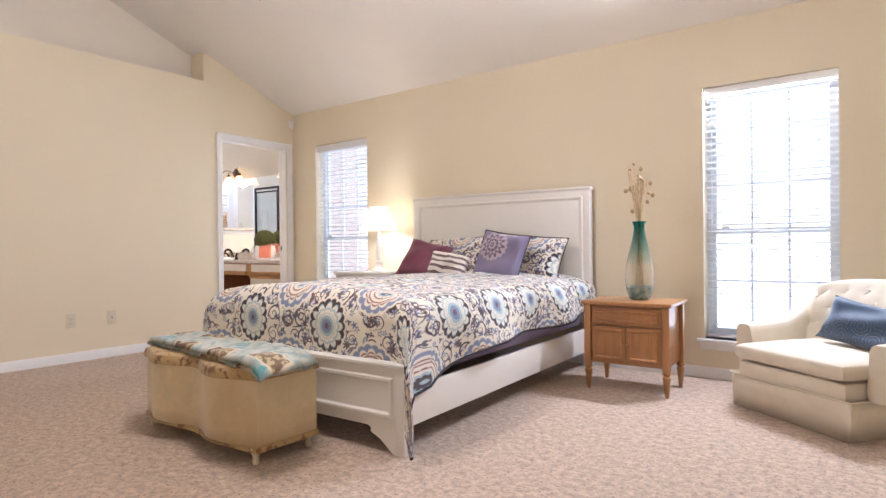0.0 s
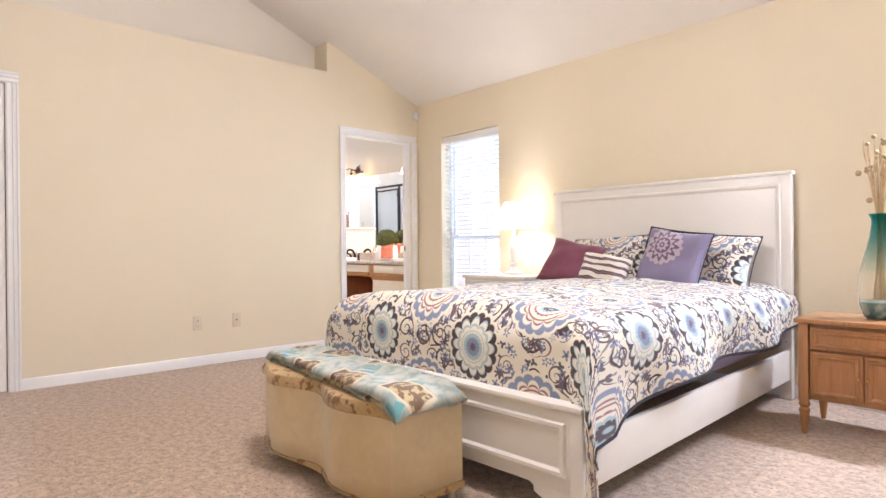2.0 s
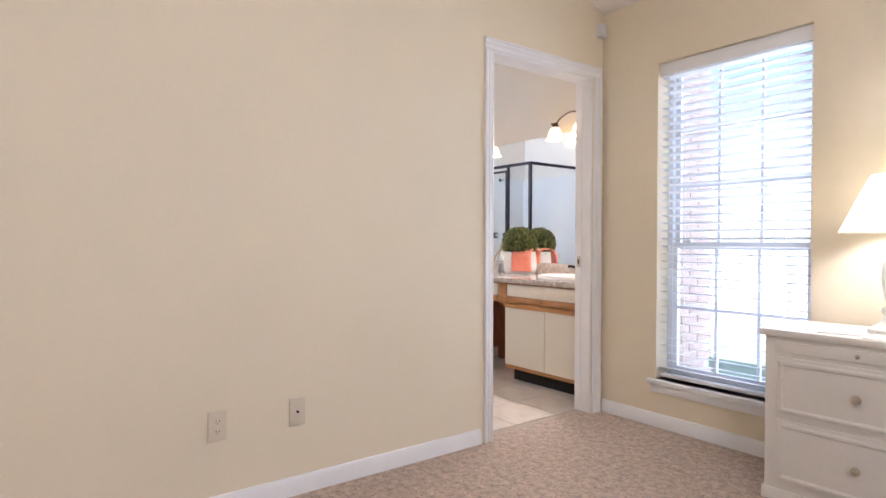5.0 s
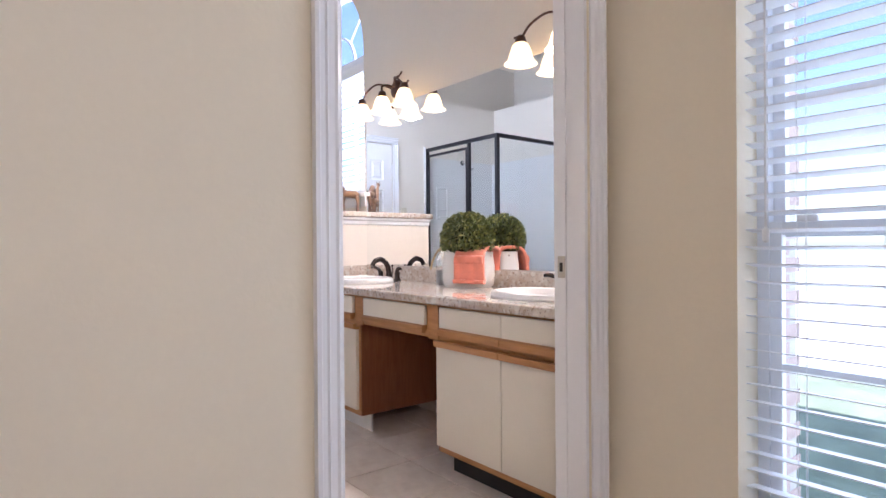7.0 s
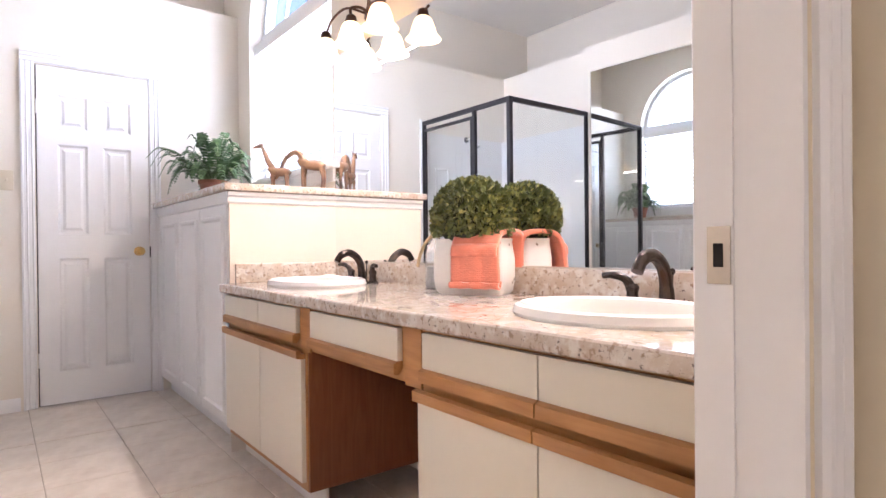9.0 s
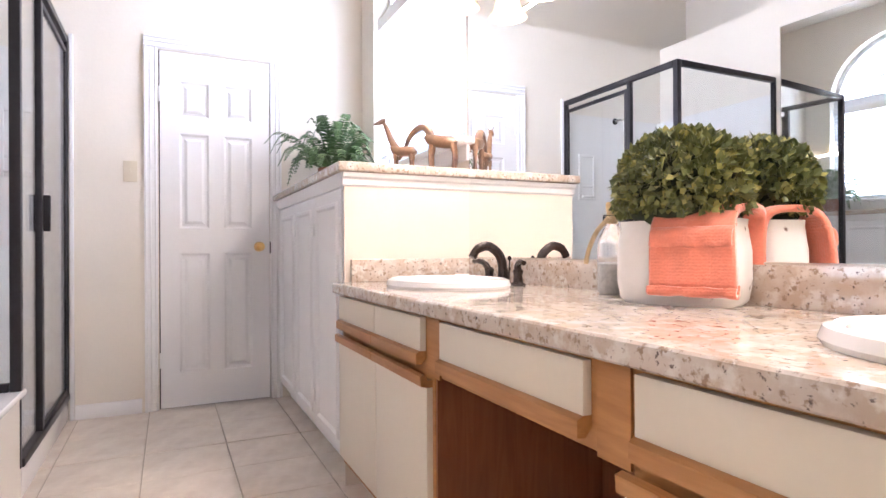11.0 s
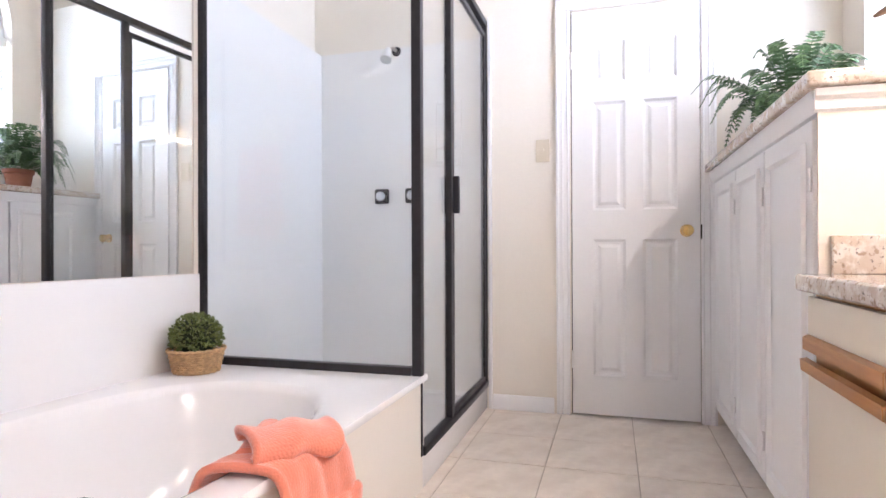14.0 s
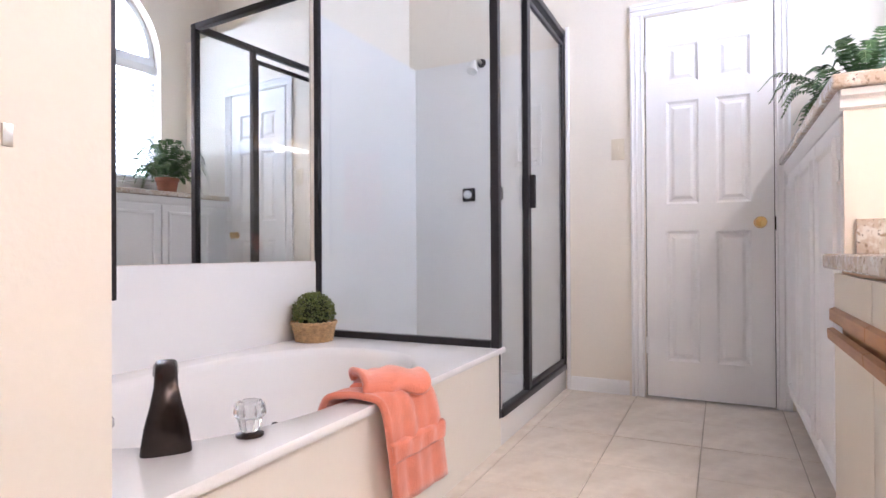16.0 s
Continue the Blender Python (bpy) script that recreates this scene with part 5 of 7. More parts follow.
for a, b in ((-9.412, -8.962), (-8.952, -8.517), (-8.507, -8.052)):
    dr = part("door", framed_panel(a, b, 0.115, BAR - 0.105, TY, 0.018, 0.045), WHITE_CAB, tower, smooth=False)
    for z in (0.25, BAR - 0.25):
        part("hinge", merge(tube([(b - 0.004, TY - 0.006, z - 0.03), (b - 0.004, TY - 0.006, z + 0.03)], 0.005, 8), boxes((b - 0.026, b - 0.006, TY - 0.004, TY - 0.001, z - 0.025, z + 0.025))), WHITE_CAB, dr)
bartop = thing("stone_top", "beige granite top on the linen cabinet", "stone top")
part("slab", boxes((TX0, TX1 + 0.035, TY - 0.025, YM - 0.002, BAR - 0.038, BAR), bevel=0.008, seg=3), GRANITE, bartop)

# ---- vanity ----
VY, VX0, VX1 = 5.163, TX1 + 0.008, XB - 0.002
van = thing("vanity_cabinet", "cream laminate vanity cabinet with oak trim and a kneehole", "vanity")


def carcass(name, x0, x1, z0=0.10, z1=COUNTER - 0.046):
    """An open-faced cabinet box with oak face frame; doors and drawers are added to it."""
    return part(name, merge(boxes((x0, x1, VY + 0.022, YM - 0.01, z0, z1)), boxes((x0, x1, VY + 0.004, VY + 0.022, z0, z1))), OAK, van, smooth=False)


carcass("body", VX0, -7.162), carcass("body", -6.457, VX1)
part("toe_kick", boxes((VX0, -7.167, VY + 0.075, VY + 0.085, 0, 0.10)), material("white_kick", (0.7, 0.68, 0.64), 0.6), van)
# this kick's near-black colour holds the shade of its recess
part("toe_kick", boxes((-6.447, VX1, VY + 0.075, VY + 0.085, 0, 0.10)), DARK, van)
# kneehole panels in a darker, redder oak than the trim
part("kneehole_side", boxes((-7.161, -7.151, VY + 0.006, YM - 0.02, 0.10, 0.60)), OAK_DARK, van, "darker red-brown oak kneehole panel")
part("kneehole_side", boxes((-6.471, -6.459, VY + 0.006, YM - 0.02, 0.10, 0.60)), OAK_DARK, van, "darker red-brown oak kneehole panel")
part("kneehole_back", boxes((-7.151, -6.471, YM - 0.03, YM - 0.012, 0.0, 0.60)), OAK_DARK, van, "darker red-brown oak kneehole panel")
part("apron", boxes((-7.162, -6.457, VY + 0.004, YM - 0.10, 0.605, COUNTER - 0.046)), OAK, van, smooth=False)
for x in (-7.162, -6.500):
    part("stile", boxes((x - 0.032, x + 0.042, VY - 0.002, VY + 0.0035, 0.60, COUNTER - 0.048)), OAK, van)


def front(x0, x1, z0, z1, name, pull):
    """A laminate front with an oak finger-pull rail along its top or bottom."""
    f = part(name, boxes((x0, x1, VY - 0.014, VY + 0.0035, z0, z1), bevel=0.0015), CREAM_LAM, van)
    if pull == "top":
        part("finger_pull", prism([(VY + 0.003, z1), (VY - 0.014, z1), (VY - 0.030, z1 + 0.004), (VY - 0.032, z1 + 0.030), (VY - 0.018, z1 + 0.034), (VY - 0.012, z1 + 0.018), (VY + 0.003, z1 + 0.018)], "x", x0, x1), OAK, f, "oak finger pull")
    else:
        part("finger_pull", prism([(VY + 0.003, z0), (VY - 0.015, z0), (VY - 0.026, z0 - 0.006), (VY - 0.026, z0 - 0.034), (VY - 0.010, z0 - 0.036), (VY + 0.003, z0 - 0.02)], "x", x0, x1), OAK, f, "oak finger pull")
    return f


for a, b, c, d_ in ((VX0 + 0.004, -7.597, VX0 + 0.004, -7.587), (-7.593, -7.217, -7.583, -7.175), (-6.438, -6.045, -6.459, -6.047), (-6.041, -5.63, -6.043, -5.63)):
    front(a, b, 0.660, 0.750, "drawer_front", "bottom")
    front(c, d_, 0.132, 0.572, "door", "top")
front(-7.097, -6.551, 0.660, 0.750, "drawer_front", "bottom")

counter = thing("countertop", "speckled beige granite vanity counter with backsplash", "countertop")
CY0 = 5.122
SINKS = ((-7.617, 5.424), (-6.065, 5.429))
RX, RY = 0.225, 0.175


def slab_with_hole(x0, x1, y0, y1, z0, z1, cx, cy, rx, ry, n=48):
    bm = bmesh.new()
    inner, outer = [], []
    for k in range(n):
        a = 2 * math.pi * k / n
        c, s_ = math.cos(a), math.sin(a)
        tx = ((x1 - cx) if c > 0 else (cx - x0)) / max(abs(c), 1e-6)
        ty = ((y1 - cy) if s_ > 0 else (cy - y0)) / max(abs(s_), 1e-6)
        r = min(tx, ty)
        inner.append((cx + rx * c, cy + ry * s_)), outer.append((cx + r * c, cy + r * s_))
    corners = [(x0, y0), (x1, y0), (x1, y1), (x0, y1)]
    for cxy in corners:       # pull the nearest outline point onto each corner
        k = min(range(n), key=lambda q: (outer[q][0] - cxy[0]) ** 2 + (outer[q][1] - cxy[1]) ** 2)
        outer[k] = cxy
    ring = [[bm.verts.new((x, y, z)) for x, y in pts_] for pts_, z in ((inner, z0), (inner, z1), (outer, z1), (outer, z0))]
    for a_, b_ in zip(ring, ring[1:] + ring[:1]):
        for k in range(n):
            bm.faces.new((a_[k], a_[(k + 1) % n], b_[(k + 1) % n], b_[k]))
    return bm


ZT, ZU = COUNTER, COUNTER - 0.040
YE = CY0 + 0.06
part("slab", merge(boxes((VX0, VX1, CY0, YE, ZU, ZT), bevel=0.010, seg=3),
                   slab_with_hole(VX0, -7.207, YE - 0.011, YM - 0.002, ZU, ZT, *SINKS[0], RX, RY), boxes((-7.207, -6.557, YE - 0.011, YM - 0.002, ZU, ZT)),
                   slab_with_hole(-6.557, VX1, YE - 0.011, YM - 0.002, ZU, ZT, *SINKS[1], RX, RY)), GRANITE, counter, smooth=False)
part("backsplash", boxes((VX0 + 0.021, VX1, YM - 0.022, YM - 0.001, ZT, 0.893), bevel=0.003), GRANITE, counter)
part("backsplash", boxes((VX0 - 0.001, VX0 + 0.020, CY0 + 0.075, YM - 0.001, ZT, 0.893), bevel=0.003), GRANITE, counter)

for cx, cy in SINKS:
    sk_ = thing("drop_in_sink", "oval white porcelain drop-in sink in the counter", "sink", (cx, cy, COUNTER), group="sinks")
    prof = [(1.13, 0.0), (1.15, 0.008), (1.12, 0.024), (1.06, 0.028), (1.0, 0.022), (0.96, 0.0), (0.90, -0.05), (0.72, -0.11), (0.40, -0.14), (0.10, -0.145)]
    bm = bmesh.new()
    rings = [[bm.verts.new((RX * r * math.cos(2 * math.pi * k / 48), RY * (r + (0.02 if r > 1 else 0)) * math.sin(2 * math.pi * k / 48), z)) for k in range(48)] for r, z in prof]
    for a_, b_ in zip(rings, rings[1:]):
        for k in range(48):
            bm.faces.new((a_[k], a_[(k + 1) % 48], b_[(k + 1) % 48], b_[k]))
    bm.faces.new(rings[-1])
    part("basin", bm, PORCELAIN, sk_)
    part("drain", lathe([(0.022, 0), (0.02, 0.003), (0.008, 0.001)], 20, (0, 0, -0.145)), BRONZE, sk_)
    fx = thing("faucet", "dark bronze widespread faucet with two lever handles", "faucet", (cx, YM - 0.085, COUNTER), group="faucets")
    part("spout", tube(curve_points([(0, 0, 0), (0, 0.0, 0.05), (0, -0.015, 0.105), (0, -0.06, 0.138), (0, -0.105, 0.128), (0, -0.128, 0.098)], 6), [0.022, 0.021, 0.0205, 0.020, 0.0195, 0.019, 0.0185] + [0.017] * 18 + [0.015] * 6, 14), BRONZE, fx)
    part("spout_base", lathe([(0.030, 0), (0.030, 0.006), (0.022, 0.018)], 20), BRONZE, fx)
    part("lift_rod", merge(tube([(0, 0.024, 0.0), (0, 0.028, 0.085)], 0.003, 6), lathe([(0.003, 0), (0.008, 0.006), (0.006, 0.016), (0.002, 0.018)], 10, (0, 0.028, 0.085))), BRONZE, fx)
    for s_ in (-1, 1):
        hd = part("handle_base", lathe([(0.026, 0), (0.026, 0.005), (0.018, 0.012), (0.015, 0.035), (0.019, 0.05), (0.012, 0.06)], 18, (s_ * 0.10, 0, 0)), BRONZE, fx)
        part("lever", tube(curve_points([(s_ * 0.10, 0, 0.045), (s_ * 0.115, -0.01, 0.072), (s_ * 0.145, -0.02, 0.082), (s_ * 0.175, -0.025, 0.080)], 5), [0.013] * 5 + [0.011] * 6 + [0.009] * 5, 10), BRONZE, hd)
dish = thing("soap_dish", "small white soap dish with soap beside the sink", "soap dish", (-7.917, YM - 0.10, COUNTER))
part("dish", lathe([(0.03, 0), (0.055, 0.016), (0.058, 0.020), (0.052, 0.018), (0.028, 0.006)], 24), PORCELAIN, dish)
part("soap", moved(boxes((-0.028, 0.028, -0.018, 0.018, 0.008, 0.026), bevel=0.007, seg=3), pose(0, 0, 0, 0, 0, 25)), material("cream_soap", (0.78, 0.74, 0.66), 0.5), dish)

MIRROR_END = -5.93
wm = thing("wall_mirror", "large frameless mirror over the vanity", "mirror")
part("glass", boxes((-8.025, MIRROR_END, YM - 0.006, YM - 0.001, 0.894, 1.976)), MIRROR, wm)
part("edge_strip", boxes((-8.025, MIRROR_END, YM - 0.009, YM - 0.001, 0.8935, 0.8985)), NICKEL, wm)

# ---- vanity lights ----
SHADE = bpy.data.materials.new("frosted_glass_shade")
SHADE.use_nodes = True
t = SHADE.node_tree
p = t.nodes["Principled BSDF"]
p.inputs["Base Color"].default_value, p.inputs["Roughness"].default_value = (0.95, 0.88, 0.74, 1), 0.5
p.inputs["Emission Color"].default_value, p.inputs["Emission Strength"].default_value = (1.0, 0.80, 0.52, 1), 0.5
tr = t.nodes.new("ShaderNodeBsdfTranslucent")
tr.inputs[0].default_value = (1.0, 0.88, 0.66, 1)
mx = t.nodes.new("ShaderNodeMixShader")
mx.inputs[0].default_value = 0.5
t.links.new(p.outputs[0], mx.inputs[1]), t.links.new(tr.outputs[0], mx.inputs[2])
t.links.new(mx.outputs[0], t.nodes["Material Output"].inputs[0])
BULB = material("lit_vanity_bulb", (1, 1, 1), emit=(1.0, 0.82, 0.55), strength=10, vary=0)
for cx in (-7.627, -6.117):
    vl = thing("vanity_light", "bronze three-light bath bar with lit bell shades", "wall light", (cx, YM, 1.962), group="vanity lights")
    part("wall_plate", moved(lathe([(0.062, 0), (0.060, 0.012), (0.045, 0.024), (0.018, 0.030)], 24), pose(0, 0, 0.115, 90, 0, 0) @ Matrix.Diagonal((1, 1.0, 1, 1))), RUST_IRON, vl)
    part("arm", tube(curve_points([(0, -0.02, 0.115), (0, -0.07, 0.13), (0, -0.12, 0.115), (0, -0.12, 0.07)], 6), 0.007, 8), RUST_IRON, vl)
    for s_ in (-1, 1):
        part("arm", tube(curve_points([(s_ * 0.02, -0.03, 0.12), (s_ * 0.10, -0.09, 0.155), (s_ * 0.19, -0.12, 0.12), (s_ * 0.255, -0.12, 0.072), (s_ * 0.30, -0.12, 0.085)], 6), 0.006, 8), RUST_IRON, vl)
    part("scroll", tube(curve_points([(0.0, -0.03, 0.12), (0.05, -0.05, 0.165), (0.11, -0.06, 0.17), (0.14, -0.06, 0.19)], 6), [0.008] * 12 + [0.005] * 7, 8), RUST_IRON, vl)
    for k, dx in enumerate((-0.258, 0.0, 0.255)):
        part("socket", lathe([(0.012, 0.085), (0.022, 0.078), (0.028, 0.055), (0.030, 0.045)], 18, (dx, -0.12, 0)), RUST_IRON, vl)
        part("shade", lathe([(0.026, 0.050), (0.040, 0.035), (0.052, 0.005), (0.060, -0.030), (0.082, -0.055), (0.080, -0.056), (0.057, -0.032), (0.049, 0.003), (0.037, 0.032), (0.024, 0.047)], 32, (dx, -0.12, 0), cap=False), SHADE, vl, "lit frosted glass bell shade")
        bl = bmesh.new()
        bmesh.ops.create_uvsphere(bl, u_segments=14, v_segments=8, radius=0.024)
        part("bulb", moved(bl, pose(dx, -0.12, -0.03)), BULB, vl)
    lamp("vanity_bulb", "AREA", look((cx, YM - 0.12, 1.895), (cx, YM - 0.75, 0.4)), 4.2, (1.0, 0.90, 0.76), size=(0.55, 0.05))
    lamp("vanity_bulb", "POINT", pose(cx, YM - 0.12, 1.93), 6.2, (1.0, 0.90, 0.74), radius=0.05)


# ---- greenery ----
def leaf_ball(name, parent, centre, radius, count, size, mat, squash=0.9, seed=1):
    """A clipped ball: many small folded leaves over an added dark core, the shade between them."""
    rnd_ = random.Random(seed)
    verts, faces = [], []
    for _ in range(count):
        z = rnd_.uniform(-0.42, 1)
        a = rnd_.uniform(0, 2 * math.pi)
        r = math.sqrt(max(0, 1 - z * z))
        n_ = Vector((r * math.cos(a), r * math.sin(a), z))
        pos = Vector((n_.x, n_.y, n_.z * squash)) * radius * rnd_.uniform(0.84, 1.03) + Vector(centre)
        d_ = (n_ + Vector((rnd_.uniform(-1, 1), rnd_.uniform(-1, 1), rnd_.uniform(-0.6, 1))) * 0.9).normalized()
        side = d_.cross(n_ + Vector((0.01, 0.02, 0.3))).normalized()
        s_ = size * rnd_.uniform(0.7, 1.25)
        k = len(verts)
        up = side.cross(d_).normalized()
        verts += [pos, pos + d_ * s_ * 0.45 + side * s_ * 0.40 + up * s_ * 0.10, pos + d_ * s_, pos + d_ * s_ * 0.45 - side * s_ * 0.40 + up * s_ * 0.10, pos + d_ * s_ * 0.5]
        faces += [(k, k + 1, k + 4), (k + 1, k + 2, k + 4), (k + 2, k + 3, k + 4), (k + 3, k, k + 4)]
    me = bpy.data.meshes.new(name)
    me.from_pydata([tuple(v) for v in verts], [], faces)
    me.materials.append(mat)
    ob = new(name, me)
    ob.parent = parent
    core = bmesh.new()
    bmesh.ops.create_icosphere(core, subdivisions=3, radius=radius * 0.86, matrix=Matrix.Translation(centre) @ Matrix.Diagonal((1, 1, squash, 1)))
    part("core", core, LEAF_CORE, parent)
    return ob


def leaf_material(name, a, b, c):
    m, t, p = start_material(name, 0.45)
    geo = t.nodes.new("ShaderNodeNewGeometry")
    rnd_ = N(t, geo.outputs["Random Per Island"])
    col = paint_over(t, a, b, rnd_.below(0.45, 0.15))
    col = paint_over(t, col, c, rnd_.below(0.12, 0.06))
    t.links.new(col, p.inputs["Base Color"])
    return m


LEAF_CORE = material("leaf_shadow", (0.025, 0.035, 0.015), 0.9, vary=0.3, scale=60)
LEAF = leaf_material("boxwood_leaf", (0.095, 0.115, 0.035), (0.17, 0.19, 0.055), (0.34, 0.32, 0.09))
LEAF_BRIGHT = leaf_material("fine_boxwood_leaf", (0.10, 0.13, 0.03), (0.16, 0.19, 0.05), (0.23, 0.25, 0.08))
TOWEL = material("coral_terry", (0.80, 0.25, 0.155), 0.95, vary=0.10, scale=25, fine=220, sheen=0.5)
t = TOWEL.node_tree
vor, bmp = t.nodes.new("ShaderNodeTexVoronoi"), t.nodes.new("ShaderNodeBump")
vor.inputs["Scale"].default_value, vor.inputs["Randomness"].default_value = 150, 0.45
t.links.new(t.nodes.new("ShaderNodeTexCoord").outputs["Object"], vor.inputs["Vector"])
bmp.inputs["Strength"].default_value, bmp.inputs["Distance"].default_value = 0.5, 0.003
t.links.new(vor.outputs["Distance"], bmp.inputs["Height"])
t.links.new(bmp.outputs[0], t.nodes["Principled BSDF"].inputs["Normal"])
PLANTER = material("chipped_white_enamel", (0.85, 0.83, 0.79), 0.35, vary=0.03, scale=6, second=(0.16, 0.09, 0.05), second_scale=16, second_at=0.70, second_soft=0.02)
PX, PY, PT = -6.770, 5.612, 20
pl = thing("planter", "chipped white planter on the vanity counter", "planter", (PX, PY, COUNTER), PT)
bm = bmesh.new()
rings = []
for z, r in ((0.0, 0.86), (0.012, 0.95), (0.05, 1.0), (0.12, 1.0), (0.175, 0.94), (0.19, 0.95), (0.19, 0.88), (0.13, 0.90)):
    rings.append([bm.verts.new((0.142 * r * math.copysign(abs(math.cos(a)) ** 0.5, math.cos(a)), 0.072 * r * math.copysign(abs(math.sin(a)) ** 0.5, math.sin(a)), z)) for a in [2 * math.pi * k / 40 for k in range(40)]])
for a_, b_ in zip(rings, rings[1:]):
    for k in range(40):
        bm.faces.new((a_[k], a_[(k + 1) % 40], b_[(k + 1) % 40], b_[k]))
bm.faces.new(rings[0]), bm.faces.new(rings[-1])
part("pot", bm, PLANTER, pl)
for k, (x, y) in enumerate(((-0.05, -0.045), (0.05, -0.045))):
    part("foot", lathe([(0.012, -0.0), (0.014, 0.004), (0.01, 0.01)], 10, (x, y, 0)), BRONZE, pl)
tp = thing("boxwood_topiary", "round green boxwood ball in the white planter", "topiary", (PX, PY, COUNTER + 0.13), 8)
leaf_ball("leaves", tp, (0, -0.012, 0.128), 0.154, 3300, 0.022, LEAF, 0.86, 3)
tp.scale = (1, 0.72, 1)


def draped_towel(thing_, lines, width, mat, thick=0.012, name="cloth", steps=26, wob=0.006, seed=0.0, ribs=()):
    """A cloth that follows a line over an edge; lines: points of its middle, width across x."""
    path_ = curve_points(lines, 8)
    bm_ = bmesh.new()
    rows_ = []
    for i, q in enumerate(path_):
        v_ = i / (len(path_) - 1)
        row_ = []
        for k in range(steps + 1):
            u_ = k / steps * 2 - 1
            ww = width(v_) if callable(width) else width
            off = wob * math.sin(7 * u_ + 5 * v_ + seed) + wob * 0.7 * math.sin(13 * u_ - 4 * v_ + seed)
            row_.append(bm_.verts.new((q.x + u_ * ww / 2, q.y + off * (1 if v_ > 0.3 else 0.4), q.z + 0.4 * off)))
        rows_.append(row_)
    for a_, b_ in zip(rows_, rows_[1:]):
        for k in range(steps):
            bm_.faces.new((a_[k], a_[k + 1], b_[k + 1], b_[k]))
    ob = part(name, bm_, mat, thing_)
    so_ = ob.modifiers.new("thick", "SOLIDIFY")
    so_.thickness, so_.offset = thick, 0
    return ob


tw = thing("hand_towel", "folded coral hand towel draped over the planter", "towel", (PX + 0.055, PY + 0.022, COUNTER), PT)
draped_towel(tw, [(0.02, 0.072, 0.06), (0.02, 0.070, 0.17), (0.02, 0.045, 0.208), (0.01, -0.03, 0.214), (0.0, -0.074, 0.198), (0.0, -0.096, 0.15), (0.005, -0.108, 0.040)], lambda v_: 0.150 + 0.028 * v_, TOWEL, 0.016, "cloth", seed=1.0, wob=0.0016)
draped_towel(tw, [(0.0, -0.080, 0.175), (0.0, -0.1055, 0.165), (0.0, -0.110, 0.14), (0.0, -0.108, 0.130)], 0.170, TOWEL, 0.006, "border_band", seed=1.0, wob=0.0016)
draped_towel(tw, [(0.005, -0.098, 0.05), (0.005, -0.105, 0.030), (0.005, -0.120, 0.032), (0.005, -0.120, 0.046)], 0.182, TOWEL, 0.008, "hem", seed=1.0, wob=0.0016)
jar = thing("glass_bottle", "clear glass bottle with a cork beside the planter", "bottle", (-7.057, 5.664, COUNTER))
part("bottle", lathe([(0.034, 0), (0.041, 0.006), (0.041, 0.135), (0.034, 0.165), (0.018, 0.19), (0.017, 0.215), (0.021, 0.219)], 24), CRYSTAL, jar)
part("salts", lathe([(0.032, 0.004), (0.037, 0.01), (0.037, 0.085), (0.01, 0.09)], 20), material("white_bath_salts", (0.75, 0.74, 0.72), 0.7, vary=0.2, scale=90), jar)
part("cork", lathe([(0.012, 0.195), (0.017, 0.25), (0.015, 0.256)], 14), REED, jar)
part("cord", tube(curve_points([(0.012, -0.022, 0.212), (-0.016, -0.040, 0.175), (-0.038, -0.050, 0.125), (-0.050, -0.052, 0.085)], 5), 0.0065, 8), REED, jar, "twisted tan cord")

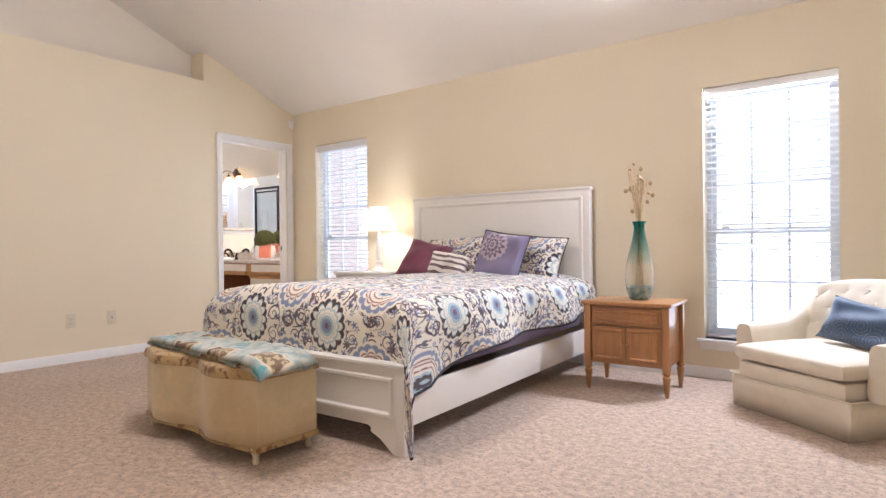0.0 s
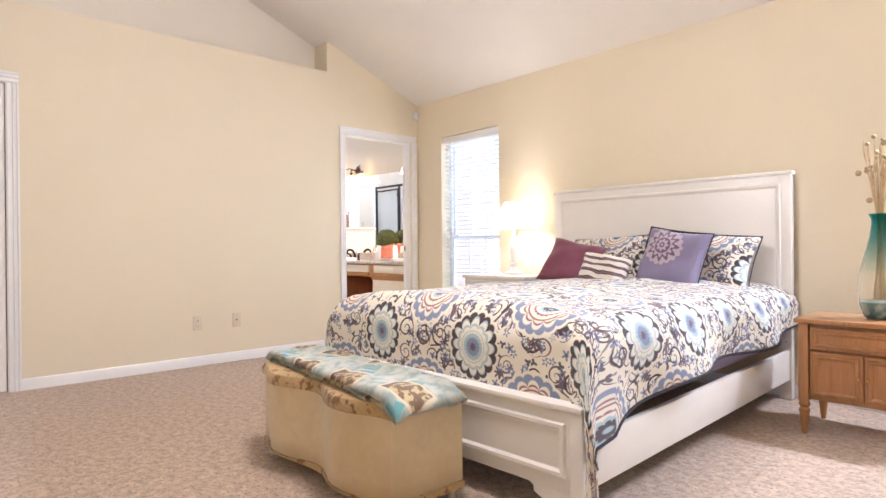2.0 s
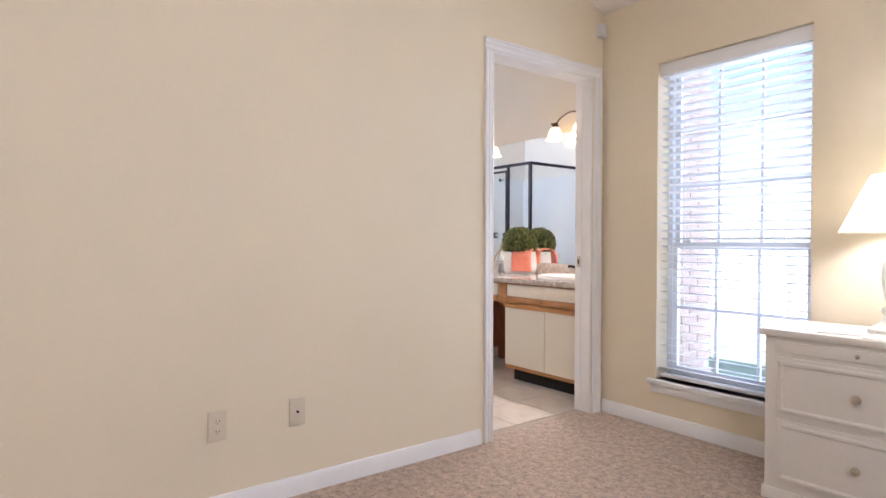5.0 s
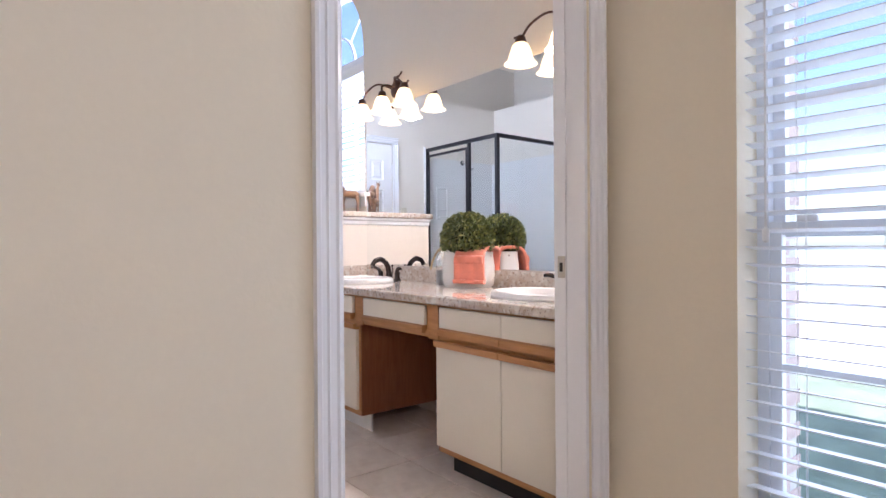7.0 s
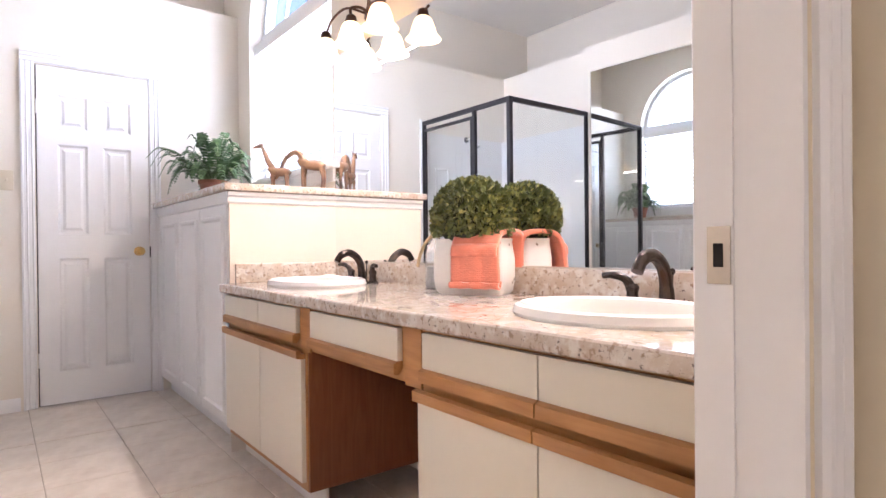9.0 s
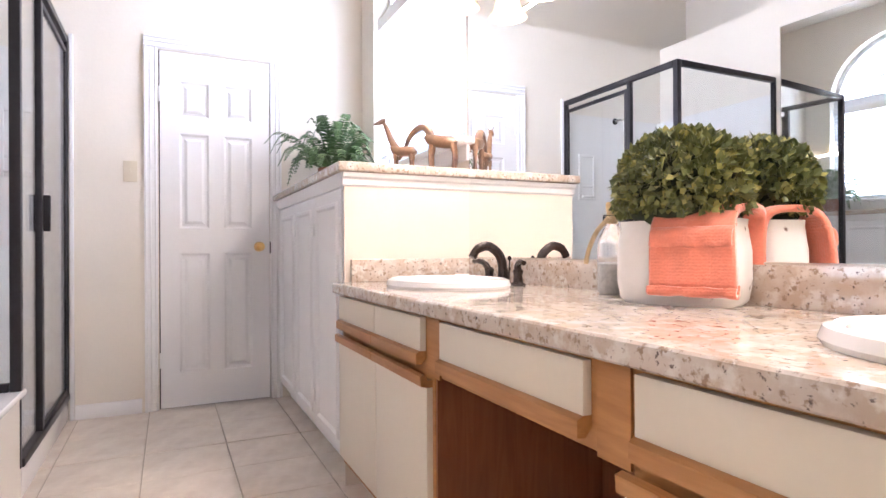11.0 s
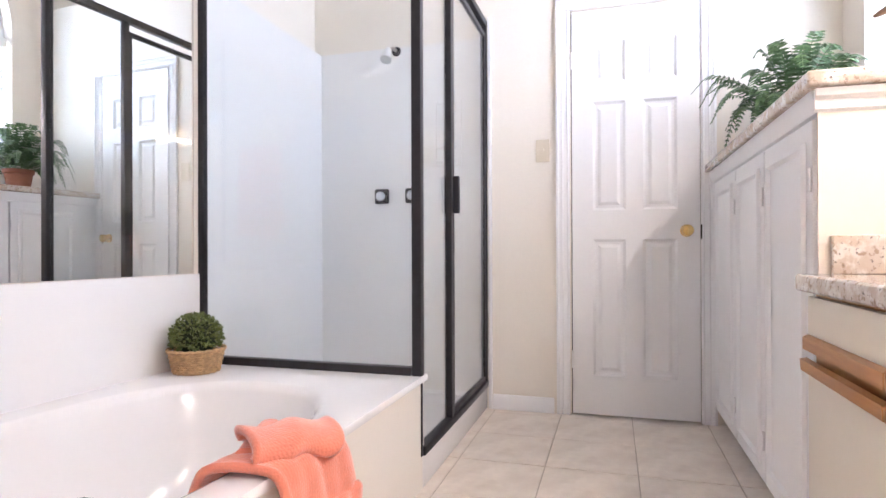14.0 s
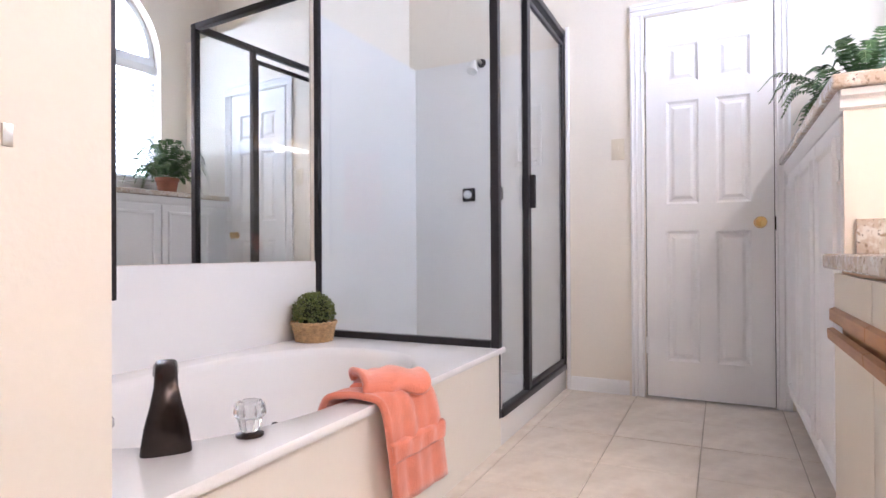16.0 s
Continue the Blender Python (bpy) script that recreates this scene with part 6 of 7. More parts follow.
# fern at the far end of the linen cabinet
fern = thing("potted_fern", "bushy green fern in a terracotta pot on the stone top", "fern", (-9.177, 5.434, BAR))
part("pot", lathe([(0.062, 0), (0.065, 0.005), (0.082, 0.105), (0.090, 0.108), (0.092, 0.135), (0.082, 0.135), (0.078, 0.11)], 28), material("terracotta", (0.28, 0.11, 0.065), 0.8, vary=0.12, scale=20), fern)
FERN = leaf_material("fern_leaf", (0.045, 0.10, 0.030), (0.075, 0.15, 0.045), (0.13, 0.21, 0.08))
rnd = random.Random(11)
for k in range(58):
    a = k * 2.4 + rnd.uniform(-0.3, 0.3)
    reach, lift = rnd.uniform(0.25, 0.42), rnd.uniform(0.05, 0.22)
    if k % 4 == 0:
        reach, lift = rnd.uniform(0.10, 0.20), rnd.uniform(0.22, 0.32)
    if math.cos(a) < -0.3:
        reach = min(reach, 0.33)
    if math.sin(a) > 0.3:
        reach = min(reach, 0.27)
    droop = rnd.uniform(0.03, 0.16) * reach / 0.3
    pts_ = curve_points([(0.02 * math.cos(a), 0.02 * math.sin(a), 0.11), (reach * 0.40 * math.cos(a), reach * 0.40 * math.sin(a), 0.12 + lift * 0.62), (reach * 0.78 * math.cos(a), reach * 0.78 * math.sin(a), 0.12 + lift), (reach * math.cos(a), reach * math.sin(a), max(0.02, 0.12 + lift - droop))], 9)
    verts, faces = [], []
    for i in range(6, len(pts_) - 1):
        d_ = (pts_[i + 1] - pts_[i]).normalized()
        side = d_.cross(Vector((0, 0, 1))).normalized()
        f_ = (i - 5) / (len(pts_) - 6)
        ln = 0.060 * (1 - f_) ** 0.7 * min(1, 0.55 + 2 * f_) + 0.006
        for s_ in (-1, 1):
            n0 = len(verts)
            out = (side * s_ + d_ * 0.35).normalized()
            dip = Vector((0, 0, rnd.uniform(-0.4, 0.0) * ln))
            verts += [pts_[i] - d_ * 0.003, pts_[i] + out * ln * 0.5 - d_ * 0.0055 + dip * 0.3, pts_[i] + out * ln + dip, pts_[i] + out * ln * 0.5 + d_ * 0.0055 + dip * 0.3, pts_[i] + d_ * 0.003]
            faces.append((n0, n0 + 1, n0 + 2, n0 + 3, n0 + 4))
    me = bpy.data.meshes.new("frond")
    me.from_pydata([tuple(v) for v in verts], [], faces)
    me.materials.append(FERN)
    fo = tagged(new("frond", me), kind="stuff")
    fo.parent = fern
    part("stalk", tube(pts_, 0.0016, 5), FERN, fo)

# giraffes
CARVED = material("carved_brown_wood", (0.24, 0.135, 0.075), 0.35, vary=0.25, scale=20, fine=90, second=(0.12, 0.07, 0.055), second_scale=14, second_at=0.56, second_soft=0.1)


def giraffe(name, label, at, body, neck, head, legs, fat, head_dir):
    g = part(name, merge(
        tube(body, [fat * k for k in (0.55, 0.95, 1.0, 0.9, 0.92, 0.6)], 14),
        tube(curve_points(neck, 4), [fat * (0.72 - 0.45 * k / (4 * (len(neck) - 1))) for k in range(4 * (len(neck) - 1) + 1)], 12),
        tube([Vector(head) - Vector(head_dir) * 0.012, Vector(head), Vector(head) + Vector(head_dir) * 0.022, Vector(head) + Vector(head_dir) * 0.038], [0.006, 0.011, 0.008, 0.004], 10),
        *(tube([Vector(head) + Vector((s_ * 0.006, 0, 0.006)), Vector(head) + Vector((s_ * 0.012, 0.002, 0.020))], [0.003, 0.001], 6) for s_ in (-1, 1)),
        *(tube(curve_points(l, 4), [fat * 0.36] * 3 + [fat * 0.24] * (4 * (len(l) - 1) - 2), 8) for l in legs)), CARVED)
    g.matrix_world = pose(*at, 0, 0, -45) @ Matrix.Diagonal((1.25, 1.22, 1.12, 1))
    return tagged(g, label, "figurine")


giraffe("giraffe_figurine", "carved brown wooden giraffe bending its neck down", (-8.127, 5.639, BAR),
        [(0, 0.060, 0.105), (0, 0.045, 0.112), (0, 0.015, 0.116), (0, -0.015, 0.120), (0, -0.035, 0.130), (0, -0.05, 0.145)],
        [(0, -0.03, 0.125), (0, -0.045, 0.165), (0, -0.075, 0.180), (0, -0.115, 0.150), (0, -0.14, 0.095)], (0, -0.145, 0.088),
        [[(s_ * 0.012, y, 0.105), (s_ * 0.014, y + dy, 0.055), (s_ * 0.014, y + dy * 0.4, 0.0)] for s_ in (-1, 1) for y, dy in ((-0.03, -0.004), (0.05, 0.008))], 0.026, (0, -0.45, -0.9))
giraffe("giraffe_figurine", "small carved brown wooden giraffe with raised head", (-8.257, 5.514, BAR),
        [(0, 0.050, 0.078), (0, 0.040, 0.086), (0, 0.01, 0.088), (0, -0.015, 0.090), (0, -0.03, 0.098), (0, -0.042, 0.112)],
        [(0, -0.022, 0.095), (0, -0.048, 0.140), (0, -0.065, 0.185), (0, -0.078, 0.212)], (0, -0.083, 0.218),
        [[(s_ * 0.010, y, 0.08), (s_ * 0.011, y, 0.04), (s_ * 0.011, y + 0.004, 0.0)] for s_ in (-1, 1) for y in (-0.028, 0.036)], 0.022, (0, -0.95, -0.25))

# ---- shower ----
SX, SY, SZ = -8.432, 4.035, 2.112
structure("shower_curb", merge(boxes((XF, SX - 0.02, SY - 0.07, SY + 0.012, 0, 0.118), bevel=0.008)), ACRYLIC, "white shower curb", "shower curb")
structure("shower_pan", boxes((XF, SX - 0.02, YT, SY - 0.07, 0.0, 0.06)), ACRYLIC, "white shower floor", "shower floor")
structure("shower_wall_panel", boxes((XF, XF + 0.008, YT, SY - 0.015, 0.06, 2.02), (XF + 0.008, SX - 0.02, YT, 3.05, 0.06, 2.02)), SHOWER, "glossy white shower wall panels", "shower wall")
enc = thing("shower_enclosure", "framed glass shower enclosure with dark bronze rails", "shower enclosure")


def bar(x0, x1, y0, y1, z0, z1, name="rail"):
    return part(name, boxes((x0, x1, y0, y1, z0, z1), bevel=0.003), BLACK_FRAME, enc)


bar(SX - 0.018, SX + 0.018, SY - 0.018, SY + 0.018, DECK, SZ, "corner_post")
bar(SX - 0.022, SX - 0.004, SY - 0.010, SY + 0.012, 0.118, DECK, "corner_post")
bar(SX - 0.014, SX + 0.014, YQ, YQ + 0.025, DECK, SZ, "wall_post")
SKEW = -0.046                                          # the wall behind the tub runs a little off square


def along_tub(x, off=0.0):
    return YQ + SKEW * (x - SX) + off


def tub_panel(x0, x1, d0, d1, z0, z1):
    """A slab laid along the tub wall, from depth d0 to d1 off its face."""
    return prism([(x0, along_tub(x0, d0)), (x1, along_tub(x1, d0)), (x1, along_tub(x1, d1)), (x0, along_tub(x0, d1))], "z", z0, z1)


structure("wall_tub_mirror", prism([(SX - 0.02, YT), (XT, YT), (XT, along_tub(XT)), (SX - 0.02, along_tub(SX - 0.02))], "z", 0, ZLEDGE - 0.001), PAINT_BATH, "pale wall that carries the mirror over the tub", "wall")
bar(SX - 0.018, SX + 0.018, YQ + 0.025, SY - 0.022, DECK, DECK + 0.03, "sill_rail")
bar(SX - 0.018, SX + 0.018, YQ + 0.025, SY - 0.022, SZ - 0.035, SZ, "head_rail")
bar(XF + 0.002, SX - 0.022, SY - 0.018, SY + 0.018, SZ - 0.035, SZ, "head_rail")
bar(XF + 0.002, SX - 0.022, SY - 0.020, SY + 0.020, 0.118, 0.150, "sill_rail")
bar(XF + 0.002, XF + 0.030, SY - 0.016, SY + 0.016, 0.150, SZ - 0.035, "wall_post")
bar(-8.857, -8.827, SY - 0.016, SY + 0.016, 0.150, SZ - 0.035, "mullion")
bm = boxes((XF + 0.034, XF + 0.056, SY - 0.004, SY + 0.014, 0.156, SZ - 0.075), (-8.884, -8.860, SY - 0.004, SY + 0.014, 0.156, SZ - 0.075), (XF + 0.056, -8.884, SY - 0.004, SY + 0.014, 0.156, 0.182), (XF + 0.056, -8.884, SY - 0.004, SY + 0.014, SZ - 0.10, SZ - 0.075), bevel=0.002)
sdoor = part("shower_door", bm, BLACK_FRAME, enc)
part("door_handle", boxes((-8.874, -8.850, SY + 0.014, SY + 0.042, 1.02, 1.18), bevel=0.004), BLACK_FRAME, sdoor)
part("door_pane", boxes((XF + 0.056, -8.884, SY + 0.003, SY + 0.008, 0.182, SZ - 0.10)), SHOWER_GLASS, sdoor)
part("pane", boxes((-8.827, SX - 0.022, SY - 0.003, SY + 0.003, 0.150, SZ - 0.035)), SHOWER_GLASS, enc)
part("pane", boxes((SX - 0.003, SX + 0.003, YQ + 0.025, SY - 0.022, DECK + 0.03, SZ - 0.035)), SHOWER_GLASS, enc)
structure("trim", boxes((XF + 0.0005, XF + 0.016, SY + 0.021, SY + 0.042, 0.0, 2.13), bevel=0.003), TRIM, "white trim strip beside the shower", "trim")
sh = thing("wall_shower", "white and chrome shower head on a short arm", "shower head", (XF + 0.009, 3.526, 1.998))
part("flange", moved(lathe([(0.028, 0), (0.026, 0.006), (0.012, 0.012)], 18), pose(0, 0, 0, 0, 90, 0)), BLACK_FRAME, sh)
part("arm", tube(curve_points([(0.005, 0, 0), (0.06, 0, 0.0), (0.10, -0.01, -0.02)], 5), 0.009, 8), NICKEL, sh)
part("head", moved(lathe([(0.012, 0), (0.018, -0.02), (0.022, -0.045), (0.034, -0.075), (0.032, -0.085)], 20), pose(0.10, -0.01, -0.015, 0, -28, 0)), WHITE_PLASTIC, sh)
FROSTED = material("frosted_acrylic", (0.62, 0.64, 0.67), 0.18, vary=0.1, scale=60, spec=0.8)
for y in (3.436, 3.623):
    vh = thing("shower_valve", "black square shower valve with a clear knob", "valve", (XF + 0.009, y, 1.172), group="shower valves")
    part("escutcheon", boxes((0, 0.014, -0.042, 0.042, -0.042, 0.042), bevel=0.012, seg=3), BLACK_FRAME, vh)
    part("knob", moved(lathe([(0.012, 0), (0.026, 0.006), (0.028, 0.022), (0.020, 0.034), (0.006, 0.036)], 10), pose(0.014, 0, 0, 0, 90, 0)), FROSTED, vh)
soap = thing("soap_niche", "moulded white soap niche in the shower wall", "soap niche", (XF + 0.008, 3.826, 1.515))
part("frame", boxes((0, 0.014, -0.085, -0.060, -0.185, 0.185), (0, 0.014, 0.060, 0.085, -0.185, 0.185), (0, 0.014, -0.060, 0.060, 0.160, 0.185), (0, 0.014, -0.060, 0.060, -0.185, -0.160), (0, 0.014, -0.060, 0.060, -0.085, -0.065), bevel=0.004), SHOWER, soap)
part("shelf", boxes((0, 0.035, -0.060, 0.060, -0.165, -0.150), bevel=0.004), SHOWER, soap)

# ---- bathtub ----
tub = thing("bathtub", "white drop-in oval bathtub with a smooth cream apron", "bathtub")
TC, TR = (-7.557, 3.565), (0.63, 0.385)
bm = bmesh.new()
nseg = 72


def oval(scale_x, scale_y, a, power=2.5):
    c, s_ = math.cos(a), math.sin(a)
    return (TC[0] + TR[0] * scale_x * math.copysign(abs(c) ** (2 / power), c), TC[1] + TR[1] * scale_y * math.copysign(abs(s_) ** (2 / power), s_))


def to_rect(x, y, x0, x1, y0, y1):
    dx, dy = x - TC[0], y - TC[1]
    k = min(((x1 - TC[0]) if dx > 0 else (TC[0] - x0)) / max(abs(dx), 1e-6), ((y1 - TC[1]) if dy > 0 else (TC[1] - y0)) / max(abs(dy), 1e-6))
    return TC[0] + dx * k, TC[1] + dy * k


RX0, RX1, RY0, RY1 = SX - 0.045, XT - 0.001, YQ - 0.09, SY + 0.022
outer = [to_rect(*oval(1, 1, 2 * math.pi * k / nseg), RX0, RX1, RY0, RY1) for k in range(nseg)]
for cxy in ((RX0, RY0), (RX1, RY0), (RX1, RY1), (RX0, RY1)):
    k = min(range(nseg), key=lambda q: (outer[q][0] - cxy[0]) ** 2 + (outer[q][1] - cxy[1]) ** 2)
    outer[k] = cxy
loops = [[(x, y, DECK - 0.022) for x, y in outer], [(x, y, DECK - 0.005) for x, y in outer], [(TC[0] + (x - TC[0]) * 0.996, TC[1] + (y - TC[1]) * 0.993, DECK) for x, y in outer]]
for sx_, sy_, z, pw in ((1.03, 1.04, DECK, 2.5), (1.0, 1.0, DECK - 0.006, 2.5), (0.975, 0.965, DECK - 0.03, 2.5), (0.93, 0.90, DECK - 0.16, 2.6), (0.87, 0.82, DECK - 0.30, 2.8), (0.78, 0.70, DECK - 0.36, 2.8), (0.40, 0.35, DECK - 0.375, 2.5)):
    loops.append([(*oval(sx_, sy_, 2 * math.pi * k / nseg, pw), z) for k in range(nseg)])
vl_ = [[bm.verts.new(c) for c in lp] for lp in loops]
for a_, b_ in zip(vl_, vl_[1:]):
    for k in range(nseg):
        bm.faces.new((a_[k], a_[(k + 1) % nseg], b_[(k + 1) % nseg], b_[k]))
bm.faces.new(vl_[-1])
part("basin", bm, ACRYLIC, tub)
part("apron", boxes((RX0 + 0.006, RX1, SY - 0.01, SY + 0.008, 0, DECK - 0.023)), material("cream_apron_panel", (0.80, 0.75, 0.67), 0.35, vary=0.015, scale=2), tub, "smooth cream front panel")
part("apron", boxes((RX0 + 0.006, RX0 + 0.02, YQ, SY - 0.01, 0.06, DECK - 0.023)), ACRYLIC, tub)
part("overflow", moved(lathe([(0.034, 0), (0.032, 0.006), (0.010, 0.009)], 24), pose(-7.257, 3.228, 0.325, -97, 0, 0)), WHITE_PLASTIC, tub)
part("jet", moved(lathe([(0.012, 0), (0.010, 0.006)], 14), pose(-7.242, 3.918, 0.398, 80, 0, 0)), BRONZE, tub)
structure("tub_surround", merge(tub_panel(SX + 0.016, XT, 0.0, 0.010, DECK, 0.770), boxes((XT - 0.008, XT, YQ - 0.06, SY - 0.0, DECK, 0.770))), SHOWER, "glossy white splash panel behind the tub", "splash panel")
tm = thing("tub_mirror", "large frameless mirror above the tub", "mirror")
part("glass", tub_panel(SX + 0.05, XT - 0.012, 0.001, 0.006, 0.773, 2.45), MIRROR, tm, smooth=False)
part("edge_strip", tub_panel(SX + 0.044, SX + 0.05, 0.001, 0.008, 0.773, 2.45), NICKEL, tm)
part("edge_strip", boxes((XT - 0.011, XT - 0.001, YP - 0.030, YP - 0.004, 0.745, 2.45), bevel=0.002), BLACK_FRAME, tm, "dark metal strip down the corner")
sp = thing("tub_spout", "dark bronze arched tub spout on the deck", "tub spout", (-6.984, 3.868, DECK), -38)
rings = []
bm = bmesh.new()
for (y, z), (w_, d_), tilt in (((0.0, 0.0), (0.041, 0.026), 0), ((0.0, 0.012), (0.040, 0.026), 0), ((0.003, 0.05), (0.035, 0.027), 8), ((0.0, 0.09), (0.026, 0.024), 14), ((-0.006, 0.125), (0.0195, 0.020), 30), ((-0.025, 0.148), (0.0185, 0.017), 55), ((-0.055, 0.158), (0.019, 0.014), 88), ((-0.095, 0.148), (0.021, 0.012), 112), ((-0.125, 0.130), (0.022, 0.009), 125)):
    ring = []
    for k in range(20):
        a = 2 * math.pi * k / 20
        lx, ly = w_ * math.copysign(abs(math.cos(a)) ** 0.6, math.cos(a)), d_ * math.copysign(abs(math.sin(a)) ** 0.6, math.sin(a))
        ring.append(bm.verts.new((lx, y + ly * math.cos(radians(tilt)), z + ly * math.sin(radians(tilt)))))
    rings.append(ring)
for a_, b_ in zip(rings, rings[1:]):
    for k in range(20):
        bm.faces.new((a_[k], a_[(k + 1) % 20], b_[(k + 1) % 20], b_[k]))
bm.faces.new(rings[0]), bm.faces.new(rings[-1])
part("spout", moved(bm, Matrix.Diagonal((1.18, 1.05, 1.03, 1))), BRONZE, sp)
for x, y in ((-7.134, 3.945), (-6.915, 3.745)):
    kn = part("knob_base", lathe([(0.030, 0), (0.030, 0.005), (0.018, 0.010)], 20), BRONZE, tub, "dark round knob base")
    kn.location = (x, y, DECK)
    bm = bmesh.new()
    prof = [(0.016, 0.010), (0.021, 0.016), (0.026, 0.040), (0.034, 0.050), (0.033, 0.064), (0.024, 0.076), (0.008, 0.079)]
    rings = [[bm.verts.new((r * (1 + (0.09 if k % 2 else -0.03)) * math.cos(2 * math.pi * k / 16), r * (1 + (0.09 if k % 2 else -0.03)) * math.sin(2 * math.pi * k / 16), z)) for k in range(16)] for r, z in prof]
    for a_, b_ in zip(rings, rings[1:]):
        for k in range(16):
            bm.faces.new((a_[k], a_[(k + 1) % 16], b_[(k + 1) % 16], b_[k]))
    bm.faces.new(rings[0]), bm.faces.new(rings[-1])
    part("crystal_knob", bm, CRYSTAL, kn, "clear crystal knob", smooth=False)

bt = thing("bath_towel", "folded coral bath towel draped over the tub edge", "towel", (-7.577, 4.005, DECK), -4)
draped_towel(bt, [(0.045, -0.105, -0.045), (0.04, -0.075, 0.006), (0.025, -0.03, 0.020), (0.01, 0.035, 0.022), (-0.01, 0.083, 0.004), (-0.03, 0.096, -0.08), (-0.065, 0.098, -0.275)], lambda v_: 0.20 + 0.07 * v_, TOWEL, 0.018, "cloth", seed=2.0, wob=0.003)
draped_towel(bt, [(-0.03, 0.102, -0.10), (-0.032, 0.1135, -0.11), (-0.038, 0.1145, -0.145), (-0.04, 0.106, -0.155)], 0.27, TOWEL, 0.005, "border_band", seed=2.0, wob=0.003)
fold = bmesh.new()
rows_ = []
for i in range(25):
    v_ = i / 24
    row_ = []
    for k in range(25):
        u_ = k / 24 * 2 - 1
        a = math.pi * (v_ * 1.25 - 0.12)
        rx_, rz_ = 0.085, 0.038
        row_.append(fold.verts.new((u_ * (0.115 - 0.015 * v_) - 0.03 + 0.06 * (v_ - 0.5), 0.005 - rx_ * math.cos(a) + 0.006 * math.sin(6 * u_), 0.030 + rz_ * math.sin(a) + 0.006 * math.sin(5 * u_ + 2) + (0.010 * u_))))
    rows_.append(row_)
for a_, b_ in zip(rows_, rows_[1:]):
    for k in range(24):
        fold.faces.new((a_[k], a_[k + 1], b_[k + 1], b_[k]))
fo = part("top_fold", moved(fold, pose(0, 0, 0, 0, 0, -24)), TOWEL, bt)
so = fo.modifiers.new("thick", "SOLIDIFY")
so.thickness = 0.016
part("roll", moved(tube([(0.115, -0.02, 0.026), (0.0, -0.055, 0.030), (-0.10, -0.085, 0.028)], 0.026, 14), pose(-0.02, 0.01, 0.006) @ Matrix.Diagonal((0.85, 1.25, 0.72, 1))), TOWEL, bt)

# towel hanging on the tub side of the partition
rail = thing("towel_bar", "dark bronze towel bar on the partition over the tub", "towel bar", (XT, 3.76, 1.575), 90)
part("bar", tube([(-0.24, 0.062, 0), (0.20, 0.062, 0)], 0.008, 12), BRONZE, rail)
for x in (-0.22, 0.18):
    part("bracket", tube([(x, 0.001, 0), (x, 0.062, 0)], [0.018, 0.009], 12), BRONZE, rail)
ht = thing("hanging_towel", "coral bath towel hanging over the bar by the tub", "towel", (XT, 3.76, 0), 90)
draped_towel(ht, [(0.0, 0.028, 1.02), (0.0, 0.040, 1.30), (0.0, 0.052, 1.56), (0.0, 0.062, 1.590), (0.0, 0.073, 1.56), (0.0, 0.088, 1.30), (0.0, 0.112, 0.965)], 0.30, TOWEL, 0.012, "cloth", seed=4.0, wob=0.004)

# basket with a small clipped ball
WICKER = material("tan_wicker", (0.52, 0.33, 0.16), 0.8, vary=0.25, scale=60)
bs = thing("wicker_basket", "small round tan wicker basket on the tub deck", "basket", (-8.272, 3.218, DECK))
part("lining", lathe([(0.074, 0.002), (0.092, 0.078), (0.086, 0.078), (0.07, 0.01)], 28), WICKER, bs)
for j in range(9):
    z = 0.006 + j * 0.0085
    r = 0.077 + 0.018 * (z / 0.08)
    bmw = tube([((r + 0.0032 * (1 if (k + j) % 2 else -1)) * math.cos(2 * math.pi * k / 36), (r + 0.0032 * (1 if (k + j) % 2 else -1)) * math.sin(2 * math.pi * k / 36), z) for k in range(37)], 0.0042, 6)
    part("weaver", bmw, WICKER, bs)
part("rim", tube([(0.099 * math.cos(2 * math.pi * k / 40), 0.099 * math.sin(2 * math.pi * k / 40), 0.084 + 0.003 * (k % 2)) for k in range(41)], 0.007, 8), WICKER, bs, "braided rim")
bx = thing("boxwood_ball", "small round green boxwood in a wicker basket", "topiary", (-8.272, 3.218, DECK + 0.06))
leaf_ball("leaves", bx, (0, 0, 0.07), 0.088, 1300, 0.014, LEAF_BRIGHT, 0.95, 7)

# ---- small wall fittings ----
sw = thing("light_switch", "ivory toggle switch plate beside the closet door", "switch", (XF, 4.352, 1.388))
part("plate", boxes((0, 0.006, -0.036, 0.036, -0.060, 0.060), bevel=0.002), PLATE, sw)
part("toggle", boxes((0.006, 0.016, -0.005, 0.005, -0.004, 0.012), bevel=0.002), PLATE, sw)
sw = thing("latch_plate", "small metal latch plate on the partition", "latch", (-6.578, YP, 0.957))
part("plate", boxes((-0.006, 0.006, 0, 0.003, -0.014, 0.014), bevel=0.001), NICKEL, sw)

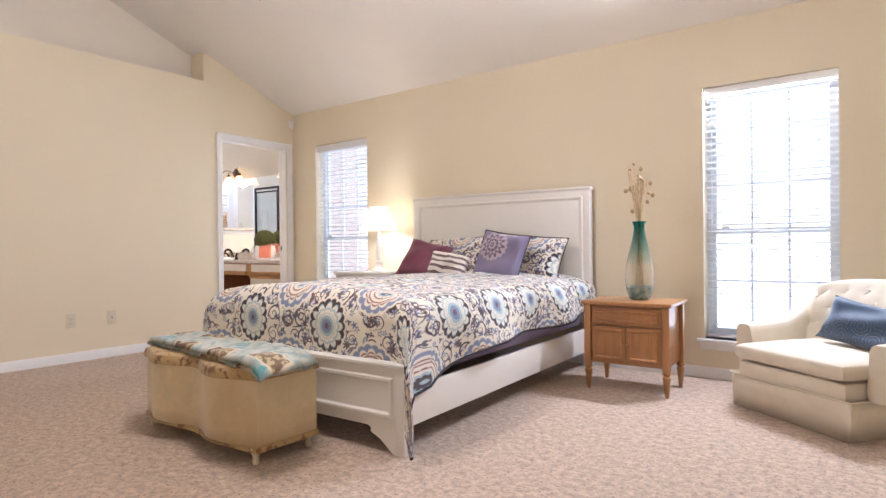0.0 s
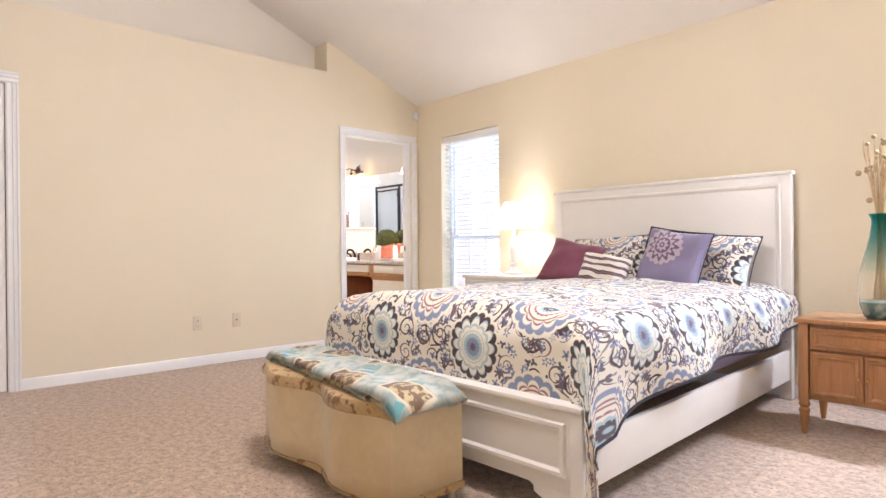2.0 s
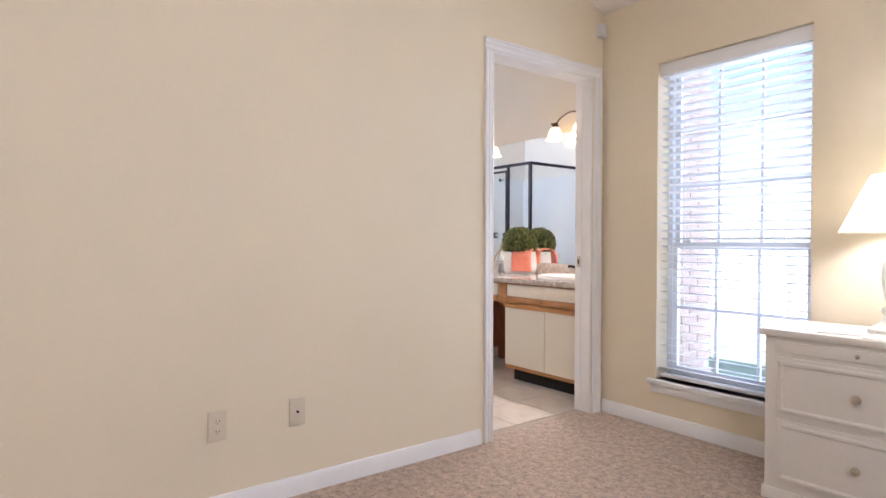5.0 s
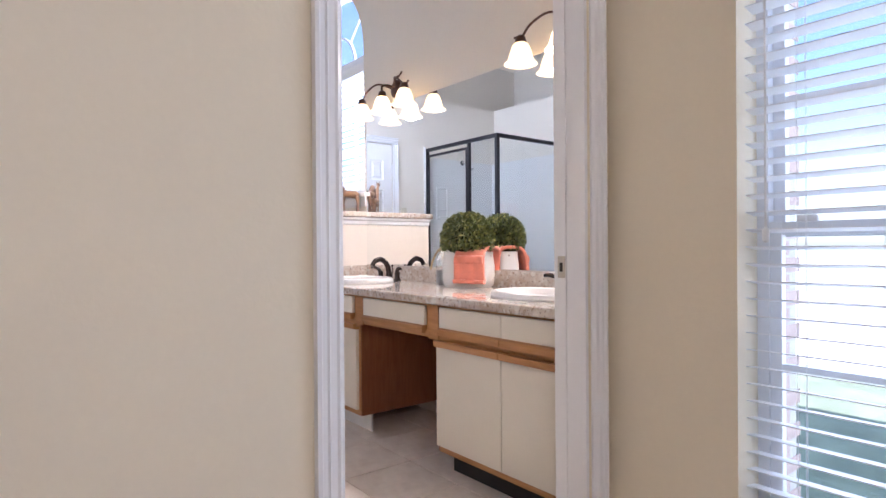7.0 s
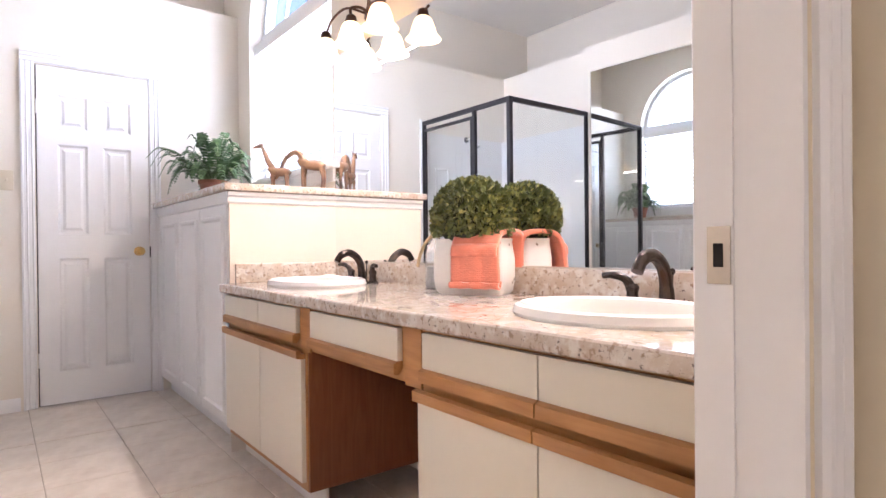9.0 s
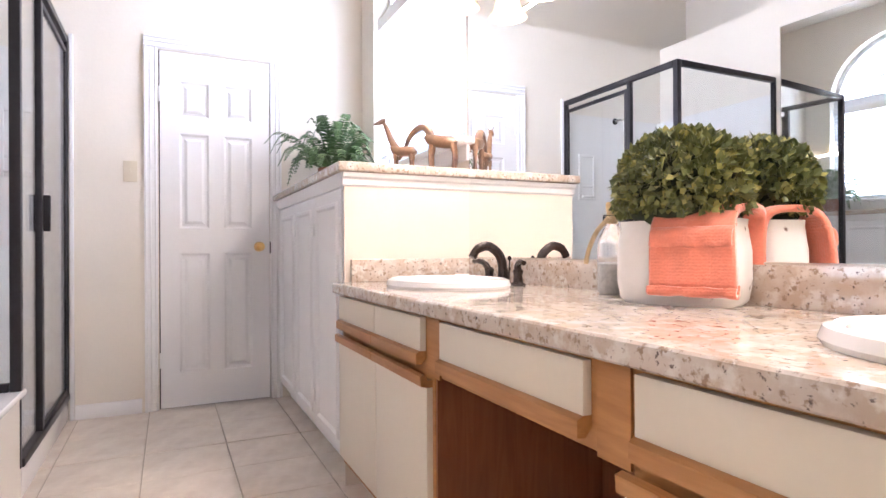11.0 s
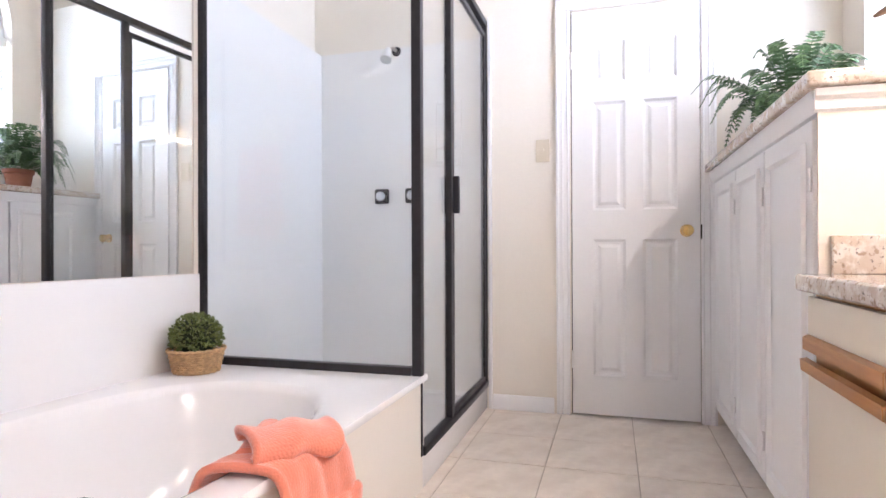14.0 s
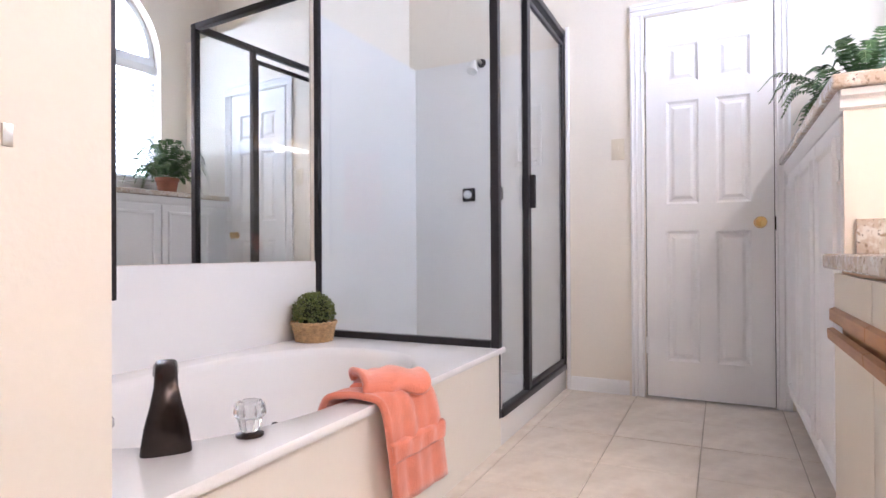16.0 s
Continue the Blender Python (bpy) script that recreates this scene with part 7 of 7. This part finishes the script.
# ---- bedroom ceiling fan light, over the foot of the bed ----
fan = thing("ceiling_fan", "ceiling fan with a lit glass globe and pull chain", "ceiling fan", (-2.25, 2.30, 0))
part("downrod", tube([(0, 0, 2.72), (0, 0, 3.66)], 0.013, 10), BRASS, fan)
part("motor", lathe([(0.05, 2.74), (0.12, 2.72), (0.14, 2.66), (0.12, 2.60), (0.06, 2.57)], 32), BRASS, fan)
for k in range(5):
    m4 = pose(0, 0, 2.66, 0, 0, 72 * k + 20)
    part("blade", moved(boxes((0.16, 0.66, -0.065, 0.065, -0.004, 0.004), bevel=0.003), m4 @ pose(0, 0, 0, 10, 0, 0)), WHITE_WOOD, fan)
part("globe", lathe([(0.05, 2.56), (0.10, 2.52), (0.125, 2.46), (0.10, 2.40), (0.03, 2.375)], 28), material("lit_globe", (0.9, 0.85, 0.75), emit=(1.0, 0.88, 0.70), strength=7, vary=0), fan)
part("pull_chain", tube([(0, 0, 2.375), (0, 0, 2.14)], 0.0015, 6), BRASS, fan)
part("finial", lathe([(0.003, 2.14), (0.010, 2.125), (0.008, 2.10), (0.003, 2.09)], 14), BRASS, fan, "gold pull")
lamp("ceiling_fan_light", "POINT", pose(-2.25, 2.30, 2.28), 27, (1.0, 0.95, 0.88), radius=0.22)


# ---- pieces: floor tiles and bricks ----
tile_bm = boxes((0.002, 0.351, 0.002, 0.351, -0.006, 0.0), bevel=0.0015, seg=1)
first = None
for i in range(-3, 10):
    for j in range(-4, 5):
        x, y = -8.787 + 0.353 * i, 4.445 + 0.353 * j
        if x + 0.353 < XF or x > -5.62 or y + 0.353 < 4.0 or y > YM:
            continue
        if first is None:
            first = part("tile", tile_bm, TILE, floor_bath, smooth=False)
            ob = first
        else:
            ob = new("tile", first.data)
            ob.parent = floor_bath
        ob.location = (x, y, 0.0008 * ((i * 7 + j * 3) % 3 - 1))
bm = boxes((0.0, 0.004, 0.005, 0.198, 0.005, 0.062))
first = None
z, row = -0.3, 0
while z < 3.0:
    y = YN + T - 0.1 + (0.1 if row % 2 else 0)
    while y < 6.05:
        if y > YN + T:
            if first is None:
                first = ob = part("brick", bm, BRICK, brick_wall, smooth=False)
            else:
                ob = new("brick", first.data)
                ob.parent = brick_wall
            ob.location = (-5.36, y, z)
        y += 0.203
    z, row = z + 0.067, row + 1
